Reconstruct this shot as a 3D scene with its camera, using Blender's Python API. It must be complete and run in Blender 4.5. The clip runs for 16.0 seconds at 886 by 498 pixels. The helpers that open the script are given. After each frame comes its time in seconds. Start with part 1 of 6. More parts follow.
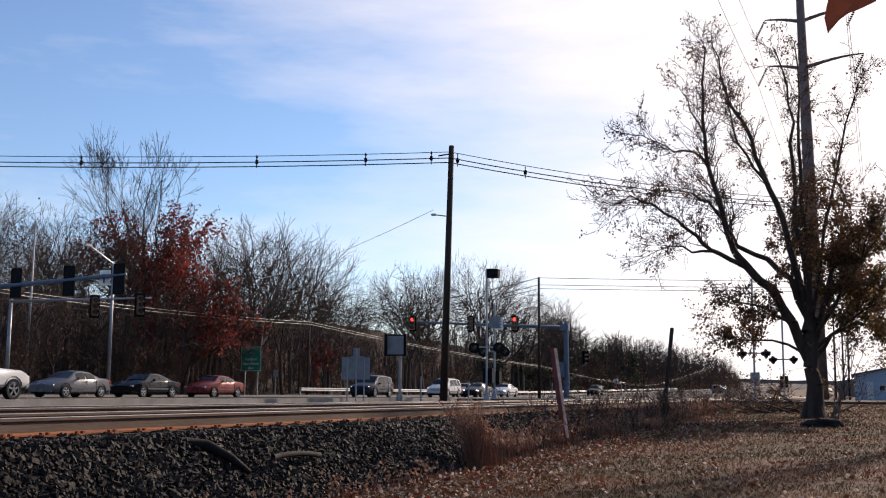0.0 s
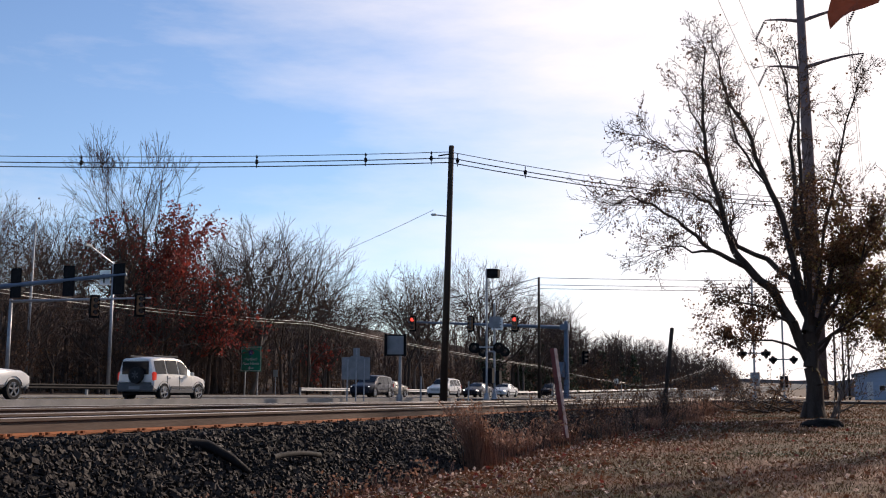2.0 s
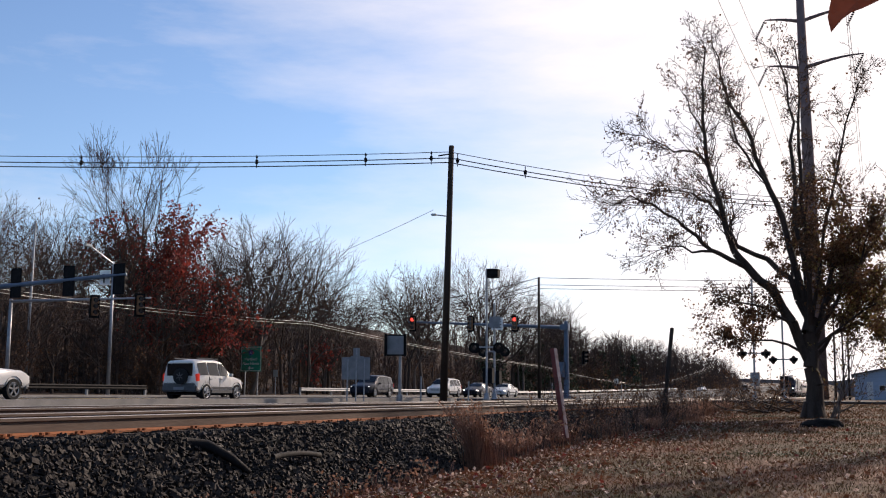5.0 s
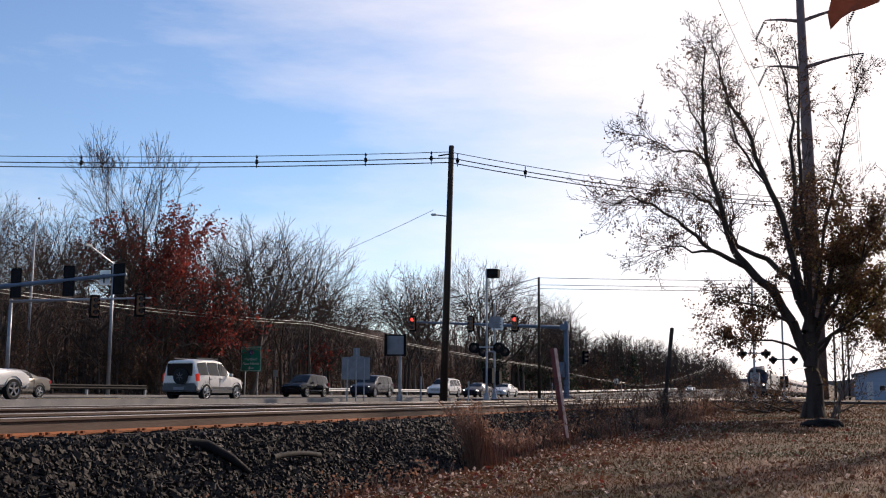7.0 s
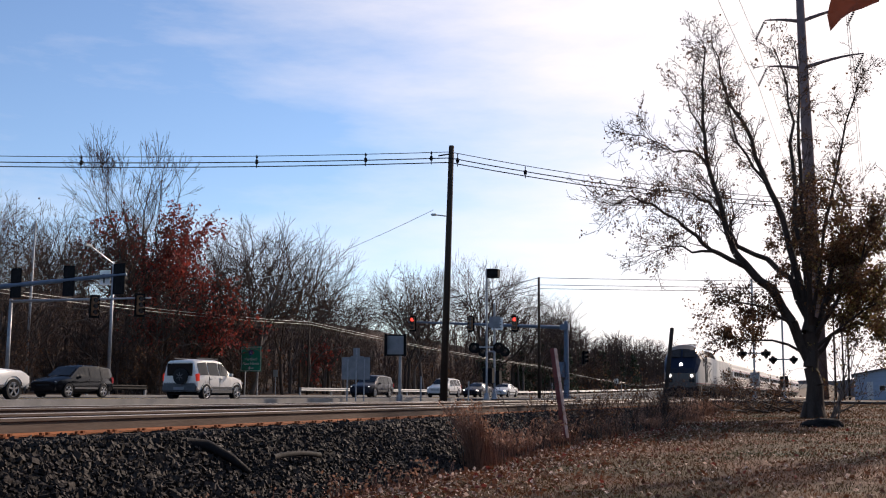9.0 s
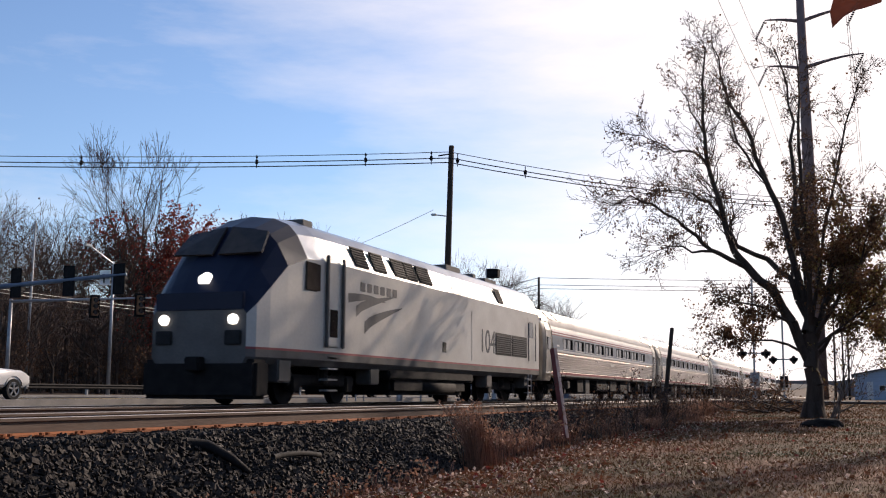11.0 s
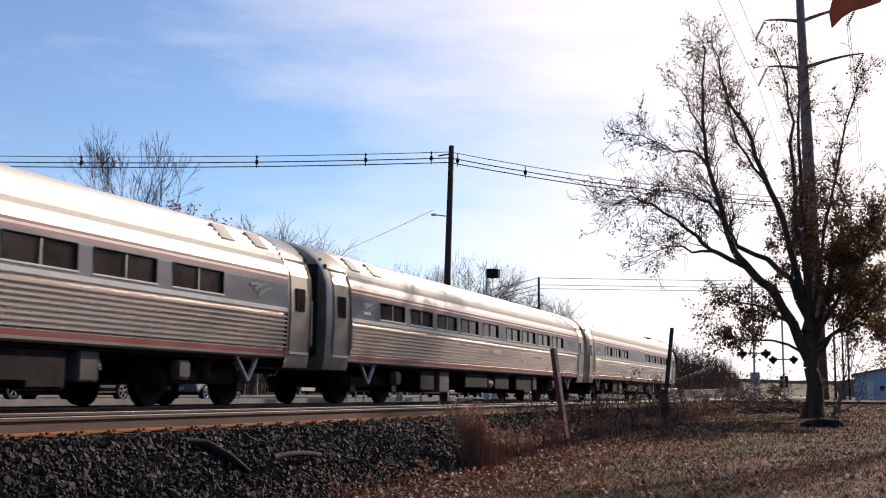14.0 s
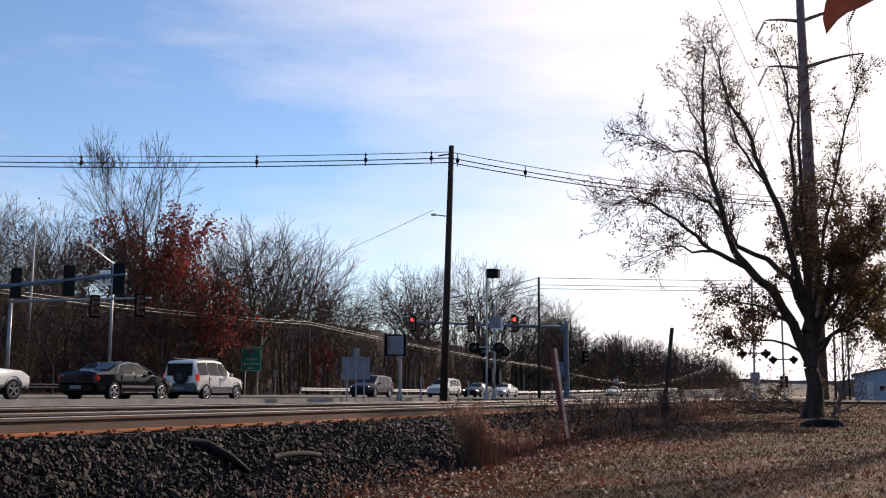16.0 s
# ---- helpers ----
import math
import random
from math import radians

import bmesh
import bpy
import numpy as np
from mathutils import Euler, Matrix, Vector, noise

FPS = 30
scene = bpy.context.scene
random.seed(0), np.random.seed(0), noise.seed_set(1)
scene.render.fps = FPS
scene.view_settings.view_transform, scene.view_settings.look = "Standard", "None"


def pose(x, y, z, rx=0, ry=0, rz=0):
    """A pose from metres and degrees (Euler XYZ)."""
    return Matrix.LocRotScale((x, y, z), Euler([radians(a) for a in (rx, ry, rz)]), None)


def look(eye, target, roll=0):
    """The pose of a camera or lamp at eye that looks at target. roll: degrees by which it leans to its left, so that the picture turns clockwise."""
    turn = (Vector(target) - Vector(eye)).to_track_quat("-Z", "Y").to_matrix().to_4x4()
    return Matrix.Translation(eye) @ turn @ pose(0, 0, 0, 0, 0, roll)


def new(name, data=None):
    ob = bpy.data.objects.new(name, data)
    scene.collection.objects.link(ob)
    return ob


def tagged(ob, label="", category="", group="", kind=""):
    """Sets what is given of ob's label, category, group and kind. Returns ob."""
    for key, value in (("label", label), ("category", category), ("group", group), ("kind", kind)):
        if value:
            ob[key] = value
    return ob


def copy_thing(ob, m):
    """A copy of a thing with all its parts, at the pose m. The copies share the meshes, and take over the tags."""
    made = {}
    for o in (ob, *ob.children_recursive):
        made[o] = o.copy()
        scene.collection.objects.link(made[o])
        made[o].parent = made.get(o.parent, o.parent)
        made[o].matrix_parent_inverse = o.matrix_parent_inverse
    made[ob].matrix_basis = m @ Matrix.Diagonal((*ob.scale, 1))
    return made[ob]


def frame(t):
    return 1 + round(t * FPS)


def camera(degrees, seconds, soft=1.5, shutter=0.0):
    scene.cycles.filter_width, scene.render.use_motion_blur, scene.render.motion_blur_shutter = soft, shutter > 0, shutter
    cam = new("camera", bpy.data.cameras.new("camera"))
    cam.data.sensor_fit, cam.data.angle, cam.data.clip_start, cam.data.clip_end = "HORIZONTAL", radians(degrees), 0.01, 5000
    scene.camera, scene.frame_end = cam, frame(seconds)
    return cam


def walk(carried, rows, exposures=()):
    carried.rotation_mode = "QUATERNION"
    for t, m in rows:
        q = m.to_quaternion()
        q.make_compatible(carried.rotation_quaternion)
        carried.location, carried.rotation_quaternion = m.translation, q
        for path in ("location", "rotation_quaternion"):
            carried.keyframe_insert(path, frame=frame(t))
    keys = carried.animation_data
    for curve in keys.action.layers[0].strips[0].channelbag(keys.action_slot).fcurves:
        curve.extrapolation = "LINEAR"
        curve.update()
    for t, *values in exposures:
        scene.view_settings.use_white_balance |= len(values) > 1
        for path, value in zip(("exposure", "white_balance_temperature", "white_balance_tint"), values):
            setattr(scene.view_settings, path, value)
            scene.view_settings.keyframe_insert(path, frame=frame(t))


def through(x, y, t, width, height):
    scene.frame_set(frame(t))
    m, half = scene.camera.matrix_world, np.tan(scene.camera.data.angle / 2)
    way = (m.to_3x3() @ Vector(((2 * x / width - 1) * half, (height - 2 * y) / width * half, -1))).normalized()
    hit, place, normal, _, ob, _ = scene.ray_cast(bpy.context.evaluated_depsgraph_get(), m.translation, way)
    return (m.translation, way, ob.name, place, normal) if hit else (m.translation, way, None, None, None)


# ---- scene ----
cam = camera(44.53, 16.0, soft=1.1, shutter=0.06)
YAW, PITCH = radians(20.86), radians(7.62)
EYE = Vector((0, 0, 0.26))
AIM = EYE + Vector((-math.sin(YAW) * math.cos(PITCH), math.cos(YAW) * math.cos(PITCH), math.sin(PITCH))) * 50
walk(cam, [(0, look(EYE, AIM, 0.339)), (16.0, look(EYE, AIM, 0.339))], exposures=[(0, 0.0, 6330, 17), (16.0, 0.0, 6330, 17)])

# ---- light: low autumn sun ahead to the right, thin high cloud round it ----
SUN_AZ, SUN_EL = radians(19), radians(25.5)      # azimuth from +Y towards +X
SUN_DIR = Vector((math.sin(SUN_AZ) * math.cos(SUN_EL), math.cos(SUN_AZ) * math.cos(SUN_EL), math.sin(SUN_EL)))
sun = new("sun", bpy.data.lights.new("sun", "SUN"))
sun.data.energy, sun.data.angle, sun.data.color = 4.6, radians(0.6), (1.0, 0.83, 0.64)
sun.matrix_world = look(SUN_DIR * 100, (0, 0, 0))

world = bpy.data.worlds.new("sky")
scene.world = world
world.use_nodes = True
wn, wl = world.node_tree.nodes, world.node_tree.links
wn.clear()
sky = wn.new("ShaderNodeTexSky")
sky.sky_type, sky.sun_disc = "NISHITA", False
sky.sun_elevation, sky.sun_rotation = SUN_EL, SUN_AZ
sky.air_density, sky.dust_density, sky.ozone_density = 1.0, 0.2, 3.3
bgs = wn.new("ShaderNodeBackground")
bgs.inputs["Strength"].default_value = 0.145
tc = wn.new("ShaderNodeTexCoord")
mapn = wn.new("ShaderNodeMapping")
mapn.inputs["Scale"].default_value = (1.2, 1.2, 5.0)
mapn.inputs["Rotation"].default_value = (radians(12), radians(8), 0)
cn = wn.new("ShaderNodeTexNoise")
cn.inputs["Scale"].default_value, cn.inputs["Detail"].default_value, cn.inputs["Roughness"].default_value = 2.6, 7, 0.6
dotn = wn.new("ShaderNodeVectorMath")
dotn.operation = "DOT_PRODUCT"
dotn.inputs[1].default_value = SUN_DIR
near_sun = wn.new("ShaderNodeMapRange")
near_sun.interpolation_type = "SMOOTHSTEP"
near_sun.inputs[1].default_value, near_sun.inputs[2].default_value = 0.66, 0.95
near_sun.inputs[3].default_value, near_sun.inputs[4].default_value = -0.35, 0.56
addn = wn.new("ShaderNodeMath")
addn.operation = "ADD"
veil = wn.new("ShaderNodeMapRange")
veil.inputs[1].default_value, veil.inputs[2].default_value = 0.20, 1.0
mixc = wn.new("ShaderNodeMixRGB")
mixc.inputs["Color2"].default_value = (8.0, 7.5, 7.05, 1)
wout = wn.new("ShaderNodeOutputWorld")
wl.new(tc.outputs["Generated"], mapn.inputs["Vector"])
wl.new(mapn.outputs["Vector"], cn.inputs["Vector"])
wl.new(tc.outputs["Generated"], dotn.inputs[0])
wl.new(dotn.outputs["Value"], near_sun.inputs[0])
wl.new(cn.outputs["Fac"], addn.inputs[0])
wl.new(near_sun.outputs[0], addn.inputs[1])
sep = wn.new("ShaderNodeSeparateXYZ")
low = wn.new("ShaderNodeMapRange")
low.interpolation_type = "SMOOTHSTEP"
low.inputs[1].default_value, low.inputs[2].default_value = 0.30, 0.0
low.inputs[3].default_value, low.inputs[4].default_value = 0.0, 0.24
add2 = wn.new("ShaderNodeMath")
add2.operation = "ADD"
wl.new(tc.outputs["Generated"], sep.inputs[0])
wl.new(sep.outputs["Z"], low.inputs[0])
wl.new(addn.outputs[0], add2.inputs[0])
wl.new(low.outputs[0], add2.inputs[1])
wl.new(add2.outputs[0], veil.inputs[0])
wl.new(veil.outputs[0], mixc.inputs["Fac"])
wl.new(sky.outputs["Color"], mixc.inputs["Color1"])
wl.new(mixc.outputs["Color"], bgs.inputs["Color"])
wl.new(bgs.outputs["Background"], wout.inputs["Surface"])


# ---- materials ----
def mat(name, a, b=None, rough=0.7, metal=0.0, scale=8.0, fine=60.0, bump=0.0, spread=0.12, stretch=(1, 1, 1), island=0.0, coat=0.0, glow=None, trans=0.0, spec=None):
    """A surface with two scales of variation between colours a and b."""
    m = bpy.data.materials.new(name)
    m.use_nodes = True
    n, l = m.node_tree.nodes, m.node_tree.links
    bs = n["Principled BSDF"]
    b = b or tuple(c * 0.75 for c in a)
    co = n.new("ShaderNodeTexCoord")
    mp = n.new("ShaderNodeMapping")
    mp.inputs["Scale"].default_value = stretch
    l.new(co.outputs["Object"], mp.inputs["Vector"])
    big, small = n.new("ShaderNodeTexNoise"), n.new("ShaderNodeTexNoise")
    for t, s, dt in ((big, scale, 4), (small, fine, 3)):
        t.inputs["Scale"].default_value, t.inputs["Detail"].default_value = s, dt
        l.new(mp.outputs["Vector"], t.inputs["Vector"])
    ramp = n.new("ShaderNodeMapRange")
    ramp.inputs[1].default_value, ramp.inputs[2].default_value = 0.32, 0.68
    mx = n.new("ShaderNodeMixRGB")
    mx.inputs["Color1"].default_value, mx.inputs["Color2"].default_value = (*a, 1), (*b, 1)
    l.new(big.outputs["Fac"], ramp.inputs[0])
    l.new(ramp.outputs[0], mx.inputs["Fac"])
    val = n.new("ShaderNodeMapRange")
    val.inputs[3].default_value, val.inputs[4].default_value = 1 - spread * 2, 1 + spread * 2
    l.new(small.outputs["Fac"], val.inputs[0])
    hsv = n.new("ShaderNodeHueSaturation")
    l.new(mx.outputs["Color"], hsv.inputs["Color"])
    src = val.outputs[0]
    if island:
        geo = n.new("ShaderNodeNewGeometry")
        mr = n.new("ShaderNodeMapRange")
        mr.inputs[3].default_value, mr.inputs[4].default_value = 1 - island, 1 + island
        l.new(geo.outputs["Random Per Island"], mr.inputs[0])
        mul = n.new("ShaderNodeMath")
        mul.operation = "MULTIPLY"
        l.new(mr.outputs[0], mul.inputs[0])
        l.new(src, mul.inputs[1])
        src = mul.outputs[0]
    l.new(src, hsv.inputs["Value"])
    l.new(hsv.outputs["Color"], bs.inputs["Base Color"])
    rr = n.new("ShaderNodeMapRange")
    rr.inputs[3].default_value, rr.inputs[4].default_value = max(0.02, rough - 0.12), min(1, rough + 0.1)
    l.new(big.outputs["Fac"], rr.inputs[0])
    l.new(rr.outputs[0], bs.inputs["Roughness"])
    bs.inputs["Metallic"].default_value = metal
    bs.inputs["Specular IOR Level"].default_value = (0.22 if rough > 0.55 else 0.5) if spec is None else spec
    bs.inputs["Coat Weight"].default_value = coat
    bs.inputs["Transmission Weight"].default_value = trans
    if bump:
        bp = n.new("ShaderNodeBump")
        bp.inputs["Strength"].default_value, bp.inputs["Distance"].default_value = bump, 0.02
        l.new(small.outputs["Fac"], bp.inputs["Height"])
        l.new(bp.outputs["Normal"], bs.inputs["Normal"])
    if glow:
        bs.inputs["Emission Color"].default_value, bs.inputs["Emission Strength"].default_value = (*glow[0], 1), glow[1]
    return m


def leafy(name, a, b, through=0.35):
    """Thin leaves: light passes through, each leaf a little different."""
    m = mat(name, a, b, rough=0.6, scale=0.6, fine=20, spread=0.2, island=0.45)
    n, l = m.node_tree.nodes, m.node_tree.links
    bs, out = n["Principled BSDF"], n["Material Output"]
    tr, mixs = n.new("ShaderNodeBsdfTranslucent"), n.new("ShaderNodeMixShader")
    mixs.inputs[0].default_value = through
    l.new(bs.inputs["Base Color"].links[0].from_socket, tr.inputs["Color"])
    l.new(bs.outputs[0], mixs.inputs[1])
    l.new(tr.outputs[0], mixs.inputs[2])
    l.new(mixs.outputs[0], out.inputs["Surface"])
    return m


M_SOIL = mat("lawn_soil", (0.105, 0.037, 0.013), (0.034, 0.030, 0.010), 0.95, scale=0.3, fine=5, bump=0.3, spread=0.14)
M_GRASS = leafy("dry_grass", (0.110, 0.040, 0.014), (0.034, 0.032, 0.010), 0.4)
M_STRAW = leafy("tall_dry_grass", (0.34, 0.19, 0.125), (0.24, 0.13, 0.085), 0.35)
M_LITTER = leafy("fallen_leaves", (0.19, 0.078, 0.04), (0.12, 0.05, 0.028), 0.2)
M_REDLEAF = leafy("red_fallen_leaves", (0.22, 0.04, 0.028), (0.14, 0.03, 0.022), 0.3)
M_PALELEAF = leafy("glint_pale_leaves", (0.58, 0.45, 0.37), (0.38, 0.26, 0.20), 0.3)
M_FLOOR = mat("woodland_floor", (0.09, 0.055, 0.035), (0.05, 0.035, 0.025), 0.95, scale=0.4, fine=6, bump=0.6, spread=0.25)
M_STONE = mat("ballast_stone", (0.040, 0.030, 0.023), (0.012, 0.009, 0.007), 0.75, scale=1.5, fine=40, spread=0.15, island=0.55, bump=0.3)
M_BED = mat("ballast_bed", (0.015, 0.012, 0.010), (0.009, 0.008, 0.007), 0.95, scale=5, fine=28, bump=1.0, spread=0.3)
M_RUST = mat("rusty_rail", (0.34, 0.12, 0.045), (0.19, 0.07, 0.03), 0.85, scale=5, fine=60, bump=0.3, spread=0.15, stretch=(1, 0.2, 1))
M_WEB = mat("dull_rail_web", (0.13, 0.095, 0.075), (0.09, 0.06, 0.045), 0.7, 0.3, scale=4, fine=50, bump=0.2, stretch=(1, 0.2, 1))
M_HEAD = mat("polished_rail_head", (0.50, 0.46, 0.42), (0.36, 0.32, 0.28), 0.32, 0.9, scale=6, fine=80, spread=0.08, stretch=(1, 0.05, 1))
M_TIE = mat("weathered_tie", (0.07, 0.05, 0.04), (0.04, 0.03, 0.025), 0.9, scale=3, fine=40, bump=0.6, spread=0.2, stretch=(0.3, 4, 4))
M_ASPH = mat("asphalt", (0.042, 0.042, 0.044), (0.032, 0.032, 0.034), 0.9, scale=0.6, fine=40, bump=0.3, spread=0.15)
M_CONC = mat("concrete", (0.33, 0.31, 0.28), (0.24, 0.23, 0.21), 0.85, scale=1.5, fine=30, bump=0.3)
M_PAINT = mat("road_paint", (0.75, 0.75, 0.72), (0.55, 0.55, 0.52), 0.7, scale=3, fine=40)
M_YELL = mat("yellow_road_paint", (0.62, 0.42, 0.06), (0.45, 0.3, 0.05), 0.7, scale=3, fine=40)
M_BARK = mat("bark", (0.075, 0.055, 0.042), (0.04, 0.03, 0.024), 0.9, scale=3, fine=30, bump=0.8, spread=0.2, stretch=(1, 1, 0.25))
M_PALEBARK = mat("pale_bark", (0.14, 0.115, 0.095), (0.075, 0.06, 0.05), 0.9, scale=2, fine=25, bump=0.5, spread=0.2, stretch=(1, 1, 0.25))
M_TWIG = mat("twigs", (0.095, 0.060, 0.044), (0.055, 0.036, 0.028), 0.85, scale=1, fine=10)
M_OAKLEAF = leafy("russet_leaves", (0.27, 0.05, 0.038), (0.17, 0.04, 0.026), 0.4)
M_BROWNLEAF = leafy("brown_leaves", (0.17, 0.085, 0.04), (0.10, 0.055, 0.03), 0.3)
M_GOLDLEAF = leafy("olive_gold_sunlit_leaves", (0.22, 0.15, 0.05), (0.13, 0.10, 0.04), 0.4)
M_PINE = leafy("evergreen_needles", (0.035, 0.05, 0.025), (0.025, 0.035, 0.02), 0.1)
M_POLE = mat("creosoted_pole", (0.06, 0.042, 0.03), (0.035, 0.026, 0.02), 0.9, scale=3, fine=40, bump=0.5, stretch=(1, 1, 0.08))
M_CABLE = mat("black_cable", (0.02, 0.02, 0.022), (0.015, 0.015, 0.016), 0.6)
M_PALECABLE = mat("sunlit_pale_cable", (0.5, 0.48, 0.45), (0.4, 0.39, 0.37), 0.4, 0.6)
M_GALV = mat("galvanised_steel", (0.33, 0.34, 0.35), (0.24, 0.25, 0.26), 0.45, 0.5, scale=6, fine=60, spread=0.06)
M_BLUEGREY = mat("painted_blue_grey_steel", (0.11, 0.15, 0.21), (0.085, 0.12, 0.17), 0.5, 0.2, scale=4, fine=40, spread=0.06)
M_CORTEN = mat("weathering_steel_pylon", (0.20, 0.14, 0.13), (0.15, 0.105, 0.10), 0.8, scale=1, fine=15, spread=0.1)
M_BLACK = mat("black_enamel", (0.012, 0.012, 0.013), (0.008, 0.008, 0.009), 0.7, spec=0.1)
M_DARK = mat("underframe_grime_rail_shade", (0.014, 0.012, 0.011), (0.008, 0.007, 0.007), 0.85, scale=4, fine=40, bump=0.3)
M_RUBBER = mat("tyre_rubber", (0.022, 0.022, 0.022), (0.016, 0.016, 0.016), 0.85)
M_REDLAMP = mat("lit_red_lens", (0.6, 0.03, 0.02), (0.6, 0.03, 0.02), 0.3, glow=((1, 0.05, 0.03), 3.0))
M_LENS = mat("dark_lens", (0.05, 0.03, 0.03), (0.03, 0.02, 0.02), 0.2)
M_YELHOUSE = mat("amber_signal_casing", (0.22, 0.10, 0.035), (0.15, 0.065, 0.025), 0.5)
M_STEEL = mat("fluted_stainless_steel", (0.64, 0.58, 0.54), (0.48, 0.43, 0.39), 0.32, 0.65, scale=0.8, fine=12, spread=0.08, stretch=(1, 0.3, 2))
M_DOORSTEEL = mat("brushed_grimy_steel", (0.50, 0.47, 0.42), (0.33, 0.30, 0.26), 0.38, 0.8, scale=1.2, fine=20, spread=0.1)
M_BAND = mat("blue_grey_band", (0.085, 0.105, 0.135), (0.115, 0.13, 0.15), 0.35, 0.25, scale=1.0, fine=10, spread=0.06)
M_STRED = mat("red_stripe", (0.26, 0.04, 0.045), (0.20, 0.04, 0.04), 0.45, scale=2)
M_STWHITE = mat("white_stripe", (0.75, 0.73, 0.69), (0.6, 0.58, 0.54), 0.4, scale=2)
M_TINT = mat("tinted_window", (0.03, 0.024, 0.02), (0.05, 0.04, 0.033), 0.12, scale=0.9, fine=4, spread=0.3, spec=0.3)
M_GASKET = mat("black_gasket", (0.02, 0.02, 0.02), (0.015, 0.015, 0.015), 0.7)
M_ROOFG = mat("sooty_steel_roof", (0.66, 0.63, 0.59), (0.60, 0.57, 0.53), 0.5, 0.35, scale=1, fine=14, spread=0.1)
M_LOCO = mat("pale_grey_locomotive_paint", (0.56, 0.53, 0.47), (0.47, 0.44, 0.39), 0.38, 0.1, scale=0.9, fine=14, spread=0.06, coat=0.15)
M_LOCOBLUE = mat("slate_blue_paint", (0.10, 0.16, 0.27), (0.085, 0.135, 0.23), 0.35, 0.1, scale=1, fine=14, spread=0.05, coat=0.2)
M_LOCODARK = mat("navy_nose_paint", (0.010, 0.015, 0.034), (0.008, 0.012, 0.028), 0.4, scale=1, spec=0.2)
M_LOCOGREY = mat("grimy_skirt_shaded_nose", (0.13, 0.12, 0.11), (0.075, 0.07, 0.063), 0.6, scale=1.2, fine=18, spread=0.1)
M_LETTER = mat("dark_grey_lettering", (0.045, 0.045, 0.05), (0.035, 0.035, 0.04), 0.5)
M_HEADLAMP = mat("lit_headlamp", (1, 0.95, 0.85), (1, 0.95, 0.85), 0.2, glow=((1.0, 0.93, 0.8), 4.0))
M_GREEN = mat("green_sign_sheeting", (0.015, 0.26, 0.16), (0.012, 0.21, 0.13), 0.5, scale=2)
M_SIGNWHITE = mat("white_sign_sheeting", (0.72, 0.74, 0.74), (0.62, 0.64, 0.64), 0.5)
M_SIGNBACK = mat("bare_aluminium", (0.27, 0.275, 0.285), (0.20, 0.21, 0.22), 0.6, 0.2, scale=3)
M_SIDING = mat("pale_blue_siding", (0.42, 0.50, 0.62), (0.36, 0.44, 0.55), 0.7, scale=1, fine=10, stretch=(0.2, 0.2, 6))
M_ROOF = mat("grey_shingle", (0.16, 0.15, 0.15), (0.11, 0.11, 0.11), 0.9, scale=2, fine=20)
M_LEAFNEAR = leafy("backlit_brown_leaf", (0.40, 0.18, 0.095), (0.28, 0.12, 0.065), 0.55)
M_POSTSUN = mat("sunlit_post_face", (0.50, 0.40, 0.36), (0.30, 0.20, 0.17), 0.8, scale=7, fine=50)
M_REDPOST = mat("faded_red_post", (0.24, 0.075, 0.06), (0.15, 0.05, 0.045), 0.8, scale=6, fine=40)
M_HILL = mat("distant_wooded_hill", (0.10, 0.085, 0.08), (0.07, 0.06, 0.058), 0.95, scale=0.05, fine=0.6, spread=0.3)


# ---- building helpers ----
def link(name, verts, faces, material, parent=None, label="", smooth=False, mats=None, index=None):
    """One mesh object from vertices and faces."""
    me = bpy.data.meshes.new(name)
    me.from_pydata([tuple(v) for v in verts], [], [tuple(f) for f in faces])
    for m in mats or [material]:
        me.materials.append(m)
    if index is not None:
        me.polygons.foreach_set("material_index", index)
    if smooth:
        me.polygons.foreach_set("use_smooth", [True] * len(me.polygons))
    me.update()
    ob = new(name, me)
    if parent:
        ob.parent = parent
    if label:
        ob["label"] = label
    return ob


def part(name, bm, material, parent=None, label="", smooth=False):
    """Links a bmesh as one mesh object under a thing or under a part."""
    me = bpy.data.meshes.new(name)
    bmesh.ops.recalc_face_normals(bm, faces=bm.faces[:])
    bm.to_mesh(me)
    bm.free()
    me.materials.append(material)
    if smooth:
        me.polygons.foreach_set("use_smooth", [True] * len(me.polygons))
    ob = new(name, me)
    if parent:
        ob.parent = parent
    if label:
        ob["label"] = label
    return ob


def box(bm, x0, x1, y0, y1, z0, z1, bevel=0.0, m=None):
    r = bmesh.ops.create_cube(bm, size=1, matrix=Matrix.Translation(((x0 + x1) / 2, (y0 + y1) / 2, (z0 + z1) / 2)) @ Matrix.Diagonal((x1 - x0, y1 - y0, z1 - z0, 1)))
    vs = r["verts"]
    if bevel:
        es = list({e for v in vs for e in v.link_edges})
        o = bmesh.ops.bevel(bm, geom=es, offset=bevel, segments=2, affect="EDGES", clamp_overlap=True)
        vs = [v for v in o["verts"]]
    if m is not None:
        bmesh.ops.transform(bm, matrix=m, verts=list(set(vs)))
    return bm


def B(*a, **k):
    return box(bmesh.new(), *a, **k)


def tube(bm, p0, p1, r0, r1=None, n=10):
    p0, p1 = Vector(p0), Vector(p1)
    r1 = r0 if r1 is None else r1
    q = (p1 - p0).to_track_quat("Z", "Y").to_matrix().to_4x4()
    bmesh.ops.create_cone(bm, cap_ends=True, segments=n, radius1=max(r0, 1e-4), radius2=max(r1, 1e-4), depth=(p1 - p0).length, matrix=Matrix.Translation((p0 + p1) / 2) @ q)
    return bm


def T(*a, **k):
    return tube(bmesh.new(), *a, **k)


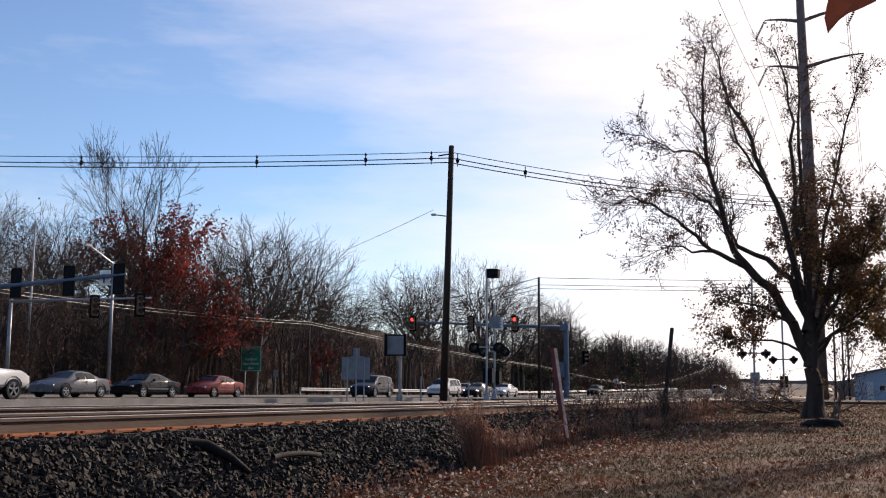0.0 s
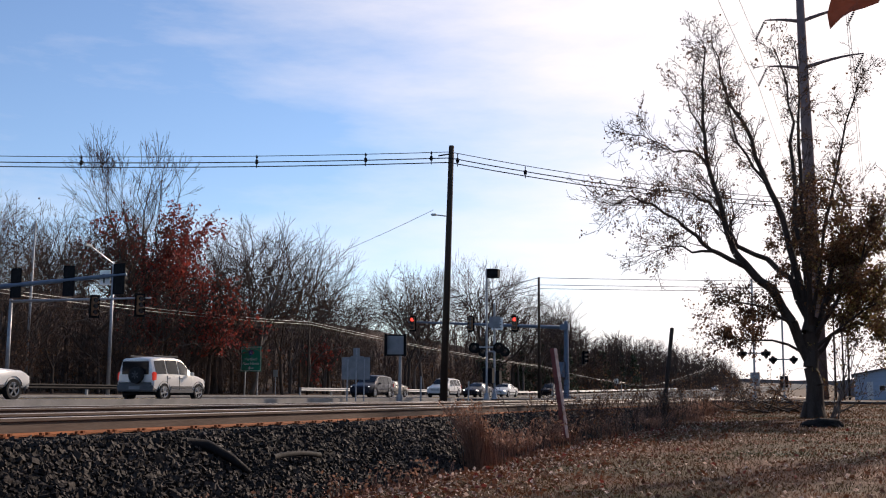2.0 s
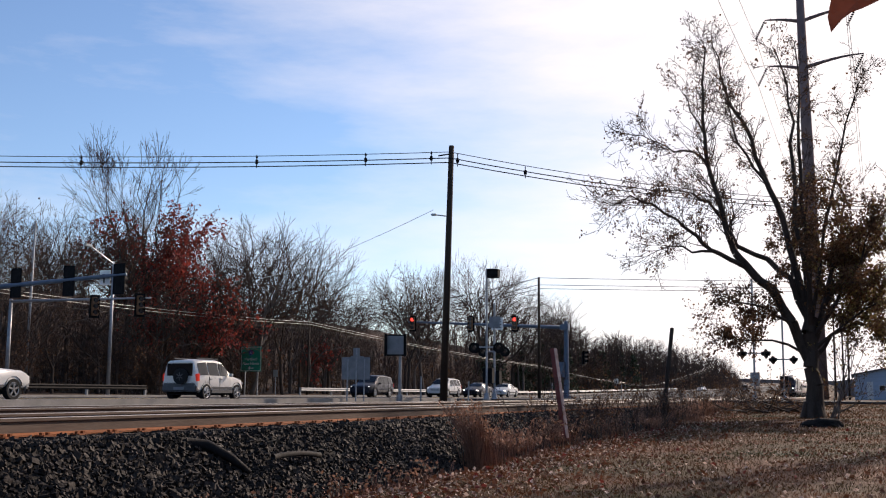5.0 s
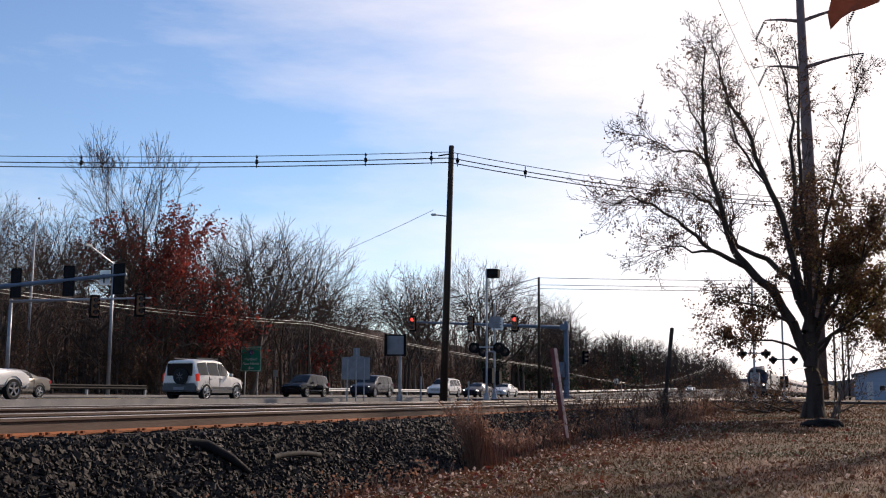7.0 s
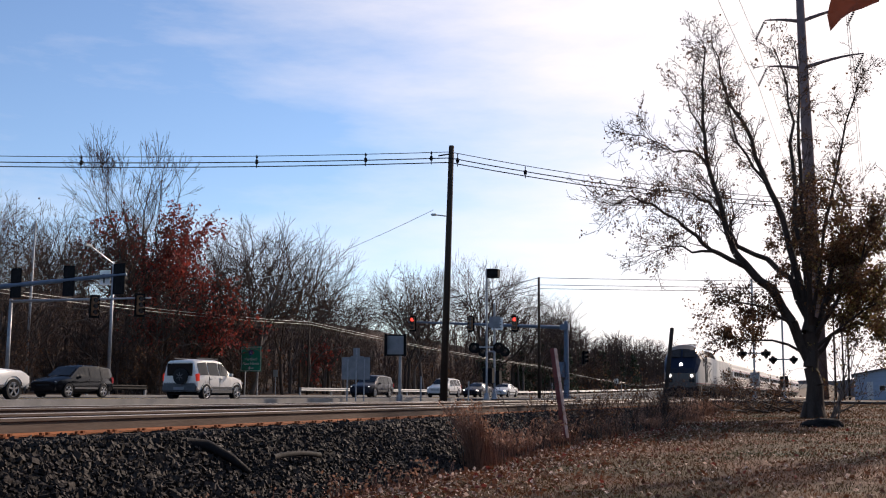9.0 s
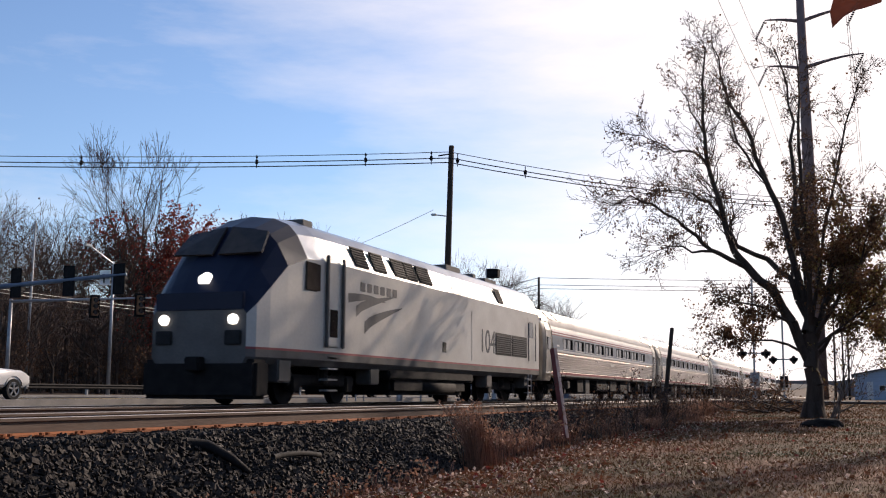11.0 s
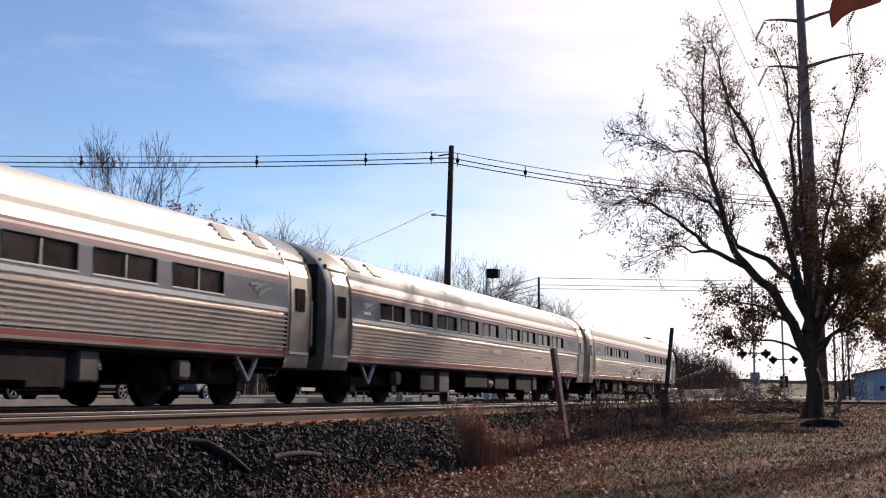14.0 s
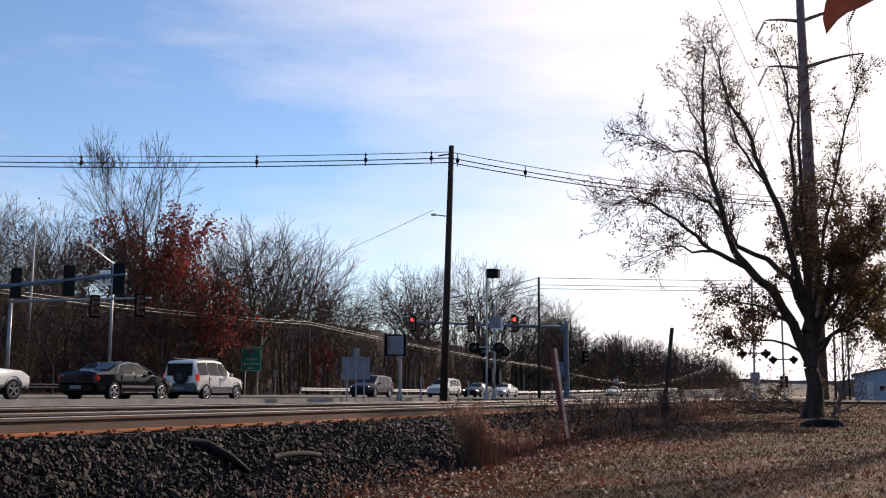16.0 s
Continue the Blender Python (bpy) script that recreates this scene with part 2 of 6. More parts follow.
def thing(name, label, category, m=None, group="", kind=""):
    ob = new(name)
    ob.empty_display_size = 0.2
    if m is not None:
        ob.matrix_basis = m
    return tagged(ob, label, category, group, kind)


def tubes(segs, sides):
    """Tapered tubes for many segments (p0, p1, r0, r1) as vertices and faces."""
    p0 = np.array([s[0] for s in segs]); p1 = np.array([s[1] for s in segs])
    r0 = np.array([s[2] for s in segs]); r1 = np.array([s[3] for s in segs])
    d = p1 - p0
    d /= np.linalg.norm(d, axis=1)[:, None] + 1e-9
    ref = np.where(np.abs(d[:, 2:3]) > 0.9, [[1.0, 0, 0]], [[0, 0, 1.0]])
    u = np.cross(d, ref); u /= np.linalg.norm(u, axis=1)[:, None] + 1e-9
    w = np.cross(d, u)
    vs = []
    for p, r in ((p0, r0), (p1, r1)):
        for k in range(sides):
            a = 2 * math.pi * k / sides
            vs.append(p + (u * math.cos(a) + w * math.sin(a)) * r[:, None])
    vs = np.stack(vs, 1).reshape(-1, 3)
    n = len(segs)
    base = np.arange(n)[:, None] * 2 * sides
    fs = np.concatenate([base + np.array([[k, (k + 1) % sides, sides + (k + 1) % sides, sides + k]]) for k in range(sides)])
    return vs, fs


def cards(pts, rng, size, flat=0.0, droop=0.0):
    """Small folded leaves, each of two triangles, at the points."""
    n = len(pts)
    pts = np.asarray(pts)
    a = rng.normal(size=(n, 3)); a[:, 2] *= 1 - flat; a[:, 2] -= droop
    a /= np.linalg.norm(a, axis=1)[:, None] + 1e-9
    b = rng.normal(size=(n, 3)); b[:, 2] *= 1 - flat
    b -= a * (a * b).sum(1)[:, None]; b /= np.linalg.norm(b, axis=1)[:, None] + 1e-9
    c = np.cross(a, b)
    s = (size * rng.uniform(0.6, 1.35, n))[:, None]
    v = np.stack([pts, pts + a * s * 0.55 + b * s * 0.36 + c * s * 0.12, pts + a * s * 1.1, pts + a * s * 0.55 - b * s * 0.36 + c * s * 0.12], 1).reshape(-1, 3)
    i = np.arange(n)[:, None] * 4
    f = np.concatenate([i + [[0, 1, 2]], i + [[0, 2, 3]]])
    return v, f


# ---- ground ----
def lift(y):
    """Height of the lawn along the line."""
    return float(np.interp(y, [-40, 5, 16, 45, 66, 82, 4000], [-1.15, -1.1, -0.95, -0.52, -0.12, -0.12, -0.12]))


def rise(y):
    """The land climbs gently in the distance."""
    return float(np.interp(y, [0, 160, 450, 900, 1600, 4000], [0, 0, 3.0, 9.5, 12, 12]))


def ground_z(x, y):
    n = 0.05 * noise.noise(Vector((x * 0.25, y * 0.25, 3.1))) + 0.03 * noise.noise(Vector((x * 0.9, y * 0.9, 1.7)))
    if x > -6.0:
        z = lift(y) + n
    elif x > -16:
        z = min(lift(y), -0.6)
    elif x > -21:
        z = -0.30 + n * 0.5 if not 60 < y < 84 else -0.2
    elif x > -46:
        z = -0.25
    else:
        # beyond x=-58 an added bank blocks bright sky between the stems
        z = 0.02 + n * 2 + min(1.2, (-46 - x) * 0.03) + max(0.0, min(15.0, (-58 - x) * 0.28)) * min(1.0, max(0.0, (480 - y) / 200))
    return z + rise(y) * min(1.0, max(0.0, (-16 - x) / 5))


def ground():
    xs = sorted({-3000, -1500, -700, -300, -180, -120, -90, -75, -65, -58, -52, -46.01, -45.99, -21.01, -20.99, -16.01, -15.99, 30, 45, 70, 120, 250, 600, 1500, 3000} | {round(-21 + 0.5 * k, 3) for k in range(11)} | {round(-6.01 + 0.4 * k, 3) for k in range(75)})
    ys = sorted({-3000, -1000, -300, -100, -50, -25, 65, 70, 75, 80, 84, 90, 100, 115, 130, 160, 200, 250, 300, 380, 450, 550, 700, 900, 1200, 1600, 2500, 4000} | {round(-12 + 0.5 * k, 2) for k in range(150)})
    verts = [(x, y, ground_z(x, y)) for y in ys for x in xs]
    w = len(xs)
    faces, idx = [], []
    for j in range(len(ys) - 1):
        for i in range(w - 1):
            a = j * w + i
            faces.append((a, a + 1, a + w + 1, a + w))
            idx.append(1 if xs[i] < -16 else 0)
    ob = link("ground", verts, faces, None, smooth=True, mats=[M_SOIL, M_FLOOR], index=idx)
    tagged(ob, "brown autumn lawn running back to woodland floor", "ground", kind="structure")


ground()


def strip(name, xs_at, ys, dz, material, label, category="road", thick=0.12):
    """A band of paving along Y that follows the land."""
    verts, faces = [], []
    for y in ys:
        x0, x1 = xs_at(y)
        z = dz + rise(y)
        verts += [(x0, y, z), (x1, y, z), (x1, y, z - thick), (x0, y, z - thick)]
    for k in range(len(ys) - 1):
        a = k * 4
        for q in range(4):
            faces.append((a + q, a + (q + 1) % 4, a + 4 + (q + 1) % 4, a + 4 + q))
    faces += [(0, 1, 2, 3), tuple(len(verts) - 4 + q for q in (3, 2, 1, 0))]
    ob = link(name, verts, faces, material)
    me = ob.data
    bm = bmesh.new(); bm.from_mesh(me); bmesh.ops.recalc_face_normals(bm, faces=bm.faces[:]); bm.to_mesh(me); bm.free()
    return tagged(ob, label, category, kind="structure")


YS = [-120, -40, 0, 20, 40, 58, 84, 110, 130, 160, 200, 250, 300, 380, 450, 600, 900, 1300]
strip("road", lambda y: (-44.5, -22.3), YS, -0.06, M_ASPH, "dark grey multi-lane asphalt road beside the railway")
strip("road_crossing", lambda y: (-44.4, 60), [63, 79], -0.05 + 0.004, M_ASPH, "asphalt side road running over the level crossing")
strip("pavement", lambda y: (-46.2, -44.5), YS, 0.06, M_CONC, "pale concrete kerb and verge along the wood", "kerb", 0.3)
strip("kerb", lambda y: (-22.3, -21.95), [-120, 0, 30, 60], 0.03, M_CONC, "weathered concrete kerb beside the road", "kerb", 0.3)


def lane_marks():
    bm = bmesh.new()
    for x in (-28.35, -39.0):
        for y in list(range(-30, 52, 9)) + list(range(90, 300, 9)):
            box(bm, x - 0.06, x + 0.06, y, y + 3, -0.0595 + rise(y), -0.0555 + rise(y))
    for y0, y1 in ((-60, 50), (86, 160)):
        for x in (-22.9, -32.0, -43.9):
            box(bm, x - 0.06, x + 0.06, y0, y1, -0.0595, -0.0555)
    box(bm, -31.8, -23.2, 51.0, 51.6, -0.0595, -0.055)
    box(bm, -43.6, -33.8, 85.0, 85.6, -0.0595, -0.055)
    tagged(part("lane_markings", bm, M_PAINT), "worn white lane lines on asphalt", "road marking", kind="structure")
    bm = bmesh.new()
    for y0, y1 in ((-60, 50), (86, 160)):
        for x in (-33.4, -33.7):
            box(bm, x - 0.06, x + 0.06, y0, y1, -0.0595, -0.0555)
    tagged(part("centre_line", bm, M_YELL), "double yellow centre line on asphalt", "road marking", kind="structure")


lane_marks()

# ---- railway: two tracks on one stone bed ----
NEAR_C, FAR_C = -8.516, -12.97


def bed():
    prof = lambda y: [(-16.2, -0.62), (-15.0, -0.22), (-6.98, -0.225), (-5.85, min(lift(y), -0.24) - 0.04)]
    ys = [-60, -20, -5, 5, 10, 16, 22, 30, 38, 45, 52, 58, 66, 82, 110, 160, 250, 380, 600, 1000]
    verts = [(x, y, z) for y in ys for x, z in prof(y)]
    faces = [(j * 4 + i, j * 4 + i + 1, j * 4 + i + 5, j * 4 + i + 4) for j in range(len(ys) - 1) for i in range(3)]
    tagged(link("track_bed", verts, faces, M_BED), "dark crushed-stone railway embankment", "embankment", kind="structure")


bed()


def stones():
    rng = np.random.default_rng(4)
    pts, sz = [], []

    def scatter(n, x0, x1, y0, y1, s0, s1):
        for _ in range(n):
            y = y0 + (y1 - y0) * rng.random() ** 1.25
            x = rng.uniform(x0, x1)
            top, toe = -0.225, min(lift(y), -0.24)
            z = top if x < -6.98 else top + (toe - top) * (x + 6.98) / 1.13
            pts.append((x, y, z + 0.012)); sz.append(rng.uniform(s0, s1) * (1.35 if rng.random() < 0.08 else 1))
    scatter(24000, -7.15, -5.75, 5.5, 30, 0.017, 0.038)
    scatter(6000, -7.15, -5.75, 22, 64, 0.03, 0.055)
    scatter(2500, -7.7, -7.1, 5, 34, 0.02, 0.04)
    scatter(5000, -12.2, -9.3, 5, 60, 0.02, 0.04)
    scatter(1500, -5.8, -5.2, 5.5, 24, 0.02, 0.04)
    cube = np.array([(-1, -1, -1), (1, -1, -1), (1, 1, -1), (-1, 1, -1), (-1, -1, 1), (1, -1, 1), (1, 1, 1), (-1, 1, 1)]) * 0.72
    n = len(pts)
    v = cube[None] * rng.uniform(0.45, 1.25, (n, 8, 1)) * rng.uniform(0.6, 1.3, (n, 1, 3))
    q = rng.normal(size=(n, 4)); q /= np.linalg.norm(q, axis=1)[:, None]
    w, x, y, z = q.T
    R = np.stack([1 - 2 * (y * y + z * z), 2 * (x * y - z * w), 2 * (x * z + y * w), 2 * (x * y + z * w), 1 - 2 * (x * x + z * z), 2 * (y * z - x * w), 2 * (x * z - y * w), 2 * (y * z + x * w), 1 - 2 * (x * x + y * y)], 1).reshape(n, 3, 3)
    v = np.einsum("nij,nkj->nki", R, v) * np.array(sz)[:, None, None] + np.array(pts)[:, None]
    f6 = np.array([(0, 3, 2, 1), (4, 5, 6, 7), (0, 1, 5, 4), (1, 2, 6, 5), (2, 3, 7, 6), (3, 0, 4, 7)])
    f = (np.arange(n)[:, None, None] * 8 + f6[None]).reshape(-1, 4)
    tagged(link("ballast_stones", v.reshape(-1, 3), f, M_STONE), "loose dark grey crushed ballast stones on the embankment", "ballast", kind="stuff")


stones()


def rail_pair(centre):
    prof = [(-0.07, -0.185), (0.07, -0.185), (0.07, -0.17), (0.012, -0.15), (0.012, -0.045), (0.036, -0.035), (0.036, -0.006), (0.028, 0), (-0.028, 0), (-0.036, -0.006), (-0.036, -0.035), (-0.012, -0.045), (-0.012, -0.15), (-0.07, -0.17)]
    ys = [-60, 0, 30, 62, 80, 120, 160, 200, 250, 300, 380, 450, 600, 1000]
    track = thing("railway_track", "pair of rusty steel rails with polished heads on ties", "track", kind="structure")
    k = len(prof)
    for s in (-0.7535, 0.7535):
        verts = [(centre + s + px, y, pz) for y in ys for px, pz in prof]
        faces, idx = [], []
        for j in range(len(ys) - 1):
            for i in range(k):
                a, b = j * k + i, j * k + (i + 1) % k
                faces.append((a, b, b + k, a + k))
                idx.append({6: 2, 7: 2, 8: 2, 3: 1, 4: 1, 5: 1, 11: 1}.get(i, 0))
        faces.append(tuple(range(k)))
        idx.append(0)
        link("rail", verts, faces, None, track, mats=[M_RUST, M_WEB, M_HEAD], index=idx)
    tie = bmesh.new()
    box(tie, -1.3, 1.3, -0.115, 0.115, -0.40, -0.19, 0.012)
    me = bpy.data.meshes.new("tie"); tie.to_mesh(me); tie.free(); me.materials.append(M_TIE)
    pl = bmesh.new()
    for s in (-0.7535, 0.7535):
        box(pl, s - 0.17, s + 0.17, -0.09, 0.09, -0.192, -0.176)
        for e in (-0.1, 0.1):
            box(pl, s + e - 0.018, s + e + 0.018, -0.06, -0.03, -0.18, -0.15)
            box(pl, s + e - 0.018, s + e + 0.018, 0.03, 0.06, -0.18, -0.15)
    mp = bpy.data.meshes.new("tie_plate"); pl.to_mesh(mp); pl.free(); mp.materials.append(M_RUST)
    for j in range(130):
        y = 2 + j * 0.53
        if 62.5 < y < 79.5:
            continue
        o = new("tie", me); o.parent = track; o.location = (centre, y, 0); o.rotation_euler[2] = random.uniform(-0.01, 0.01)
        o = new("tie_plate", mp); o.parent = track; o.location = (centre, y, 0)


rail_pair(NEAR_C); rail_pair(FAR_C)


# ---- trees ----
def grow(rng, p, d, length, r, level, out, tips, top, up=0.12, kids=6, wander=0.14, split=(0.35, 0.95), angle=(0.5, 0.95), ratio=0.55):
    n = 7 if level == 0 else 5 if level == 1 else 4 if level == 2 else 3
    pts, rad = [p], [r]
    for k in range(n):
        d = d + rng.normal(size=3) * wander + np.array([0, 0, up])
        d /= np.linalg.norm(d)
        p = p + d * length / n
        pts.append(p)
        rad.append(r * (1 - 0.82 * (k + 1) / n))
    for k in range(n):
        out.setdefault(level, []).append((pts[k], pts[k + 1], rad[k], rad[k + 1]))
    tips.append((pts[-1], level))
    if level >= top:
        return
    for _ in range(kids if level == 0 else max(3, kids - level)):
        f = rng.uniform(*split) if level == 0 else rng.uniform(0.2, 0.98)
        i = min(n - 1, int(f * n))
        g = f * n - i
        q = pts[i] * (1 - g) + pts[i + 1] * g
        dd = pts[i + 1] - pts[i]
        dd = dd / np.linalg.norm(dd)
        side = rng.normal(size=3)
        side -= dd * side.dot(dd)
        side /= np.linalg.norm(side)
        an = rng.uniform(*angle)
        nd = dd * math.cos(an) + side * math.sin(an)
        grow(rng, q, nd, length * ratio * rng.uniform(0.7, 1.15) * (1.1 - 0.35 * f), max(0.006, rad[i] * 0.55), level + 1, out, tips, top, up, kids, wander, split, angle, ratio)


def tree_parts(out, tips, rng, ob, bark, leaf=None, leaves=0, size=0.1, where=None, thin=0.006):
    vs, fs, n = [], [], 0
    for lv, segs in out.items():
        if lv >= 2:
            continue
        v, f = tubes(segs, 8 if lv == 0 else 5)
        vs.append(v); fs.append(f + n); n += len(v)
    tk = link("trunk", np.concatenate(vs), np.concatenate(fs), bark, ob, smooth=True)
    if 0 not in out:
        tk["kind"] = "stuff"
    vs, fs, n = [], [], 0
    for lv, segs in out.items():
        if lv >= 2:
            v, f = tubes([(a, b, max(q, thin), max(w, thin * 0.7)) for a, b, q, w in segs], 3)
            vs.append(v); fs.append(f + n); n += len(v)
    crown = link("crown", np.concatenate(vs), np.concatenate(fs), M_TWIG, ob)
    if leaf and leaves:
        segs = [s for lv, ss in out.items() if lv >= 2 for s in ss]
        if where:
            segs = [s for s in segs if where(s[1])] or segs
        pick = rng.integers(0, len(segs), leaves)
        t = rng.random(leaves)[:, None]
        a = np.array([segs[i][0] for i in pick]); b = np.array([segs[i][1] for i in pick])
        v, f = cards(a * (1 - t) + b * t + rng.normal(size=(leaves, 3)) * size * 0.7, rng, size, droop=0.4)
        link("leaves", v, f, leaf, ob)
    return crown


def fork(rng, p, d, length, r, level, out, tips, top, spread, up):
    """A limb that bends a little, then forks into two or three."""
    n = 4 if level == 0 else 3 if level < 4 else 2
    slot = 0 if level == 0 else 1 if level < 4 else 2
    pts = [p]
    end = r * (0.80 if level else 0.72)
    for k in range(n):
        d = d + rng.normal(size=3) * (0.05 if level == 0 else 0.15) + np.array([0, 0, up])
        d /= np.linalg.norm(d)
        q = p + d * length / n
        out.setdefault(slot, []).append((p, q, r + (end - r) * k / n, r + (end - r) * (k + 1) / n))
        p = q
        pts.append(p)
    tips.append((p, level))

    def away(an):
        sd = rng.normal(size=3)
        sd -= d * sd.dot(d)
        sd /= np.linalg.norm(sd)
        return d * math.cos(an) + sd * math.sin(an)
    if level >= top:
        return
    for k in range(3 if rng.random() < (0.7 if level < 2 else 0.3) else 2):
        fork(rng, p, away(rng.uniform(0.35, 1.0) * spread), length * rng.uniform(0.66, 0.92), end * (0.86 if k == 0 else rng.uniform(0.5, 0.75)), level + 1, out, tips, top, spread, up)
    if level >= 1:
        for q in pts[1:-1]:
            fork(rng, q, away(rng.uniform(0.7, 1.15)), length * rng.uniform(0.4, 0.7), r * 0.4, max(level + 2, 4), out, tips, top, spread, up)


def bare_tree(seed, height, r, label, bark, leaf=None, leaves=0, size=0.16, top=6, spread=0.66, up=0.05, stem=0.27, thin=0.013):
    rng = np.random.default_rng(seed)
    out, tips = {}, []
    fork(rng, np.zeros(3), np.array([rng.normal() * 0.04, rng.normal() * 0.04, 1.0]), height * stem, r, 0, out, tips, top, spread, up)
    ob = thing("tree", label, "tree", group="roadside wood")
    tree_parts(out, tips, rng, ob, bark, leaf, leaves, size, thin=thin)
    return ob


def shrub(seed, height, n, label, leaf=None, leaves=0):
    rng = np.random.default_rng(seed)
    out, tips = {}, []
    for _ in range(n):
        d = np.array([rng.normal() * 0.45, rng.normal() * 0.45, 1.0]); d /= np.linalg.norm(d)
        grow(rng, np.array([rng.normal() * 0.7, rng.normal() * 0.7, -0.1]), d, height * rng.uniform(0.6, 1.1), 0.03, 1, out, tips, 3, 0.12, 6, 0.13, ratio=0.6)
    ob = thing("shrub", label, "shrub", group="undergrowth")
    tree_parts(out, tips, rng, ob, M_BARK, leaf, leaves, 0.12, thin=0.009)
    return ob


def skyline(b):
    """Slope up to the tree tops, by the bearing in degrees left of the line."""
    t = np.array([(5.6, 0.02), (6.4, 0.035), (7.8, 0.043), (9.7, 0.05), (11.8, 0.058), (13.2, 0.051), (14.4, 0.082), (16.2, 0.092), (18, 0.113), (18.9, 0.137), (20.4, 0.118), (22, 0.131), (23.7, 0.129), (24.6, 0.094), (25.9, 0.099), (26.5, 0.125), (27.6, 0.143), (30, 0.166), (34.1, 0.168), (39.2, 0.166), (45, 0.169)])
    return float(np.interp(b, t[:, 0], t[:, 1]))


def thicket():
    """The dense mass of stems and twigs deeper in the wood."""
    rng = np.random.default_rng(55)
    stems, twigs, dead = [], [], []
    for k in range(3700):
        b = radians(rng.uniform(5.6, 47) if k < 2600 else rng.uniform(5.6, 15.5))
        x = -52 - rng.random() ** 0.8 * 42 if k < 2600 else -47.5 - rng.random() * 9
        y = -x / math.tan(b)
        g = ground_z(x, y)
        h = math.hypot(x, y) * skyline(math.degrees(b)) * (rng.uniform(0.24, 0.52) if k < 2600 else rng.uniform(0.55, 0.98)) - g
        if h < 1.2:
            continue
        p0 = np.array([x, y, g - 0.1])
        top = p0 + np.array([rng.normal() * 0.07 * h, rng.normal() * 0.07 * h, h])
        mid = (p0 + top) / 2 + rng.normal(size=3) * 0.02 * h
        r = 0.012 * h * rng.uniform(0.6, 1.2)
        stems += [(p0, mid, r, r * 0.7), (mid, top, r * 0.7, 0.015)]
        for _ in range(13):
            f = rng.uniform(0.15, 1.0)
            q = p0 * (1 - f) + top * f
            L = h * rng.uniform(0.08, 0.2)
            e = q + np.array([rng.normal() * 0.6, rng.normal() * 0.6, rng.uniform(0.4, 1.0)]) * L
            twigs.append((q, e, 0.022 if k < 2600 else 0.04, 0.01 if k < 2600 else 0.02))
            for _ in range(2):
                u = q + (e - q) * rng.uniform(0.3, 1)
                twigs.append((u, u + np.array([rng.normal() * 0.5, rng.normal() * 0.5, rng.uniform(0.2, 0.9)]) * L * 0.6, 0.016, 0.008))
        for _ in range(5):
            dead.append(p0 + np.array([rng.normal() * 1.2, rng.normal() * 1.2, abs(rng.normal()) * h * 0.2 + 0.2]))
    ob = thing("woodland_thicket", "dense brown leafless stems deep in the roadside wood", "woodland", kind="stuff")
    v, f = tubes(stems, 4)
    link("stems", v, f, M_BARK, ob)
    v, f = tubes(twigs, 3)
    link("twigs", v, f, M_TWIG, ob)
    v, f = cards(dead, rng, 0.42, droop=0.3)
    link("dead_leaves", v, f, M_BROWNLEAF, ob)


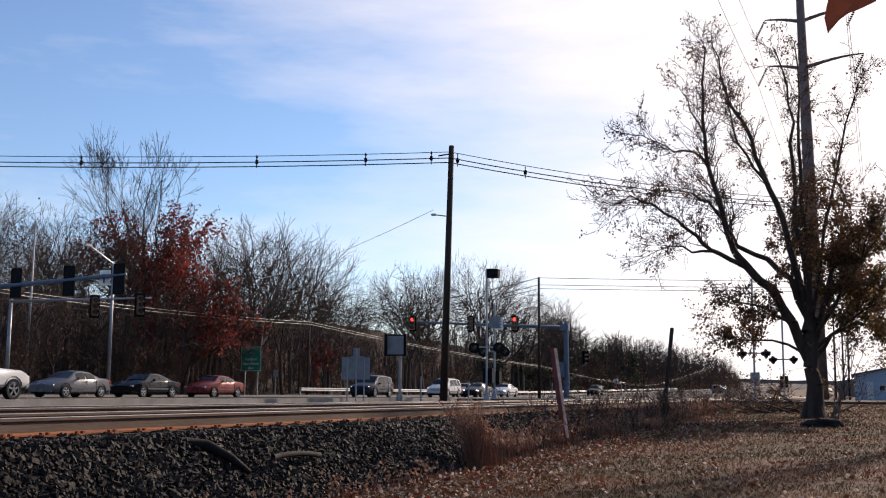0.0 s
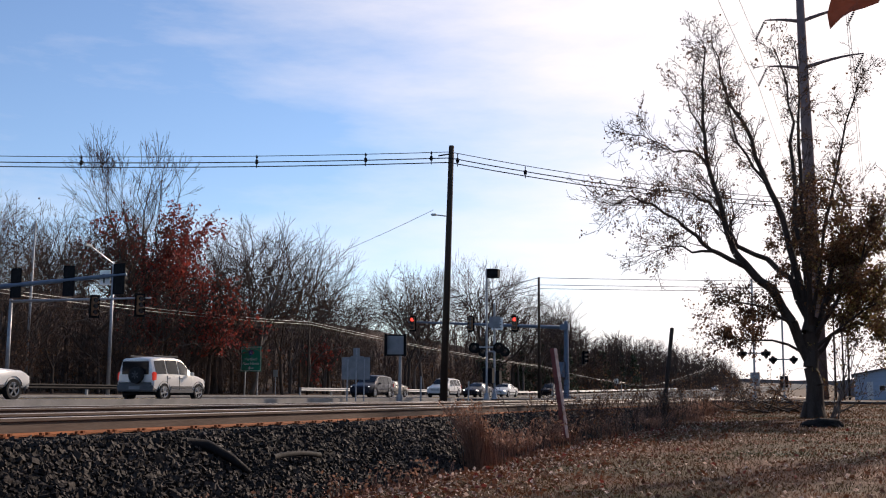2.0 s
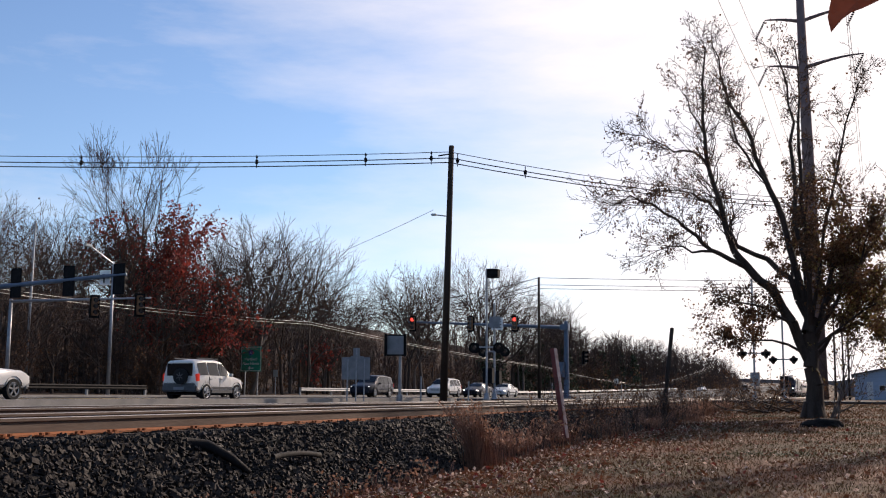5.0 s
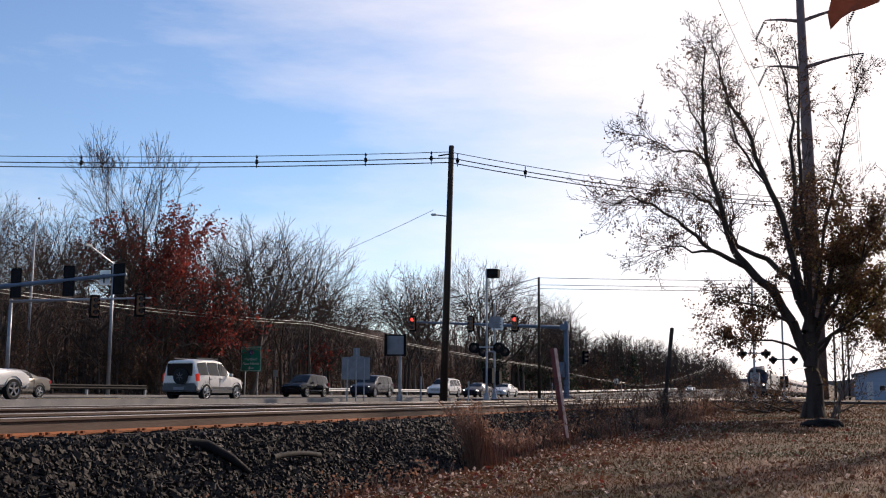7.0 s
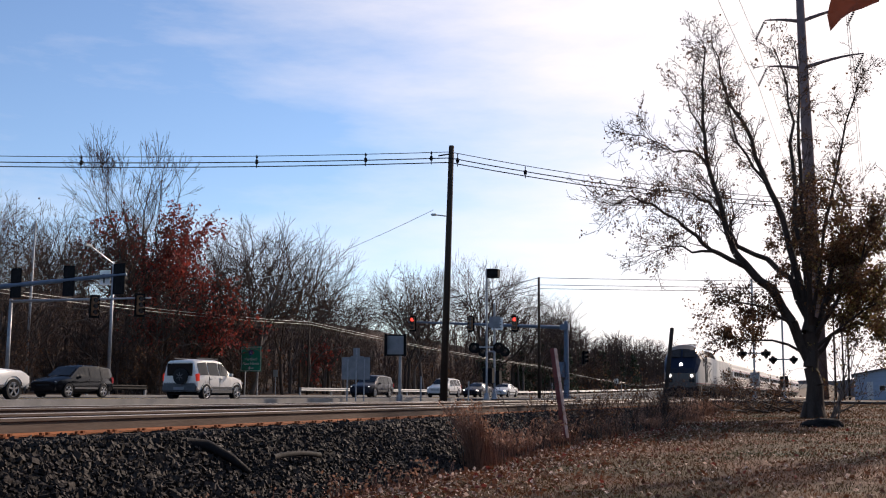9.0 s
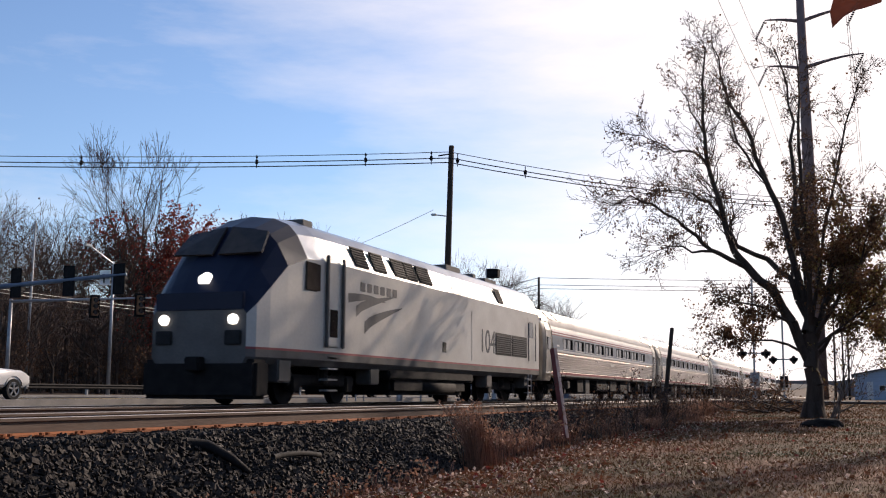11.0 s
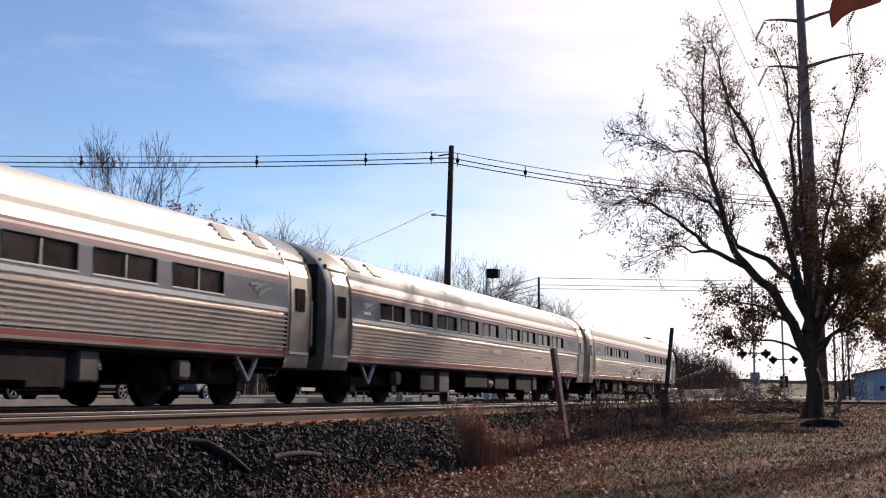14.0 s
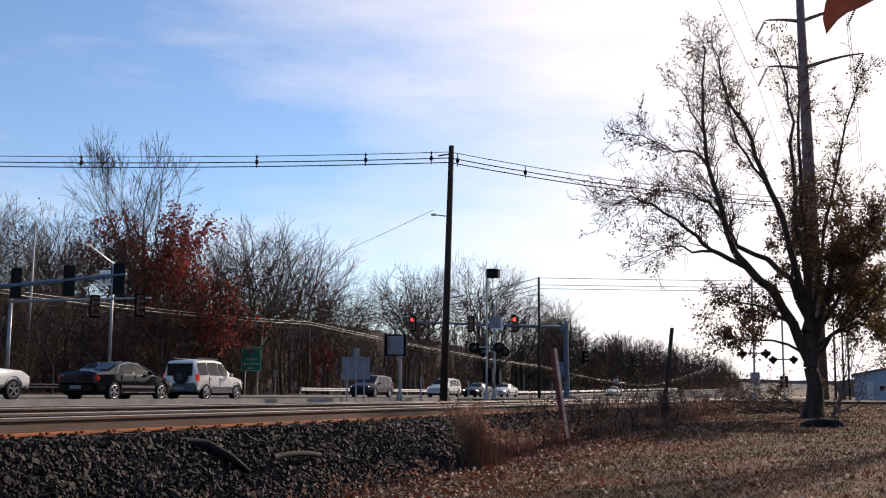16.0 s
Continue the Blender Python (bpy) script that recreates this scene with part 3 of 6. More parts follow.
def woods():
    A = [bare_tree(10 + k, h, r, lab, bk, lf, ln) for k, (h, r, lab, bk, lf, ln) in enumerate([
        (17, 0.28, "tall bare grey tree with fine upright twigs", M_BARK, None, 0),
        (15, 0.22, "bare slender tree with a thin crown", M_PALEBARK, None, 0),
        (18, 0.31, "bare forked hardwood tree with dark bark", M_BARK, None, 0),
        (14, 0.20, "bare young tree among the roadside wood", M_BARK, M_BROWNLEAF, 500),
        (16, 0.25, "bare tree with a broad twiggy crown", M_PALEBARK, None, 0)])]
    S = [shrub(40, 4.2, 9, "tangled bare undergrowth at the wood's edge"), shrub(41, 5.5, 8, "tall tangled bare saplings by the road", M_BROWNLEAF, 350), shrub(42, 3.5, 10, "brown leafless scrub under the trees", M_BROWNLEAF, 250)]
    rng = random.Random(7)
    tall = {o: max(v.co.z for c in o.children for v in c.data.vertices) for o in A + S}
    spots = []
    for k in range(124):
        b = radians(rng.uniform(14.5, 46)) if k < 92 else radians(rng.uniform(5.8, 15))
        far = -48 - abs(rng.gauss(0, 1)) * 14
        if k < 40:
            far = -47.8 - rng.random() * 3
        y = -far / math.tan(b)
        h = math.hypot(far, y) * skyline(math.degrees(b)) * (rng.uniform(0.80, 1.04) if k > 24 else rng.uniform(0.5, 0.8))
        spots.append((far, y, h))
    rng.shuffle(spots)
    for k, (x, y, h) in enumerate(spots):
        src = A[k % len(A)]
        z = ground_z(x, y)
        s = max(0.25, (h - z + 0.26) / tall[src])
        m = pose(x, y, z - 0.1, 0, 0, rng.uniform(0, 360))
        if k < len(A):
            src.matrix_basis = m; src.scale = (s, s, s)
        else:
            c = copy_thing(src, m); c.scale = (s, s, s)
    for k in range(190):
        b = radians(rng.uniform(5.8, 46) if k < 150 else rng.uniform(5.6, 14))
        x = -47.3 - abs(rng.gauss(0, 1)) * 7
        y = -x / math.tan(b)
        h = min(math.hypot(x, y) * skyline(math.degrees(b)) * 0.85, rng.uniform(3.2, 6.5) * (1 if y < 160 else 1.5))
        src = S[k % 3]
        s = h / tall[src]
        m = pose(x, y, ground_z(x, y), 0, 0, rng.uniform(0, 360))
        if k < 3:
            src.matrix_basis = m; src.scale = (s, s, s)
        else:
            c = copy_thing(src, m); c.scale = (s, s, s)
    thicket()
    # the tall bare tree and the russet oaks
    t = bare_tree(77, 21.5, 0.34, "tall bare tree rising above the wood", M_BARK, M_BROWNLEAF, 500, 0.16, top=7, spread=0.36, up=0.11, stem=0.40, thin=0.018)
    t.matrix_basis = pose(-54.2, 73.4, 0, 0, 0, 40)
    h = max(v.co.z for c in t.children for v in c.data.vertices)
    t.scale = [20.6 / h] * 3
    for seed, x, y, h, lv in ((90, -52, 74.0, 16.6, 5600), (91, -50.5, 70, 14.6, 3400), (92, -49, 72, 8.5, 1300), (93, -48.5, 66.5, 7.5, 1000), (94, -50, 83, 10, 700), (95, -49, 96, 6, 700)):
        o = bare_tree(seed, h, 0.18, "oak still holding rust-red autumn leaves", M_BARK, M_OAKLEAF, lv, 0.2, spread=0.7, stem=0.2)
        o.matrix_basis = pose(x, y, 0, 0, 0, seed * 37)
        top = max(v.co.z for c in o.children for v in c.data.vertices)
        o.scale = [h / top] * 3


woods()


def conifer(seed, h):
    rng = np.random.default_rng(seed)
    ob = thing("evergreen_tree", "dark evergreen at the edge of the far wood", "tree", group="far evergreens")
    segs, pts = [(np.zeros(3), np.array([0, 0, h]), 0.16, 0.02)], []
    for k in range(60):
        z = h * (0.12 + 0.86 * k / 60)
        a = rng.uniform(0, 6.28)
        L = (h - z) * 0.28 + 0.4
        e = np.array([math.cos(a) * L, math.sin(a) * L, z - L * 0.15])
        b = np.array([0, 0, z])
        segs.append((b, e, 0.03, 0.008))
        for _ in range(26):
            f = rng.uniform(0.15, 1)
            pts.append(b * (1 - f) + e * f + rng.normal(size=3) * 0.14)
    v, f = tubes(segs, 5)
    link("trunk", v, f, M_BARK, ob)
    v, f = cards(pts, rng, 0.34, droop=0.2)
    link("crown", v, f, M_PINE, ob)
    return ob


def far_evergreens():
    src = [conifer(3, 8.5), conifer(4, 7.0)]
    rng = random.Random(3)
    for k in range(16):
        y = rng.uniform(150, 260)
        x = -47 - rng.uniform(0, 5)
        m = pose(x, y, ground_z(x, y) - 0.1, 0, 0, rng.uniform(0, 360))
        if k < 2:
            src[k].matrix_basis = m
        else:
            copy_thing(src[k % 2], m)


far_evergreens()


def lawn_tree():
    """The big half-bare tree on the lawn: limbs fan out from a low fork."""
    rng = np.random.default_rng(21)
    bx, by = -1.58, 42.9
    side, away = np.array([0.934, 0.356, 0.0]), np.array([-0.356, 0.934, 0.0])
    out, tips = {}, []
    P = lambda s, h, d=0.0: side * s + away * d + np.array([0, 0, h])

    def limb(r, depth, *way, twig=1.0, shoots=4, first=0.25, level=1):
        """A tapering limb through places given as (sideways, height), drifting in depth."""
        d0, d1 = depth if isinstance(depth, tuple) else (0.0, depth)
        r *= 0.84 if level else 1.0
        pts = [P(*way[0], d0)]
        n = len(way) - 1
        for k in range(n):
            for f in (0.5, 1.0):
                s = way[k][0] + (way[k + 1][0] - way[k][0]) * f
                h = way[k][1] + (way[k + 1][1] - way[k][1]) * f
                pts.append(P(s, h, d0 + (d1 - d0) * (k + f) / n) + rng.normal(size=3) * 0.05)
        m = len(pts) - 1
        for k in range(m):
            ra, rb = r * (1 - 0.86 * k / m), r * (1 - 0.86 * (k + 1) / m)
            out.setdefault(level, []).append((pts[k], pts[k + 1], ra, rb))
            if level == 0 or k / m < first:
                continue
            d = pts[k + 1] - pts[k]
            d = d / np.linalg.norm(d)
            for _ in range(shoots + (1 if k > m * 0.6 else 0)):
                sd = rng.normal(size=3); sd -= d * sd.dot(d); sd /= np.linalg.norm(sd)
                an = rng.uniform(0.35, 1.0)
                grow(rng, pts[k] + (pts[k + 1] - pts[k]) * rng.random(), d * math.cos(an) + sd * math.sin(an), twig * rng.uniform(0.7, 1.9), max(0.012, ra * 0.3), 2, out, tips, 4, 0.06, 6, 0.2, ratio=0.5)

    limb(0.40, 0, (0.07, -0.1), (0.02, 1.32), (0.0, 2.54), (0.03, 3.7), level=0)
    out[0] = [(a, b, max(p, 0.27), max(q, 0.25)) for a, b, p, q in out[0]]
    for a in range(6):
        an = a * 1.05 + 0.3
        out[0].append((np.array([math.cos(an) * 0.46, math.sin(an) * 0.46, -0.12]), np.array([math.cos(an) * 0.17, math.sin(an) * 0.17, 0.6]), 0.09, 0.17))
    limb(0.25, -0.8, (-0.1, 2.2), (-0.69, 3.6), (-1.49, 4.82), (-2.35, 5.62), (-2.77, 6.12), (-3.0, 6.7), (-3.33, 7.64), (-3.61, 8.84), (-3.85, 9.84), (-3.97, 11.3), (-4.0, 12.6), (-3.8, 14.0), first=0.4)
    limb(0.13, (-0.22, -0.6), (-2.24, 5.57), (-2.98, 5.92), (-3.71, 6.23), (-4.33, 6.77), (-5.06, 7.43), (-5.9, 7.98), (-6.8, 8.16), (-7.6, 7.8))
    limb(0.07, (-0.33, -1.1), (-3.71, 6.23), (-4.46, 6.19), (-5.31, 6.41), (-6.4, 5.9), twig=0.8)
    limb(0.16, 0.9, (-0.01, 3.64), (-0.61, 5.24), (-1.43, 6.0), (-2.48, 6.48), (-2.92, 7.35), (-3.49, 8.19), (-4.12, 8.63), (-5.55, 8.81), first=0.5)
    limb(0.07, (-0.56, 0.3), (-3.76, 9.51), (-4.32, 10.13), (-4.97, 10.07), (-5.82, 10.63), (-6.5, 10.85), twig=0.8)
    limb(0.06, (-0.62, 0.0), (-3.9, 10.6), (-4.3, 11.7), (-4.6, 12.5), twig=0.7)
    limb(0.19, 1.2, (0.01, 3.2), (-0.3, 5.56), (-0.8, 7.62), (-1.24, 8.83), (-1.61, 10.11), (-1.99, 11.49), (-2.5, 12.28), (-2.73, 13.52), (-3.0, 14.8), first=0.35, twig=0.8)
    limb(0.08, (0.45, -0.6), (-1.24, 8.83), (-1.85, 9.54), (-2.46, 10.49), (-2.85, 11.61), (-3.3, 12.6), twig=0.7)
    limb(0.13, -1.0, (-0.01, 4.49), (-0.5, 7.51), (-0.56, 9.49), (-0.59, 11.04), (-0.78, 12.61), (-1.29, 13.9), twig=0.75)
    limb(0.16, 0.4, (0.03, 3.21), (0.02, 5.99), (-0.08, 8.16), (-0.1, 10.37), (0.06, 12.38), (-0.09, 14.6), twig=0.75)
    limb(0.16, 0.8, (0.11, 2.79), (0.57, 4.17), (1.26, 5.12), (1.92, 5.55), (2.51, 6.41), (3.04, 7.38), (3.6, 8.4))
    limb(0.10, -0.9, (0.07, 3.64), (0.45, 5.99), (0.82, 8.16), (1.24, 10.25), (1.67, 11.92), (2.25, 13.2), twig=0.75)
    limb(0.11, 1.0, (0.17, 2.32), (0.89, 3.1), (1.81, 3.58), (2.9, 3.41), (3.8, 3.6), twig=0.9)
    limb(0.10, -1.0, (-0.2, 2.5), (-0.95, 3.64), (-1.78, 4.03), (-2.83, 4.33), (-3.88, 4.6), twig=0.75)
    limb(0.07, 0.9, (-0.2, 2.4), (-1.29, 3.01), (-2.47, 2.9), (-3.2, 3.1), twig=0.6)
    limb(0.13, 1.4, (0.08, 3.0), (0.95, 5.34), (1.58, 7.06), (1.88, 8.59), (1.7, 9.3))
    limb(0.13, -3.0, (0.0, 3.2), (-0.4, 5.0), (-0.8, 6.6), (-0.9, 8.0), first=0.2)
    limb(0.13, -2.8, (0.05, 3.0), (0.7, 4.2), (1.2, 5.6), (1.5, 7.0), first=0.2)
    limb(0.13, 3.2, (0.0, 3.4), (-0.2, 5.2), (0.2, 7.0), (0.5, 8.4), first=0.2)
    limb(0.11, 2.4, (0.05, 2.8), (0.8, 3.8), (1.8, 4.8), (2.6, 5.6), first=0.2)
    limb(0.10, -1.8, (0.05, 2.5), (0.7, 3.2), (1.6, 4.0), (2.4, 4.6), first=0.2)
    ob = thing("lawn_tree", "large spreading half-bare tree with withered brown leaves on a lawn", "tree", pose(bx, by, lift(by) - 0.05))
    tree_parts(out, tips, rng, ob, M_BARK, thin=0.0085)
    segs = [s for lv, ss in out.items() if lv >= 3 for s in ss]
    ends = np.array([s[1] for s in segs])
    es, eh = ends @ side, ends[:, 2]
    core = np.exp(-((es - 0.5) / 1.5) ** 2 - ((eh - 6.0) / 2.0) ** 2)
    skirt = np.exp(-((es + 2.1) / 1.5) ** 2 - ((eh - 3.6) / 1.0) ** 2)
    tipsy = np.exp(-((es + 5.6) / 1.6) ** 2 - ((eh - 7.2) / 1.6) ** 2)
    right = np.exp(-((es - 2.4) / 1.6) ** 2 - ((eh - 4.6) / 2.0) ** 2)
    # gold leaves gather on the right, sunlight there put into leaf colour
    for cnt, wt, m, sz in ((2700, core + 0.02, M_BROWNLEAF, 0.10), (1000, skirt + 0.5 * right, M_BROWNLEAF, 0.105), (460, tipsy + 0.1, M_BROWNLEAF, 0.085), (1350, right + 0.15 * core, M_GOLDLEAF, 0.105)):
        pick = rng.choice(len(segs), cnt, p=wt / wt.sum())
        pts = np.repeat(ends[pick], 7, axis=0) + rng.normal(size=(cnt * 7, 3)) * 0.11
        v, f = cards(pts, rng, sz, droop=0.5)
        link("leaves", v, f, m, ob)
    # an unseen young tree, added out of view to cast a shadow band on the lawn
    young = bare_tree(61, 10.5, 0.2, "unseen young half-bare tree added to shade the lawn", M_BARK, M_BROWNLEAF, 1500, 0.12, spread=0.36, up=0.14, stem=0.3)
    wide = max(abs(c) for o in young.children for v in o.data.vertices for c in v.co[:2])
    tall = max(v.co.z for o in young.children for v in o.data.vertices)
    young.matrix_basis = pose(3.6, 31.5, lift(31.5) - 0.05, 0, 0, 30)
    young.scale = (min(1.0, 2.4 / wide), min(1.0, 2.4 / wide), 11.0 / tall)


lawn_tree()


# ---- poles and cables ----
def cable(name, pts, r, material, label, sag=0.0, n=24, category="cable"):
    """A hanging cable through the given points, sagging between each two."""
    cu = bpy.data.curves.new(name, "CURVE")
    cu.dimensions, cu.bevel_depth, cu.bevel_resolution = "3D", r, 1
    path = []
    sags = sag if isinstance(sag, tuple) else (sag,) * (len(pts) - 1)
    for a, b, drop in zip(pts[:-1], pts[1:], sags):
        a, b = Vector(a), Vector(b)
        for k in range(n):
            f = k / n
            path.append(a.lerp(b, f) - Vector((0, 0, drop * 4 * f * (1 - f))))
    path.append(Vector(pts[-1]))
    sp = cu.splines.new("POLY")
    sp.points.add(len(path) - 1)
    for q, v in zip(sp.points, path):
        q.co = (*v, 1)
    cu.materials.append(material)
    ob = new(name, cu)
    return tagged(ob, label, category)


def utility_pole(x, y, z0, h, lean, label, r=0.15):
    ob = thing("utility_pole", label, "utility pole", pose(x, y, z0 - 0.05))
    part("pole", T((0, 0, 0), (lean[0], lean[1], h), r, r * 0.68, 14), M_POLE, ob, smooth=True)
    return ob


main_pole = utility_pole(-18.5, 48.7, -0.3, 12.7, (0.32, 0.1), "tall dark creosoted wooden utility pole beside the railway", 0.19)
part("bracket", T((0.3, 0.1, 12.3), (-0.3, -0.1, 12.2), 0.035), M_BLACK, main_pole)
part("crossarm", T((0.1, 0.08, 9.2), (-0.5, -0.15, 9.28), 0.03), M_GALV, main_pole)
part("street_lamp_head", B(-0.62, -0.35, -0.25, -0.07, 9.22, 9.32, 0.03), M_GALV, main_pole)
for dz, off in ((12.0, 0.3), (11.7, 0.3), (11.48, 0.25)):
    cable("overhead_cable", [(-59.7, 32.9, dz + 0.35), (-18.5 + off, 48.6, dz), (22, 93.8, dz + 4.6)], 0.018 if dz > 11.9 else 0.026, M_CABLE, "black overhead spacer cable slung between poles", (0.5, 2.14))
for f in (0.014, 0.087, 0.208, 0.403):
    for side_end, sg in (((-59.7, 32.9), 0.35), ):
        x, y = -18.5 + (side_end[0] + 18.5) * f, 48.6 + (side_end[1] - 48.6) * f
        z = 11.72 + sg * f - 0.5 * 4 * f * (1 - f)
        sp = tagged(part("cable_spacer", tube(tube(T((x, y, z + 0.36), (x, y, z - 0.3), 0.025, n=8), (x, y, z + 0.1), (x, y, z - 0.1), 0.075, n=8), (x, y, z + 0.2), (x, y, z + 0.3), 0.05, n=8), M_BLACK), "small black spacer insulator hung on cables", "insulator", group="cable spacers")
for f in (0.0125, 0.077):
    x, y = -18.5 + 40.5 * f, 48.6 + 45.2 * f
    z = 11.72 + 4.6 * f - 2.14 * 4 * f * (1 - f)
    tagged(part("cable_spacer", tube(T((x, y, z + 0.36), (x, y, z - 0.3), 0.025, n=8), (x, y, z + 0.1), (x, y, z - 0.1), 0.085, n=8), M_BLACK), "small black spacer insulator hung on cables", "insulator", group="cable spacers")
cable("service_wire", [(-46, 78, 9.6), (-19.0, 48.5, 9.15)], 0.012, M_PALECABLE, "thin pale service wire to the pole", 0.35)

# second pole and its three wires
p2 = utility_pole(-23.0, 81.4, -0.1, 9.5, (0.02, 0), "dark wooden utility pole carrying three wires", 0.13)
for z in (9.3, 8.75, 8.45):
    cable("overhead_wire", [(-46.5, 93, z - 1.2), (-23.0, 81.4, z), (60, 150, z + 4.6)], 0.022, M_CABLE, "dark overhead wire between wooden poles", 0.55)

# telephone line along the wood
for k, (y, h) in enumerate(((88, 6.9), (42, 6.4), (168, 4.8), (272, 3.2), (350, 7.5))):
    tp = utility_pole(-46.6, y, 0, h + (rise(y)), (0.05, 0), "thin weathered telephone pole at the wood's edge", 0.10)
# the pale cable colour stands for sunlight on the line
for dz, m in ((0.0, M_PALECABLE), (-0.22, M_PALECABLE), (-0.6, M_CABLE)):
    cable("telephone_cable", [(-46.5, 42, 6.3 + dz), (-46.5, 88, 6.7 + dz), (-46.5, 168, 4.7 + dz * 0.6), (-46.5, 230, 2.9 + dz * 0.5), (-46.5, 272, 2.9 + dz * 0.5), (-46.5, 390, 11.0 + dz * 2)], 0.015 + 0.0, m, "sunlit telephone cable drooping along the wood", 0.35)


def pylon():
    ob = thing("steel_pylon", "tall tapered weathering-steel transmission pole with curved arms", "pylon", pose(-3.6, 118, -0.15))
    part("mast", T((0, 0, 0), (-0.55, 0, 50), 0.85, 0.34, 16), M_CORTEN, ob, smooth=True)
    for z, sgn, L in ((40.4, -1, 3.7), (40.4, 1, 5.6), (35.2, -1, 3.6), (35.2, 1, 6.1)):
        bm = bmesh.new()
        prev = Vector((-0.45, 0, z - 0.2))
        for k in range(1, 7):
            f = k / 6
            q = Vector((-0.45 + sgn * L * f, 0, z - 0.2 + 1.0 * math.sin(f * 1.6) * (1 if sgn > 0 else 0.55)))
            tube(bm, prev, q, 0.22 - 0.025 * (k - 1), 0.22 - 0.025 * k, 8)
            prev = q
        part("arm", bm, M_CORTEN, ob)
        bm = bmesh.new()
        for k in range(9):
            c = prev + Vector((-0.95, 0, -1.9)) * (0.1 + k / 9)
            tube(bm, c, c + Vector((-0.05, 0, -0.09)), 0.13, 0.13, 8)
        tube(bm, prev, prev + Vector((-0.95, 0, -1.95)) * 1.05, 0.035, n=6)
        part("insulator", bm, M_BLACK, ob, "string of dark disc insulators")
        e = prev + Vector((-3.6, 118, -0.15)) + Vector((-1.0, 0, -2.05))
        cable("transmission_line", [(e.x - 4, -60, e.z + 12), tuple(e), (e.x + 6, 420, e.z + 6)], 0.022, M_CABLE, "thin high-voltage line strung from the pylon", 5.5)
    return ob


pylon()


# ---- signals and signs ----
def signal_head(parent, x, y, z, yaw, lit=None, casing=M_BLACK, n=3):
    """A three-lens traffic light head under a mast; faces -Y before it is turned."""
    m = pose(x, y, z, 0, 0, yaw)
    bm = bmesh.new()
    box(bm, -0.19, 0.19, -0.1, 0.12, -0.53, 0.53, 0.03, m)
    head = part("signal_head", bm, casing, parent)
    bm = bmesh.new()
    box(bm, -0.30, 0.30, 0.10, 0.115, -0.66, 0.66, 0.0, m)
    part("backplate", bm, M_BLACK, head)
    for k in range(3):
        zz = 0.34 - 0.34 * k
        bm = bmesh.new()
        bmesh.ops.create_cone(bm, cap_ends=True, segments=16, radius1=0.135, radius2=0.135, depth=0.03, matrix=m @ pose(0, -0.115, zz, 90))
        part("lens", bm, M_REDLAMP if lit == k else M_LENS, head)
        bm = bmesh.new()
        bmesh.ops.create_cone(bm, cap_ends=False, segments=16, radius1=0.155, radius2=0.15, depth=0.2, matrix=m @ pose(0, -0.2, zz + 0.015, 90))
        bmesh.ops.delete(bm, geom=[v for v in bm.verts if (m.inverted() @ v.co).z < zz - 0.08], context="VERTS")
        part("visor", bm, M_BLACK, head)


def mast_centre():
    ob = thing("traffic_signal_mast", "blue-grey steel signal mast with red lights over the road", "traffic light", pose(0, 0, -0.05))
    part("post", tube(T((-22, 86, 0), (-22, 86, 6.25), 0.24, 0.17, 14), (-22, 86, 0), (-22, 86, 0.25), 0.36, 0.34, 12), M_BLUEGREY, ob, smooth=False)
    part("arm", T((-22, 86, 5.72), (-35.9, 86, 6.42), 0.16, 0.075, 12), M_BLUEGREY, ob, smooth=True)
    part("arm_collar", B(-22.45, -21.75, 85.7, 86.3, 5.5, 6.0, 0.04), M_BLUEGREY, ob)
    signal_head(ob, -35.45, 85.8, 6.25, 0, 0, M_YELHOUSE)
    signal_head(ob, -26.3, 85.8, 6.1, 0, 0, M_YELHOUSE)
    signal_head(ob, -30.2, 85.8, 6.15, 0, None, M_YELHOUSE)
    part("plate", B(-28.3, -27.3, 85.7, 85.73, 5.6, 6.6, 0.02), M_SIGNWHITE, ob, "small white lane sign")
    for z in (5.75, 6.0, 6.25, 6.45):
        part("legend_bar", B(-28.15, -27.45, 85.69, 85.698, z, z + 0.07), M_LETTER, ob)
    signal_head(ob, -20.6, 86.4, 3.3, 80)
    part("cabinet", B(-22.9, -22.1, 85.3, 85.9, 1.7, 2.9, 0.04), M_BLUEGREY, ob)


def mast_left():
    ob = thing("traffic_signal_mast", "blue-grey mast arm with signal heads seen from behind", "traffic light", pose(0, 0, -0.05))
    part("post", T((-46.0, 38, 0), (-46.0, 38, 6), 0.22, 0.16, 14), M_BLUEGREY, ob)
    part("arm", T((-46.0, 38, 4.45), (-28.9, 38, 5.27), 0.16, 0.08, 12), M_BLUEGREY, ob, smooth=True)
    for x in (-34.73, -31.85, -29.22):
        signal_head(ob, x, 38.05, 5.08, 180)
    part("plate", B(-30.35, -29.8, 38.1, 38.13, 4.85, 5.5, 0.02), M_SIGNWHITE, ob, "white left-turn arrow sign")
    part("turn_arrow", B(-30.14, -30.06, 38.07, 38.08, 4.95, 5.3), M_LETTER, ob)
    part("turn_arrow", B(-30.22, -30.06, 38.07, 38.08, 5.24, 5.32), M_LETTER, ob)


def mast_thin():
    ob = thing("traffic_signal_mast", "thin galvanised mast arm with two amber-cased signal heads", "traffic light", pose(0, 0, -0.05))
    part("post", T((-46.8, 50.8, 0), (-46.8, 50.8, 5.75), 0.14, 0.1, 12), M_GALV, ob, smooth=True)
    part("arm", T((-46.8, 50.8, 5.6), (-36.9, 50.8, 5.55), 0.09, 0.05, 10), M_GALV, ob, smooth=True)
    for x in (-40.6, -37.5):
        signal_head(ob, x, 50.7, 5.15, 60, None, M_YELHOUSE)


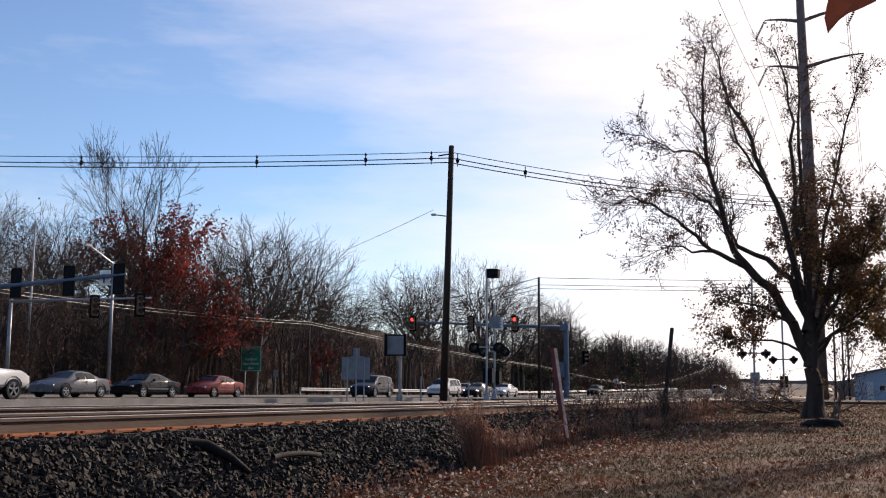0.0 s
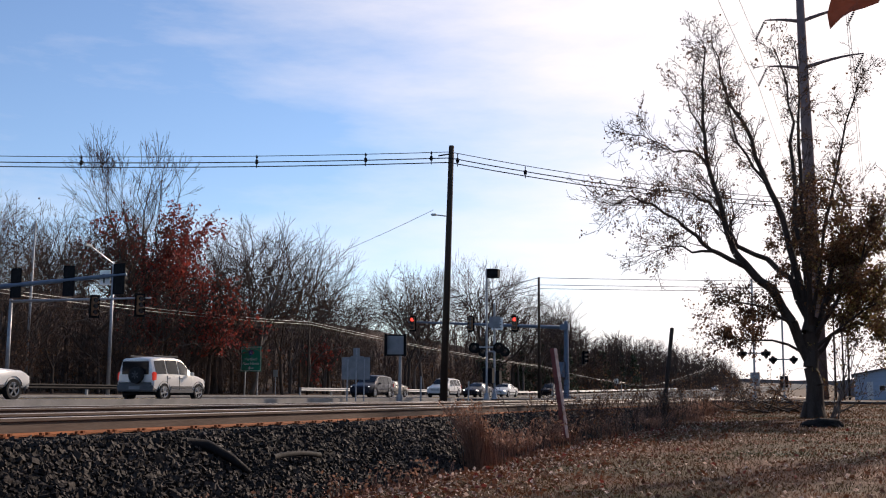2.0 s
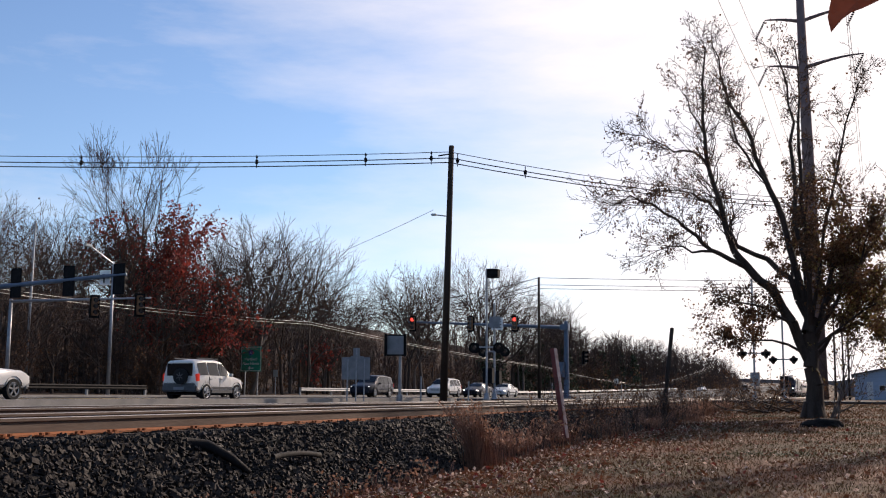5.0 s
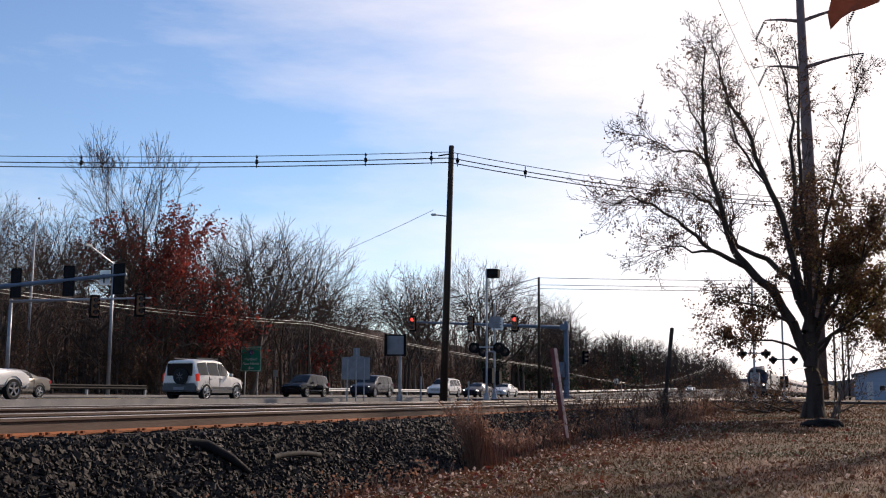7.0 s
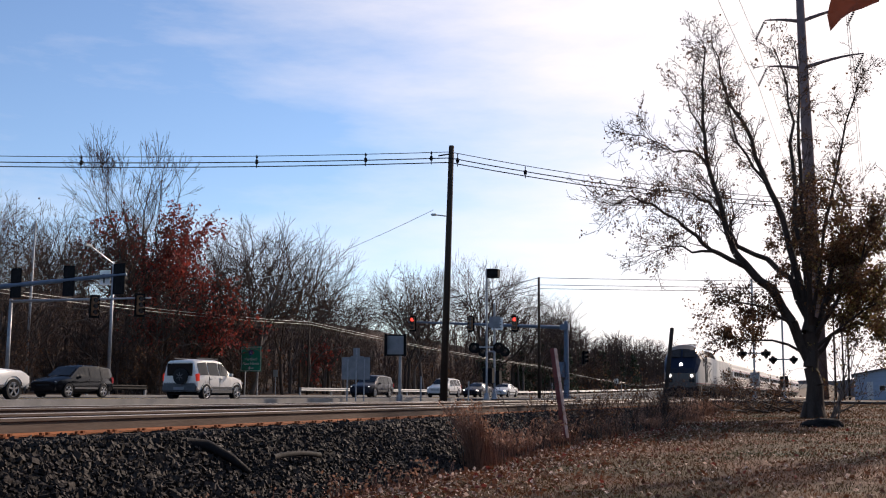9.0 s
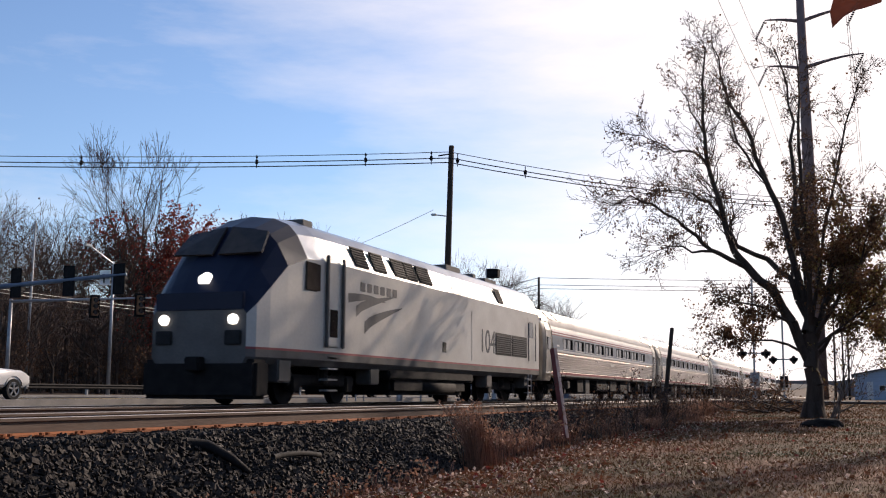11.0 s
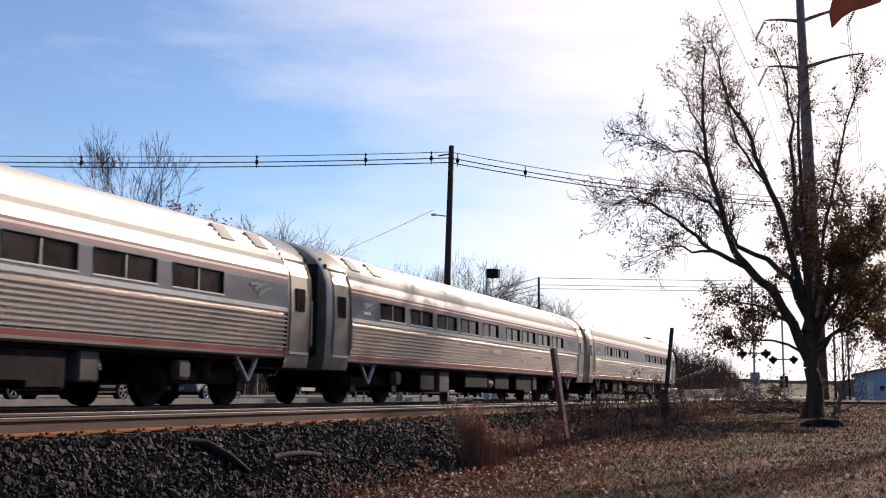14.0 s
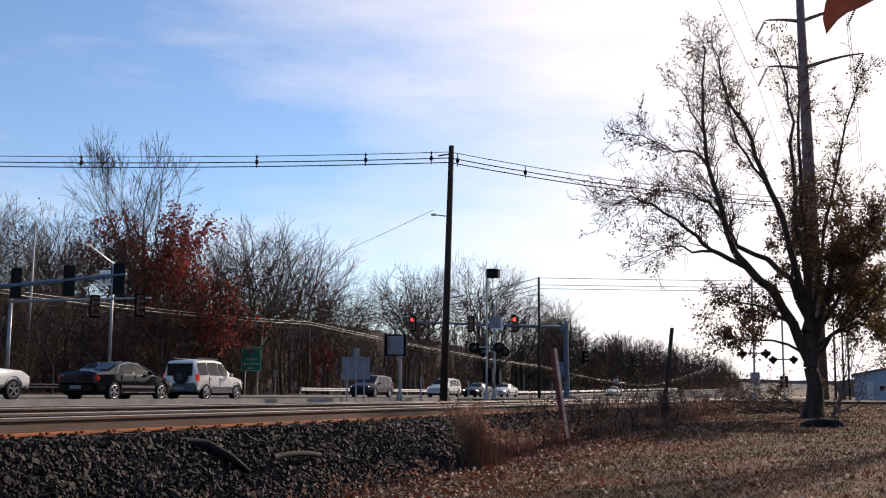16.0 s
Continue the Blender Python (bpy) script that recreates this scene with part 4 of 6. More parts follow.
def light_pole():
    ob = thing("street_lamp", "white steel street lamp with a long upswept arm", "street lamp", pose(-46.0, 59.1, 0))
    part("post", T((0, 0, 0), (0.05, -0.05, 8.85), 0.13, 0.08, 12), M_GALV, ob, smooth=True)
    part("arm", T((0.05, -0.05, 8.7), (0, -2.4, 9.6), 0.05, 0.04, 8), M_GALV, ob)
    part("lamp_head", B(-0.15, 0.15, -3.0, -2.35, 9.55, 9.7, 0.04), M_GALV, ob)
    o2 = thing("street_lamp", "slim white lamp post before the wood", "street lamp", pose(-49.5, 55.4, 0))
    part("post", T((0, 0, 0), (0.1, 0, 11.2), 0.1, 0.06, 10), M_GALV, o2, smooth=True)


def words(txt, size, m, material, parent, name="lettering", ex=0.004):
    cu = bpy.data.curves.new(name, "FONT")
    cu.body, cu.size, cu.extrude, cu.align_x, cu.align_y = txt, size, ex, "CENTER", "CENTER"
    tmp = new(name, cu)
    bpy.context.view_layer.update()
    me = bpy.data.meshes.new_from_object(tmp)
    bpy.data.objects.remove(tmp)
    me.materials.clear()
    me.materials.append(material)
    ob = new(name, me)
    ob.parent, ob.matrix_basis = parent, m
    return ob


def green_sign():
    ob = thing("guide_sign", "green highway guide sign with white lettering on two posts", "road sign", pose(-46.5, 77.9, 0, 0, 0, -4))
    part("panel", B(-1.0, 1.0, -0.03, 0.03, 1.98, 4.02, 0.02), M_GREEN, ob)
    bm = bmesh.new()
    for a in ((-0.95, 0.95, 2.03, 2.06), (-0.95, 0.95, 3.94, 3.97), (-0.95, -0.92, 2.03, 3.97), (0.92, 0.95, 2.03, 3.97)):
        box(bm, a[0], a[1], -0.042, -0.034, a[2], a[3])
    part("border", bm, M_SIGNWHITE, ob)
    for x in (-0.62, 0.62):
        part("post", B(x - 0.05, x + 0.05, 0.03, 0.13, 0, 3.6, 0.01), M_GALV, ob)
    up = lambda x, z: pose(x, -0.04, z, 90, 0, 0)
    words("Hartford", 0.34, up(0, 2.98), M_SIGNWHITE, ob)
    words("New Haven", 0.34, up(0, 2.62), M_SIGNWHITE, ob)
    bm = bmesh.new()
    bmesh.ops.create_cone(bm, cap_ends=True, segments=6, radius1=0.24, radius2=0.24, depth=0.016, matrix=pose(0, -0.04, 3.52, 90))
    sh = part("shield", bm, mat("blue_shield", (0.02, 0.05, 0.3), (0.02, 0.04, 0.25), 0.5), ob)
    words("91", 0.26, pose(0, -0.052, 3.48, 90), M_SIGNWHITE, ob)
    bm = bmesh.new()
    box(bm, -0.18, 0.28, -0.045, -0.035, 2.22, 2.29)
    for s in (1, -1):
        box(bm, 0.0, 0.2, -0.045, -0.035, -0.035, 0.035, 0, Matrix.Translation((-0.22, 0, 2.255)) @ pose(0, 0, 0, 0, 40 * s, 0))
    part("arrow", bm, M_SIGNWHITE, ob)


def sign_backs():
    ob = thing("road_sign", "bare aluminium backs of several signs on posts", "road sign", pose(-21.5, 45.2, -0.1, 0, 0, 20))
    for x in (-0.35, 0.05, 0.42):
        part("post", B(x - 0.03, x + 0.03, -0.03, 0.03, 0, 1.9 if x != 0.05 else 2.4, 0.005), M_GALV, ob)
    part("sign_back", B(-0.62, -0.2, 0.03, 0.05, 0.98, 2.0, 0.01), M_SIGNBACK, ob)
    part("sign_back", B(-0.22, 0.38, 0.055, 0.075, 0.98, 2.05, 0.01), M_SIGNBACK, ob)
    part("sign_back", B(0.36, 0.68, 0.03, 0.05, 0.98, 2.0, 0.01), M_SIGNBACK, ob)
    part("sign_back", B(-0.1, 0.2, 0.03, 0.05, 2.0, 2.42, 0.01), M_SIGNBACK, ob)


def message_box():
    ob = thing("signal_cabinet_sign", "dark square sign box with grey face on a white post", "road sign", pose(-20.5, 47.6, -0.1, 0, 0, 21))
    part("post", tube(T((0.2, 0, 0), (0.2, 0, 2.3), 0.075, n=12), (0.2, 0, 0), (0.2, 0, 0.3), 0.16, n=12), M_GALV, ob)
    part("case", B(-0.52, 0.48, -0.15, 0.2, 2.14, 3.14, 0.03), M_BLACK, ob)
    part("face", B(-0.42, 0.36, -0.165, -0.145, 2.2, 3.08, 0.01), M_SIGNBACK, ob, "dull grey sign face")
    part("visor", B(0.40, 0.5, -0.4, 0.0, 2.12, 3.16, 0.01), M_BLACK, ob)
    part("visor", B(-0.54, -0.44, -0.4, 0.0, 2.12, 3.16, 0.01), M_BLACK, ob)


def flasher(parent, x, y, z, yaw):
    m = pose(x, y, z, 0, 0, yaw)
    bm = bmesh.new()
    bmesh.ops.create_cone(bm, cap_ends=True, segments=20, radius1=0.3, radius2=0.3, depth=0.02, matrix=m @ pose(0, 0, 0, 90))
    f = part("flasher", bm, M_BLACK, parent)
    bm = bmesh.new()
    bmesh.ops.create_cone(bm, cap_ends=True, segments=16, radius1=0.11, radius2=0.15, depth=0.25, matrix=m @ pose(0, 0.13, 0, 90))
    part("lamp_case", bm, M_BLACK, f)
    bm = bmesh.new()
    bmesh.ops.create_cone(bm, cap_ends=True, segments=16, radius1=0.105, radius2=0.105, depth=0.02, matrix=m @ pose(0, -0.02, 0, 90))
    part("lens", bm, M_LENS, f)
    bm = bmesh.new()
    bmesh.ops.create_cone(bm, cap_ends=False, segments=16, radius1=0.14, radius2=0.13, depth=0.28, matrix=m @ pose(0, -0.15, 0.02, 90))
    bmesh.ops.delete(bm, geom=[v for v in bm.verts if (m.inverted() @ v.co).z < -0.03], context="VERTS")
    part("hood", bm, M_BLACK, f)


def crossing_signal(x, y, h, yaws, gate, label):
    ob = thing("crossing_signal", label, "railway signal", pose(0, 0, -0.05))
    part("mast", tube(T((x, y, 0), (x, y, h), 0.065, n=12), (x, y, 0), (x, y, 0.35), 0.2, 0.14, n=12), M_GALV, ob)
    part("lamp_bar", B(x - 0.8, x + 0.8, y - 0.04, y + 0.04, 2.9, 2.98), M_GALV, ob)
    for yaw in yaws:
        for s in (-0.72, 0.72):
            flasher(ob, x + s, y + (-0.12 if abs(yaw) < 90 else 0.12), 2.9, yaw)
    part("gate_box", B(x - 0.28, x + 0.28, y + 0.1, y + 0.6, 0.9, 1.75, 0.03), M_BLACK if gate else M_GALV, ob)
    return ob


mast_centre(); mast_left(); mast_thin(); light_pole(); green_sign(); sign_backs(); message_box()
c1 = crossing_signal(-6.0, 70.6, 7.6, (75, 250), False, "crossing signal mast with dark flashing-light discs")
c2 = crossing_signal(-5.0, 83.0, 6.3, (70, 240), True, "crossing signal with black gate mechanism beside the lawn")
c3 = crossing_signal(-19.5, 58.2, 7.4, (10, 190), True, "tall grey crossing mast with flashers and floodlight box")
part("floodlight", B(-19.4, -18.75, 57.9, 58.4, 6.85, 7.35, 0.03), M_BLACK, c3)
c4 = crossing_signal(-21.0, 64.2, 5.9, (10,), True, "grey crossing mast with flashers and a plate")
part("plate", B(-21.3, -20.6, 64.05, 64.08, 4.4, 5.1, 0.01), M_SIGNBACK, c4)


def guardrail():
    ob = thing("guardrail", "galvanised guardrail before the wood, near length coloured dark for shade", "guardrail", kind="structure")
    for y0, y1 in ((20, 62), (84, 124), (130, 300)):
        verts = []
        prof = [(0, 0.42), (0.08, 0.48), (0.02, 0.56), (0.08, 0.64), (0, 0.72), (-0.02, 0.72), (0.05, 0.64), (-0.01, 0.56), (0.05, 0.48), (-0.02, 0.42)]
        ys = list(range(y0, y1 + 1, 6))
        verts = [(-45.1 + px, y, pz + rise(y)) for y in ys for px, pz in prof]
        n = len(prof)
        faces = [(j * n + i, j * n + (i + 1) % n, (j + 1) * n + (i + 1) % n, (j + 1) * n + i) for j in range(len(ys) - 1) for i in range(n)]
        # the near beam gets a near-black colour in place of shade
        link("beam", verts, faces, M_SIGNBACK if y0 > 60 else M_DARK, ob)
        for y in ys:
            part("post", B(-45.25, -45.12, y - 0.07, y + 0.07, 0 + rise(y), 0.72 + rise(y)), M_GALV, ob)


guardrail()
for x, y, h in ((-21.2, 52.5, 1.15), (-21.2, 78.5, 1.1), (-21.2, 104, 1.2), (-46.5, 232, 2.9), (-21.3, 130, 1.1), (-21.4, 60.5, 1.0)):
    o = thing("marker_post", "slim pale roadside marker post", "post", pose(x, y, -0.3 if x > -30 else rise(y)), group="roadside markers")
    part("post", T((0, 0, 0), (0.02, 0, h + 0.3), 0.05, 0.045, 8), M_GALV, o)
o = thing("speed_sign", "small white speed sign before the wood", "road sign", pose(-46.3, 222, rise(222), 0, 0, 12))
part("post", T((0, 0.05, 0), (0, 0.05, 2.9), 0.04, n=8), M_GALV, o)
part("plate", B(-0.4, 0.4, -0.02, 0.02, 1.9, 2.9, 0.03), M_SIGNWHITE, o)
part("legend_bar", B(-0.18, 0.18, -0.035, -0.025, 2.05, 2.45), M_LETTER, o)
o = thing("speed_sign", "small pale sign at the foot of the wood", "road sign", pose(-46.4, 81.8, 0, 0, 0, 5))
part("post", T((0, 0.05, 0), (0, 0.05, 2.2), 0.035, n=8), M_GALV, o)
part("plate", B(-0.22, 0.22, -0.02, 0.02, 1.6, 2.2, 0.02), M_SIGNBACK, o)

# ---- posts and clutter beside the line ----
o = thing("leaning_marker_post", "leaning faded red square post, one face coloured pale for sunlight", "post", pose(-5.6, 21.75, -0.62))
LEAN = pose(0, 0, 0, -4, -8.6, 0) @ pose(0, 0, 0, 0, 0, -20)
bm = bmesh.new(); box(bm, -0.055, 0.055, -0.055, 0.055, 0, 1.85, 0.008, LEAN)
part("post", bm, M_REDPOST, o)
# thin pale slab: sunlight on the right-hand face, put into colour
bm = bmesh.new(); box(bm, 0.048, 0.06, -0.05, 0.05, 0.0, 1.84, 0.003, LEAN)
part("white_face", bm, M_POSTSUN, o, "pale post face with sunlight in its colour")
o = thing("broken_post", "dark leaning wooden post beside the embankment", "post", pose(-5.6, 33.6, -0.7))
part("post", T((0, 0, 0), (0.2, 0.9, 3.05), 0.075, 0.06, 10), M_POLE, o)


def hose(name, pts, radii, parent):
    """One bent tube through the points."""
    pts = [Vector(q) for q in pts]
    n, verts, faces = 12, [], []
    for k, q in enumerate(pts):
        d = (pts[min(k + 1, len(pts) - 1)] - pts[max(k - 1, 0)]).to_track_quat("Z", "Y").to_matrix()
        verts += [q + d @ Vector((math.cos(6.2832 * i / n), math.sin(6.2832 * i / n), 0)) * radii[k] for i in range(n)]
    for k in range(len(pts) - 1):
        faces += [(k * n + i, k * n + (i + 1) % n, (k + 1) * n + (i + 1) % n, (k + 1) * n + i) for i in range(n)]
    faces += [tuple(range(n)), tuple(range(len(verts) - n, len(verts)))]
    return link(name, verts, faces, M_DARK, parent, smooth=True)


def pipes():
    o = thing("drain_pipe", "torn black plastic drain pipe lying on the stones", "pipe", pose(-6.75, 10.35, -0.36))
    hose("pipe", [(-0.25, -0.12, 0.08), (0.02, 0.05, 0.04), (0.25, 0.18, -0.1), (0.42, 0.3, -0.26)], [0.06, 0.062, 0.05, 0.03], o)
    o = thing("drain_pipe", "bent black hose lying across ballast stones", "pipe", pose(-6.35, 11.1, -0.5))
    hose("pipe", [(0.05 - 0.0125 * k, 0.17 * k, 0.03 + 0.03 * math.sin(k / 8 * 3.1) - 0.006 * k) for k in range(9)], [0.032] * 9, o)
    for x, y, r in ((-6.05, 14.8, 0.16), (-1.0, 34.9, 0.34)):
        o = thing("rock" if r < 0.3 else "low_stone_block", "dark rough stone lying at the lawn's edge" if r < 0.3 else "flat dark stone block lying on the lawn", "rock", pose(x, y, (lift(y) if r > 0.3 else -0.82)))
        bm = bmesh.new()
        bmesh.ops.create_icosphere(bm, subdivisions=3, radius=r)
        for v in bm.verts:
            v.co *= 1 + 0.25 * noise.noise(v.co * 5)
            v.co.z *= 0.7 if r < 0.3 else 0.8
            v.co.x *= 1 if r < 0.3 else 1.9
            v.co.z = max(v.co.z, -0.05)
        part("stone", bm, M_BED, o, smooth=False)


pipes()


def building():
    ob = thing("workshop_building", "low pale blue building with a shallow gable roof", "building", pose(0, 0, -0.15))
    x0, x1, y0, y1 = -0.3, 16, 121, 136
    part("wall", B(x0, x1, y0, y0 + 0.25, 0, 2.6), M_SIDING, ob)
    part("wall", B(x0, x0 + 0.25, y0 + 0.25, y1, 0, 2.6), M_SIDING, ob)
    part("wall", B(x1 - 0.25, x1, y0 + 0.25, y1, 0, 2.6), M_SIDING, ob)
    part("wall", B(x0 + 0.25, x1 - 0.25, y1 - 0.25, y1, 0, 2.6), M_SIDING, ob)
    v = [(x0 - 0.3, y0 - 0.3, 2.5), (x0 - 0.3, y1 + 0.3, 2.5), (x0 + 5, y0 - 0.3, 3.6), (x0 + 5, y1 + 0.3, 3.6), (x1 + 0.3, y0 - 0.3, 2.5), (x1 + 0.3, y1 + 0.3, 2.5)]
    v += [(a, b, c + 0.16) for a, b, c in v]
    link("roof", v, [(0, 1, 3, 2), (2, 3, 5, 4), (6, 8, 9, 7), (8, 10, 11, 9), (0, 2, 8, 6), (2, 4, 10, 8), (1, 7, 9, 3), (3, 9, 11, 5), (0, 6, 7, 1), (4, 5, 11, 10)], M_ROOF, ob)
    link("gable", [(x0, y0 + 0.02, 2.6), (x1, y0 + 0.02, 2.6), (x0 + 5, y0 + 0.02, 3.6), (x0, y0 + 0.2, 2.6), (x1, y0 + 0.2, 2.6), (x0 + 5, y0 + 0.2, 3.6)], [(0, 1, 2), (3, 5, 4), (0, 3, 4, 1), (1, 4, 5, 2), (2, 5, 3, 0)], M_SIDING, ob)
    for x in (2.1, 2.75, 6.0):
        w = part("window", B(x, x + 0.5, y0 - 0.03, y0 + 0.01, 1.0, 1.5), M_TINT, ob)
        part("frame", B(x - 0.06, x + 0.56, y0 - 0.02, y0 - 0.004, 0.94, 1.56), M_SIGNWHITE, w)
    part("door", B(0.9, 1.5, y0 - 0.03, y0 - 0.004, 0.05, 1.9), M_SIGNWHITE, ob)
    for x, y, h in ((-2.0, 112, 8.5), (-1.3, 116, 7.5), (-0.8, 119, 8)):
        utility_pole(x, y, -0.15, h, (0.05, 0), "thin dark pole standing near the workshop", 0.11)


building()


def hills():
    verts, faces = [], []
    n = 90
    for k in range(n + 1):
        x = -900 + 1800 * k / n
        h = 17 + 4 * noise.noise(Vector((x * 0.01, 0, 0))) + 2.5 * noise.noise(Vector((x * 0.07, 0, 5)))
        verts += [(x, 1100, 0), (x, 1130, h), (x, 1500, h * 0.8)]
    for k in range(n):
        a = k * 3
        faces += [(a, a + 3, a + 4, a + 1), (a + 1, a + 4, a + 5, a + 2)]
    tagged(link("backdrop", verts, faces, M_HILL), "low dark wooded ridge on the horizon", "hill", kind="structure")


hills()


def reflection_bank():
    """An unseen dark bank, added to darken reflections and close the place behind the lawn."""
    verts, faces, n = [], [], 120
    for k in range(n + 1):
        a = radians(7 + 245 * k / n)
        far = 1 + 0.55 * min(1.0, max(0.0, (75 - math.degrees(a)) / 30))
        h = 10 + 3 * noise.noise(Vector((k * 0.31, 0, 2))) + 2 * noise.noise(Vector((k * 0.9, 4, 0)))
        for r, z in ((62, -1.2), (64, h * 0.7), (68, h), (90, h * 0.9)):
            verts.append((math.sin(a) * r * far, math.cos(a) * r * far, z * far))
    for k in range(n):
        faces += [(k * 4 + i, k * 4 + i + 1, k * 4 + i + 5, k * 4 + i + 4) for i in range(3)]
    tagged(link("backdrop", verts, faces, M_HILL), "unseen dark bank added round the lawn to darken reflections", "hill", kind="structure")


reflection_bank()


# ---- grass, litter and scrub ----
def lawn():
    rng = np.random.default_rng(8)
    n = 150000
    y = 9 + 62 * rng.random(n) ** 1.7
    x = np.where(rng.random(n) < 0.75, -5.9 + (y * 0.42 + 3) * rng.random(n), -5.9 + 22 * rng.random(n))
    z = np.array([ground_z(a, b) for a, b in zip(x, y)])
    h = rng.uniform(0.015, 0.05, n) * (1 + y / 70)
    a = rng.uniform(0, 6.28, n)
    w = 0.0035 * (1 + y / 16)
    dx, dy = np.cos(a) * w, np.sin(a) * w
    lx, ly = rng.normal(size=n) * 0.035, rng.normal(size=n) * 0.035
    v = np.stack([np.stack([x - dx, y - dy, z - 0.005], 1), np.stack([x + dx, y + dy, z - 0.005], 1), np.stack([x + lx, y + ly, z + h], 1)], 1).reshape(-1, 3)
    tagged(link("grass", v, np.arange(3 * n).reshape(-1, 3), M_GRASS), "short dry brown and green lawn grass", "grass", kind="stuff")
    n = 11000
    y = 8 + 40 * rng.random(n) ** 1.4
    x = np.where(rng.random(n) < 0.55, -6.1 + np.abs(rng.normal(size=n)) * 1.1, -6.0 + (y * 0.42 + 3) * rng.random(n))
    z = np.array([ground_z(a, b) for a, b in zip(x, y)]) + 0.03
    v, f = cards(np.stack([x, y, z], 1), rng, 0.075, flat=0.55)
    tagged(link("leaf_litter", v, f, M_LITTER), "scattered dry fallen leaves on the lawn", "leaves", kind="stuff")
    # the pale leaves carry sun glints on the litter in their colour
    for cnt, m, sz, lab in ((380, M_REDLEAF, 0.085, "bright red fallen leaves on the lawn"), (2300, M_PALELEAF, 0.06, "curled leaves along the lawn's edge, coloured pale for sun glints")):
        y = 9 + 30 * rng.random(cnt) ** 1.3
        x = np.where(rng.random(cnt) < 0.5, -5.7 + np.abs(rng.normal(size=cnt)) * 0.9, -5.6 + (y * 0.4 + 2) * rng.random(cnt))
        z = np.array([ground_z(a, b) for a, b in zip(x, y)]) + 0.035
        v, f = cards(np.stack([x, y, z], 1), rng, sz, flat=0.5)
        tagged(link("leaf_litter", v, f, m), lab, "leaves", kind="stuff")


lawn()


def tuft(x, y, z, n, h, spread, lean, label, material=None, seed=1):
    rng = np.random.default_rng(seed)
    segs = []
    for _ in range(n):
        b = np.array([rng.normal() * spread, rng.normal() * spread, 0])
        d = np.array([lean[0] + rng.normal() * 0.16, lean[1] + rng.normal() * 0.16, 1.0])
        L = h * rng.uniform(0.55, 1.1)
        m1 = b + d * L * 0.55
        e = m1 + (d + np.array([rng.normal() * 0.2 + lean[0], rng.normal() * 0.2 + lean[1], -0.25])) * L * 0.45
        segs += [(b, m1, 0.006, 0.005), (m1, e, 0.005, 0.002)]
    v, f = tubes(segs, 3)
    seeds = [s[1] for s in segs[1::2] for _ in range(3)]
    v2, f2 = cards(np.array(seeds) + rng.normal(size=(len(seeds), 3)) * 0.03, rng, 0.045, droop=0.3)
    ob = thing("grass_clump", label, "grass", pose(x, y, z), group="tall grass along the line")
    st = link("foliage", np.concatenate([v, v2]), np.concatenate([f[:, [0, 1, 2]], f[:, [0, 2, 3]], f2 + len(v)]), material or M_STRAW, ob)
    st["kind"] = "stuff"
    return ob


tuft(-5.75, 16.6, -0.92, 150, 1.08, 0.07, (-0.10, -0.02), "tall orange dry grass clump beside the stones", seed=1)
tuft(-5.65, 16.9, -0.92, 60, 0.8, 0.1, (-0.02, 0.0), "tall orange dry grass clump beside the stones", seed=2)
rr = random.Random(5)
for k in range(34):
    y = rr.uniform(17.5, 52)
    tuft(-5.9 + rr.gauss(0, 0.3) - 0.005 * y, y, lift(y) - 0.05, rr.randint(40, 110), rr.uniform(0.35, 0.75), 0.22, (rr.gauss(0, 0.08), rr.gauss(0, 0.08)), "rough brown weeds along the embankment foot", seed=20 + k)
for k in range(10):
    tuft(-5.75 + rr.gauss(0, 0.2), rr.uniform(7.5, 15), -1.0, rr.randint(9, 20), rr.uniform(0.22, 0.36), 0.2, (0, 0), "low pale dead grass among the stones", seed=80 + k)


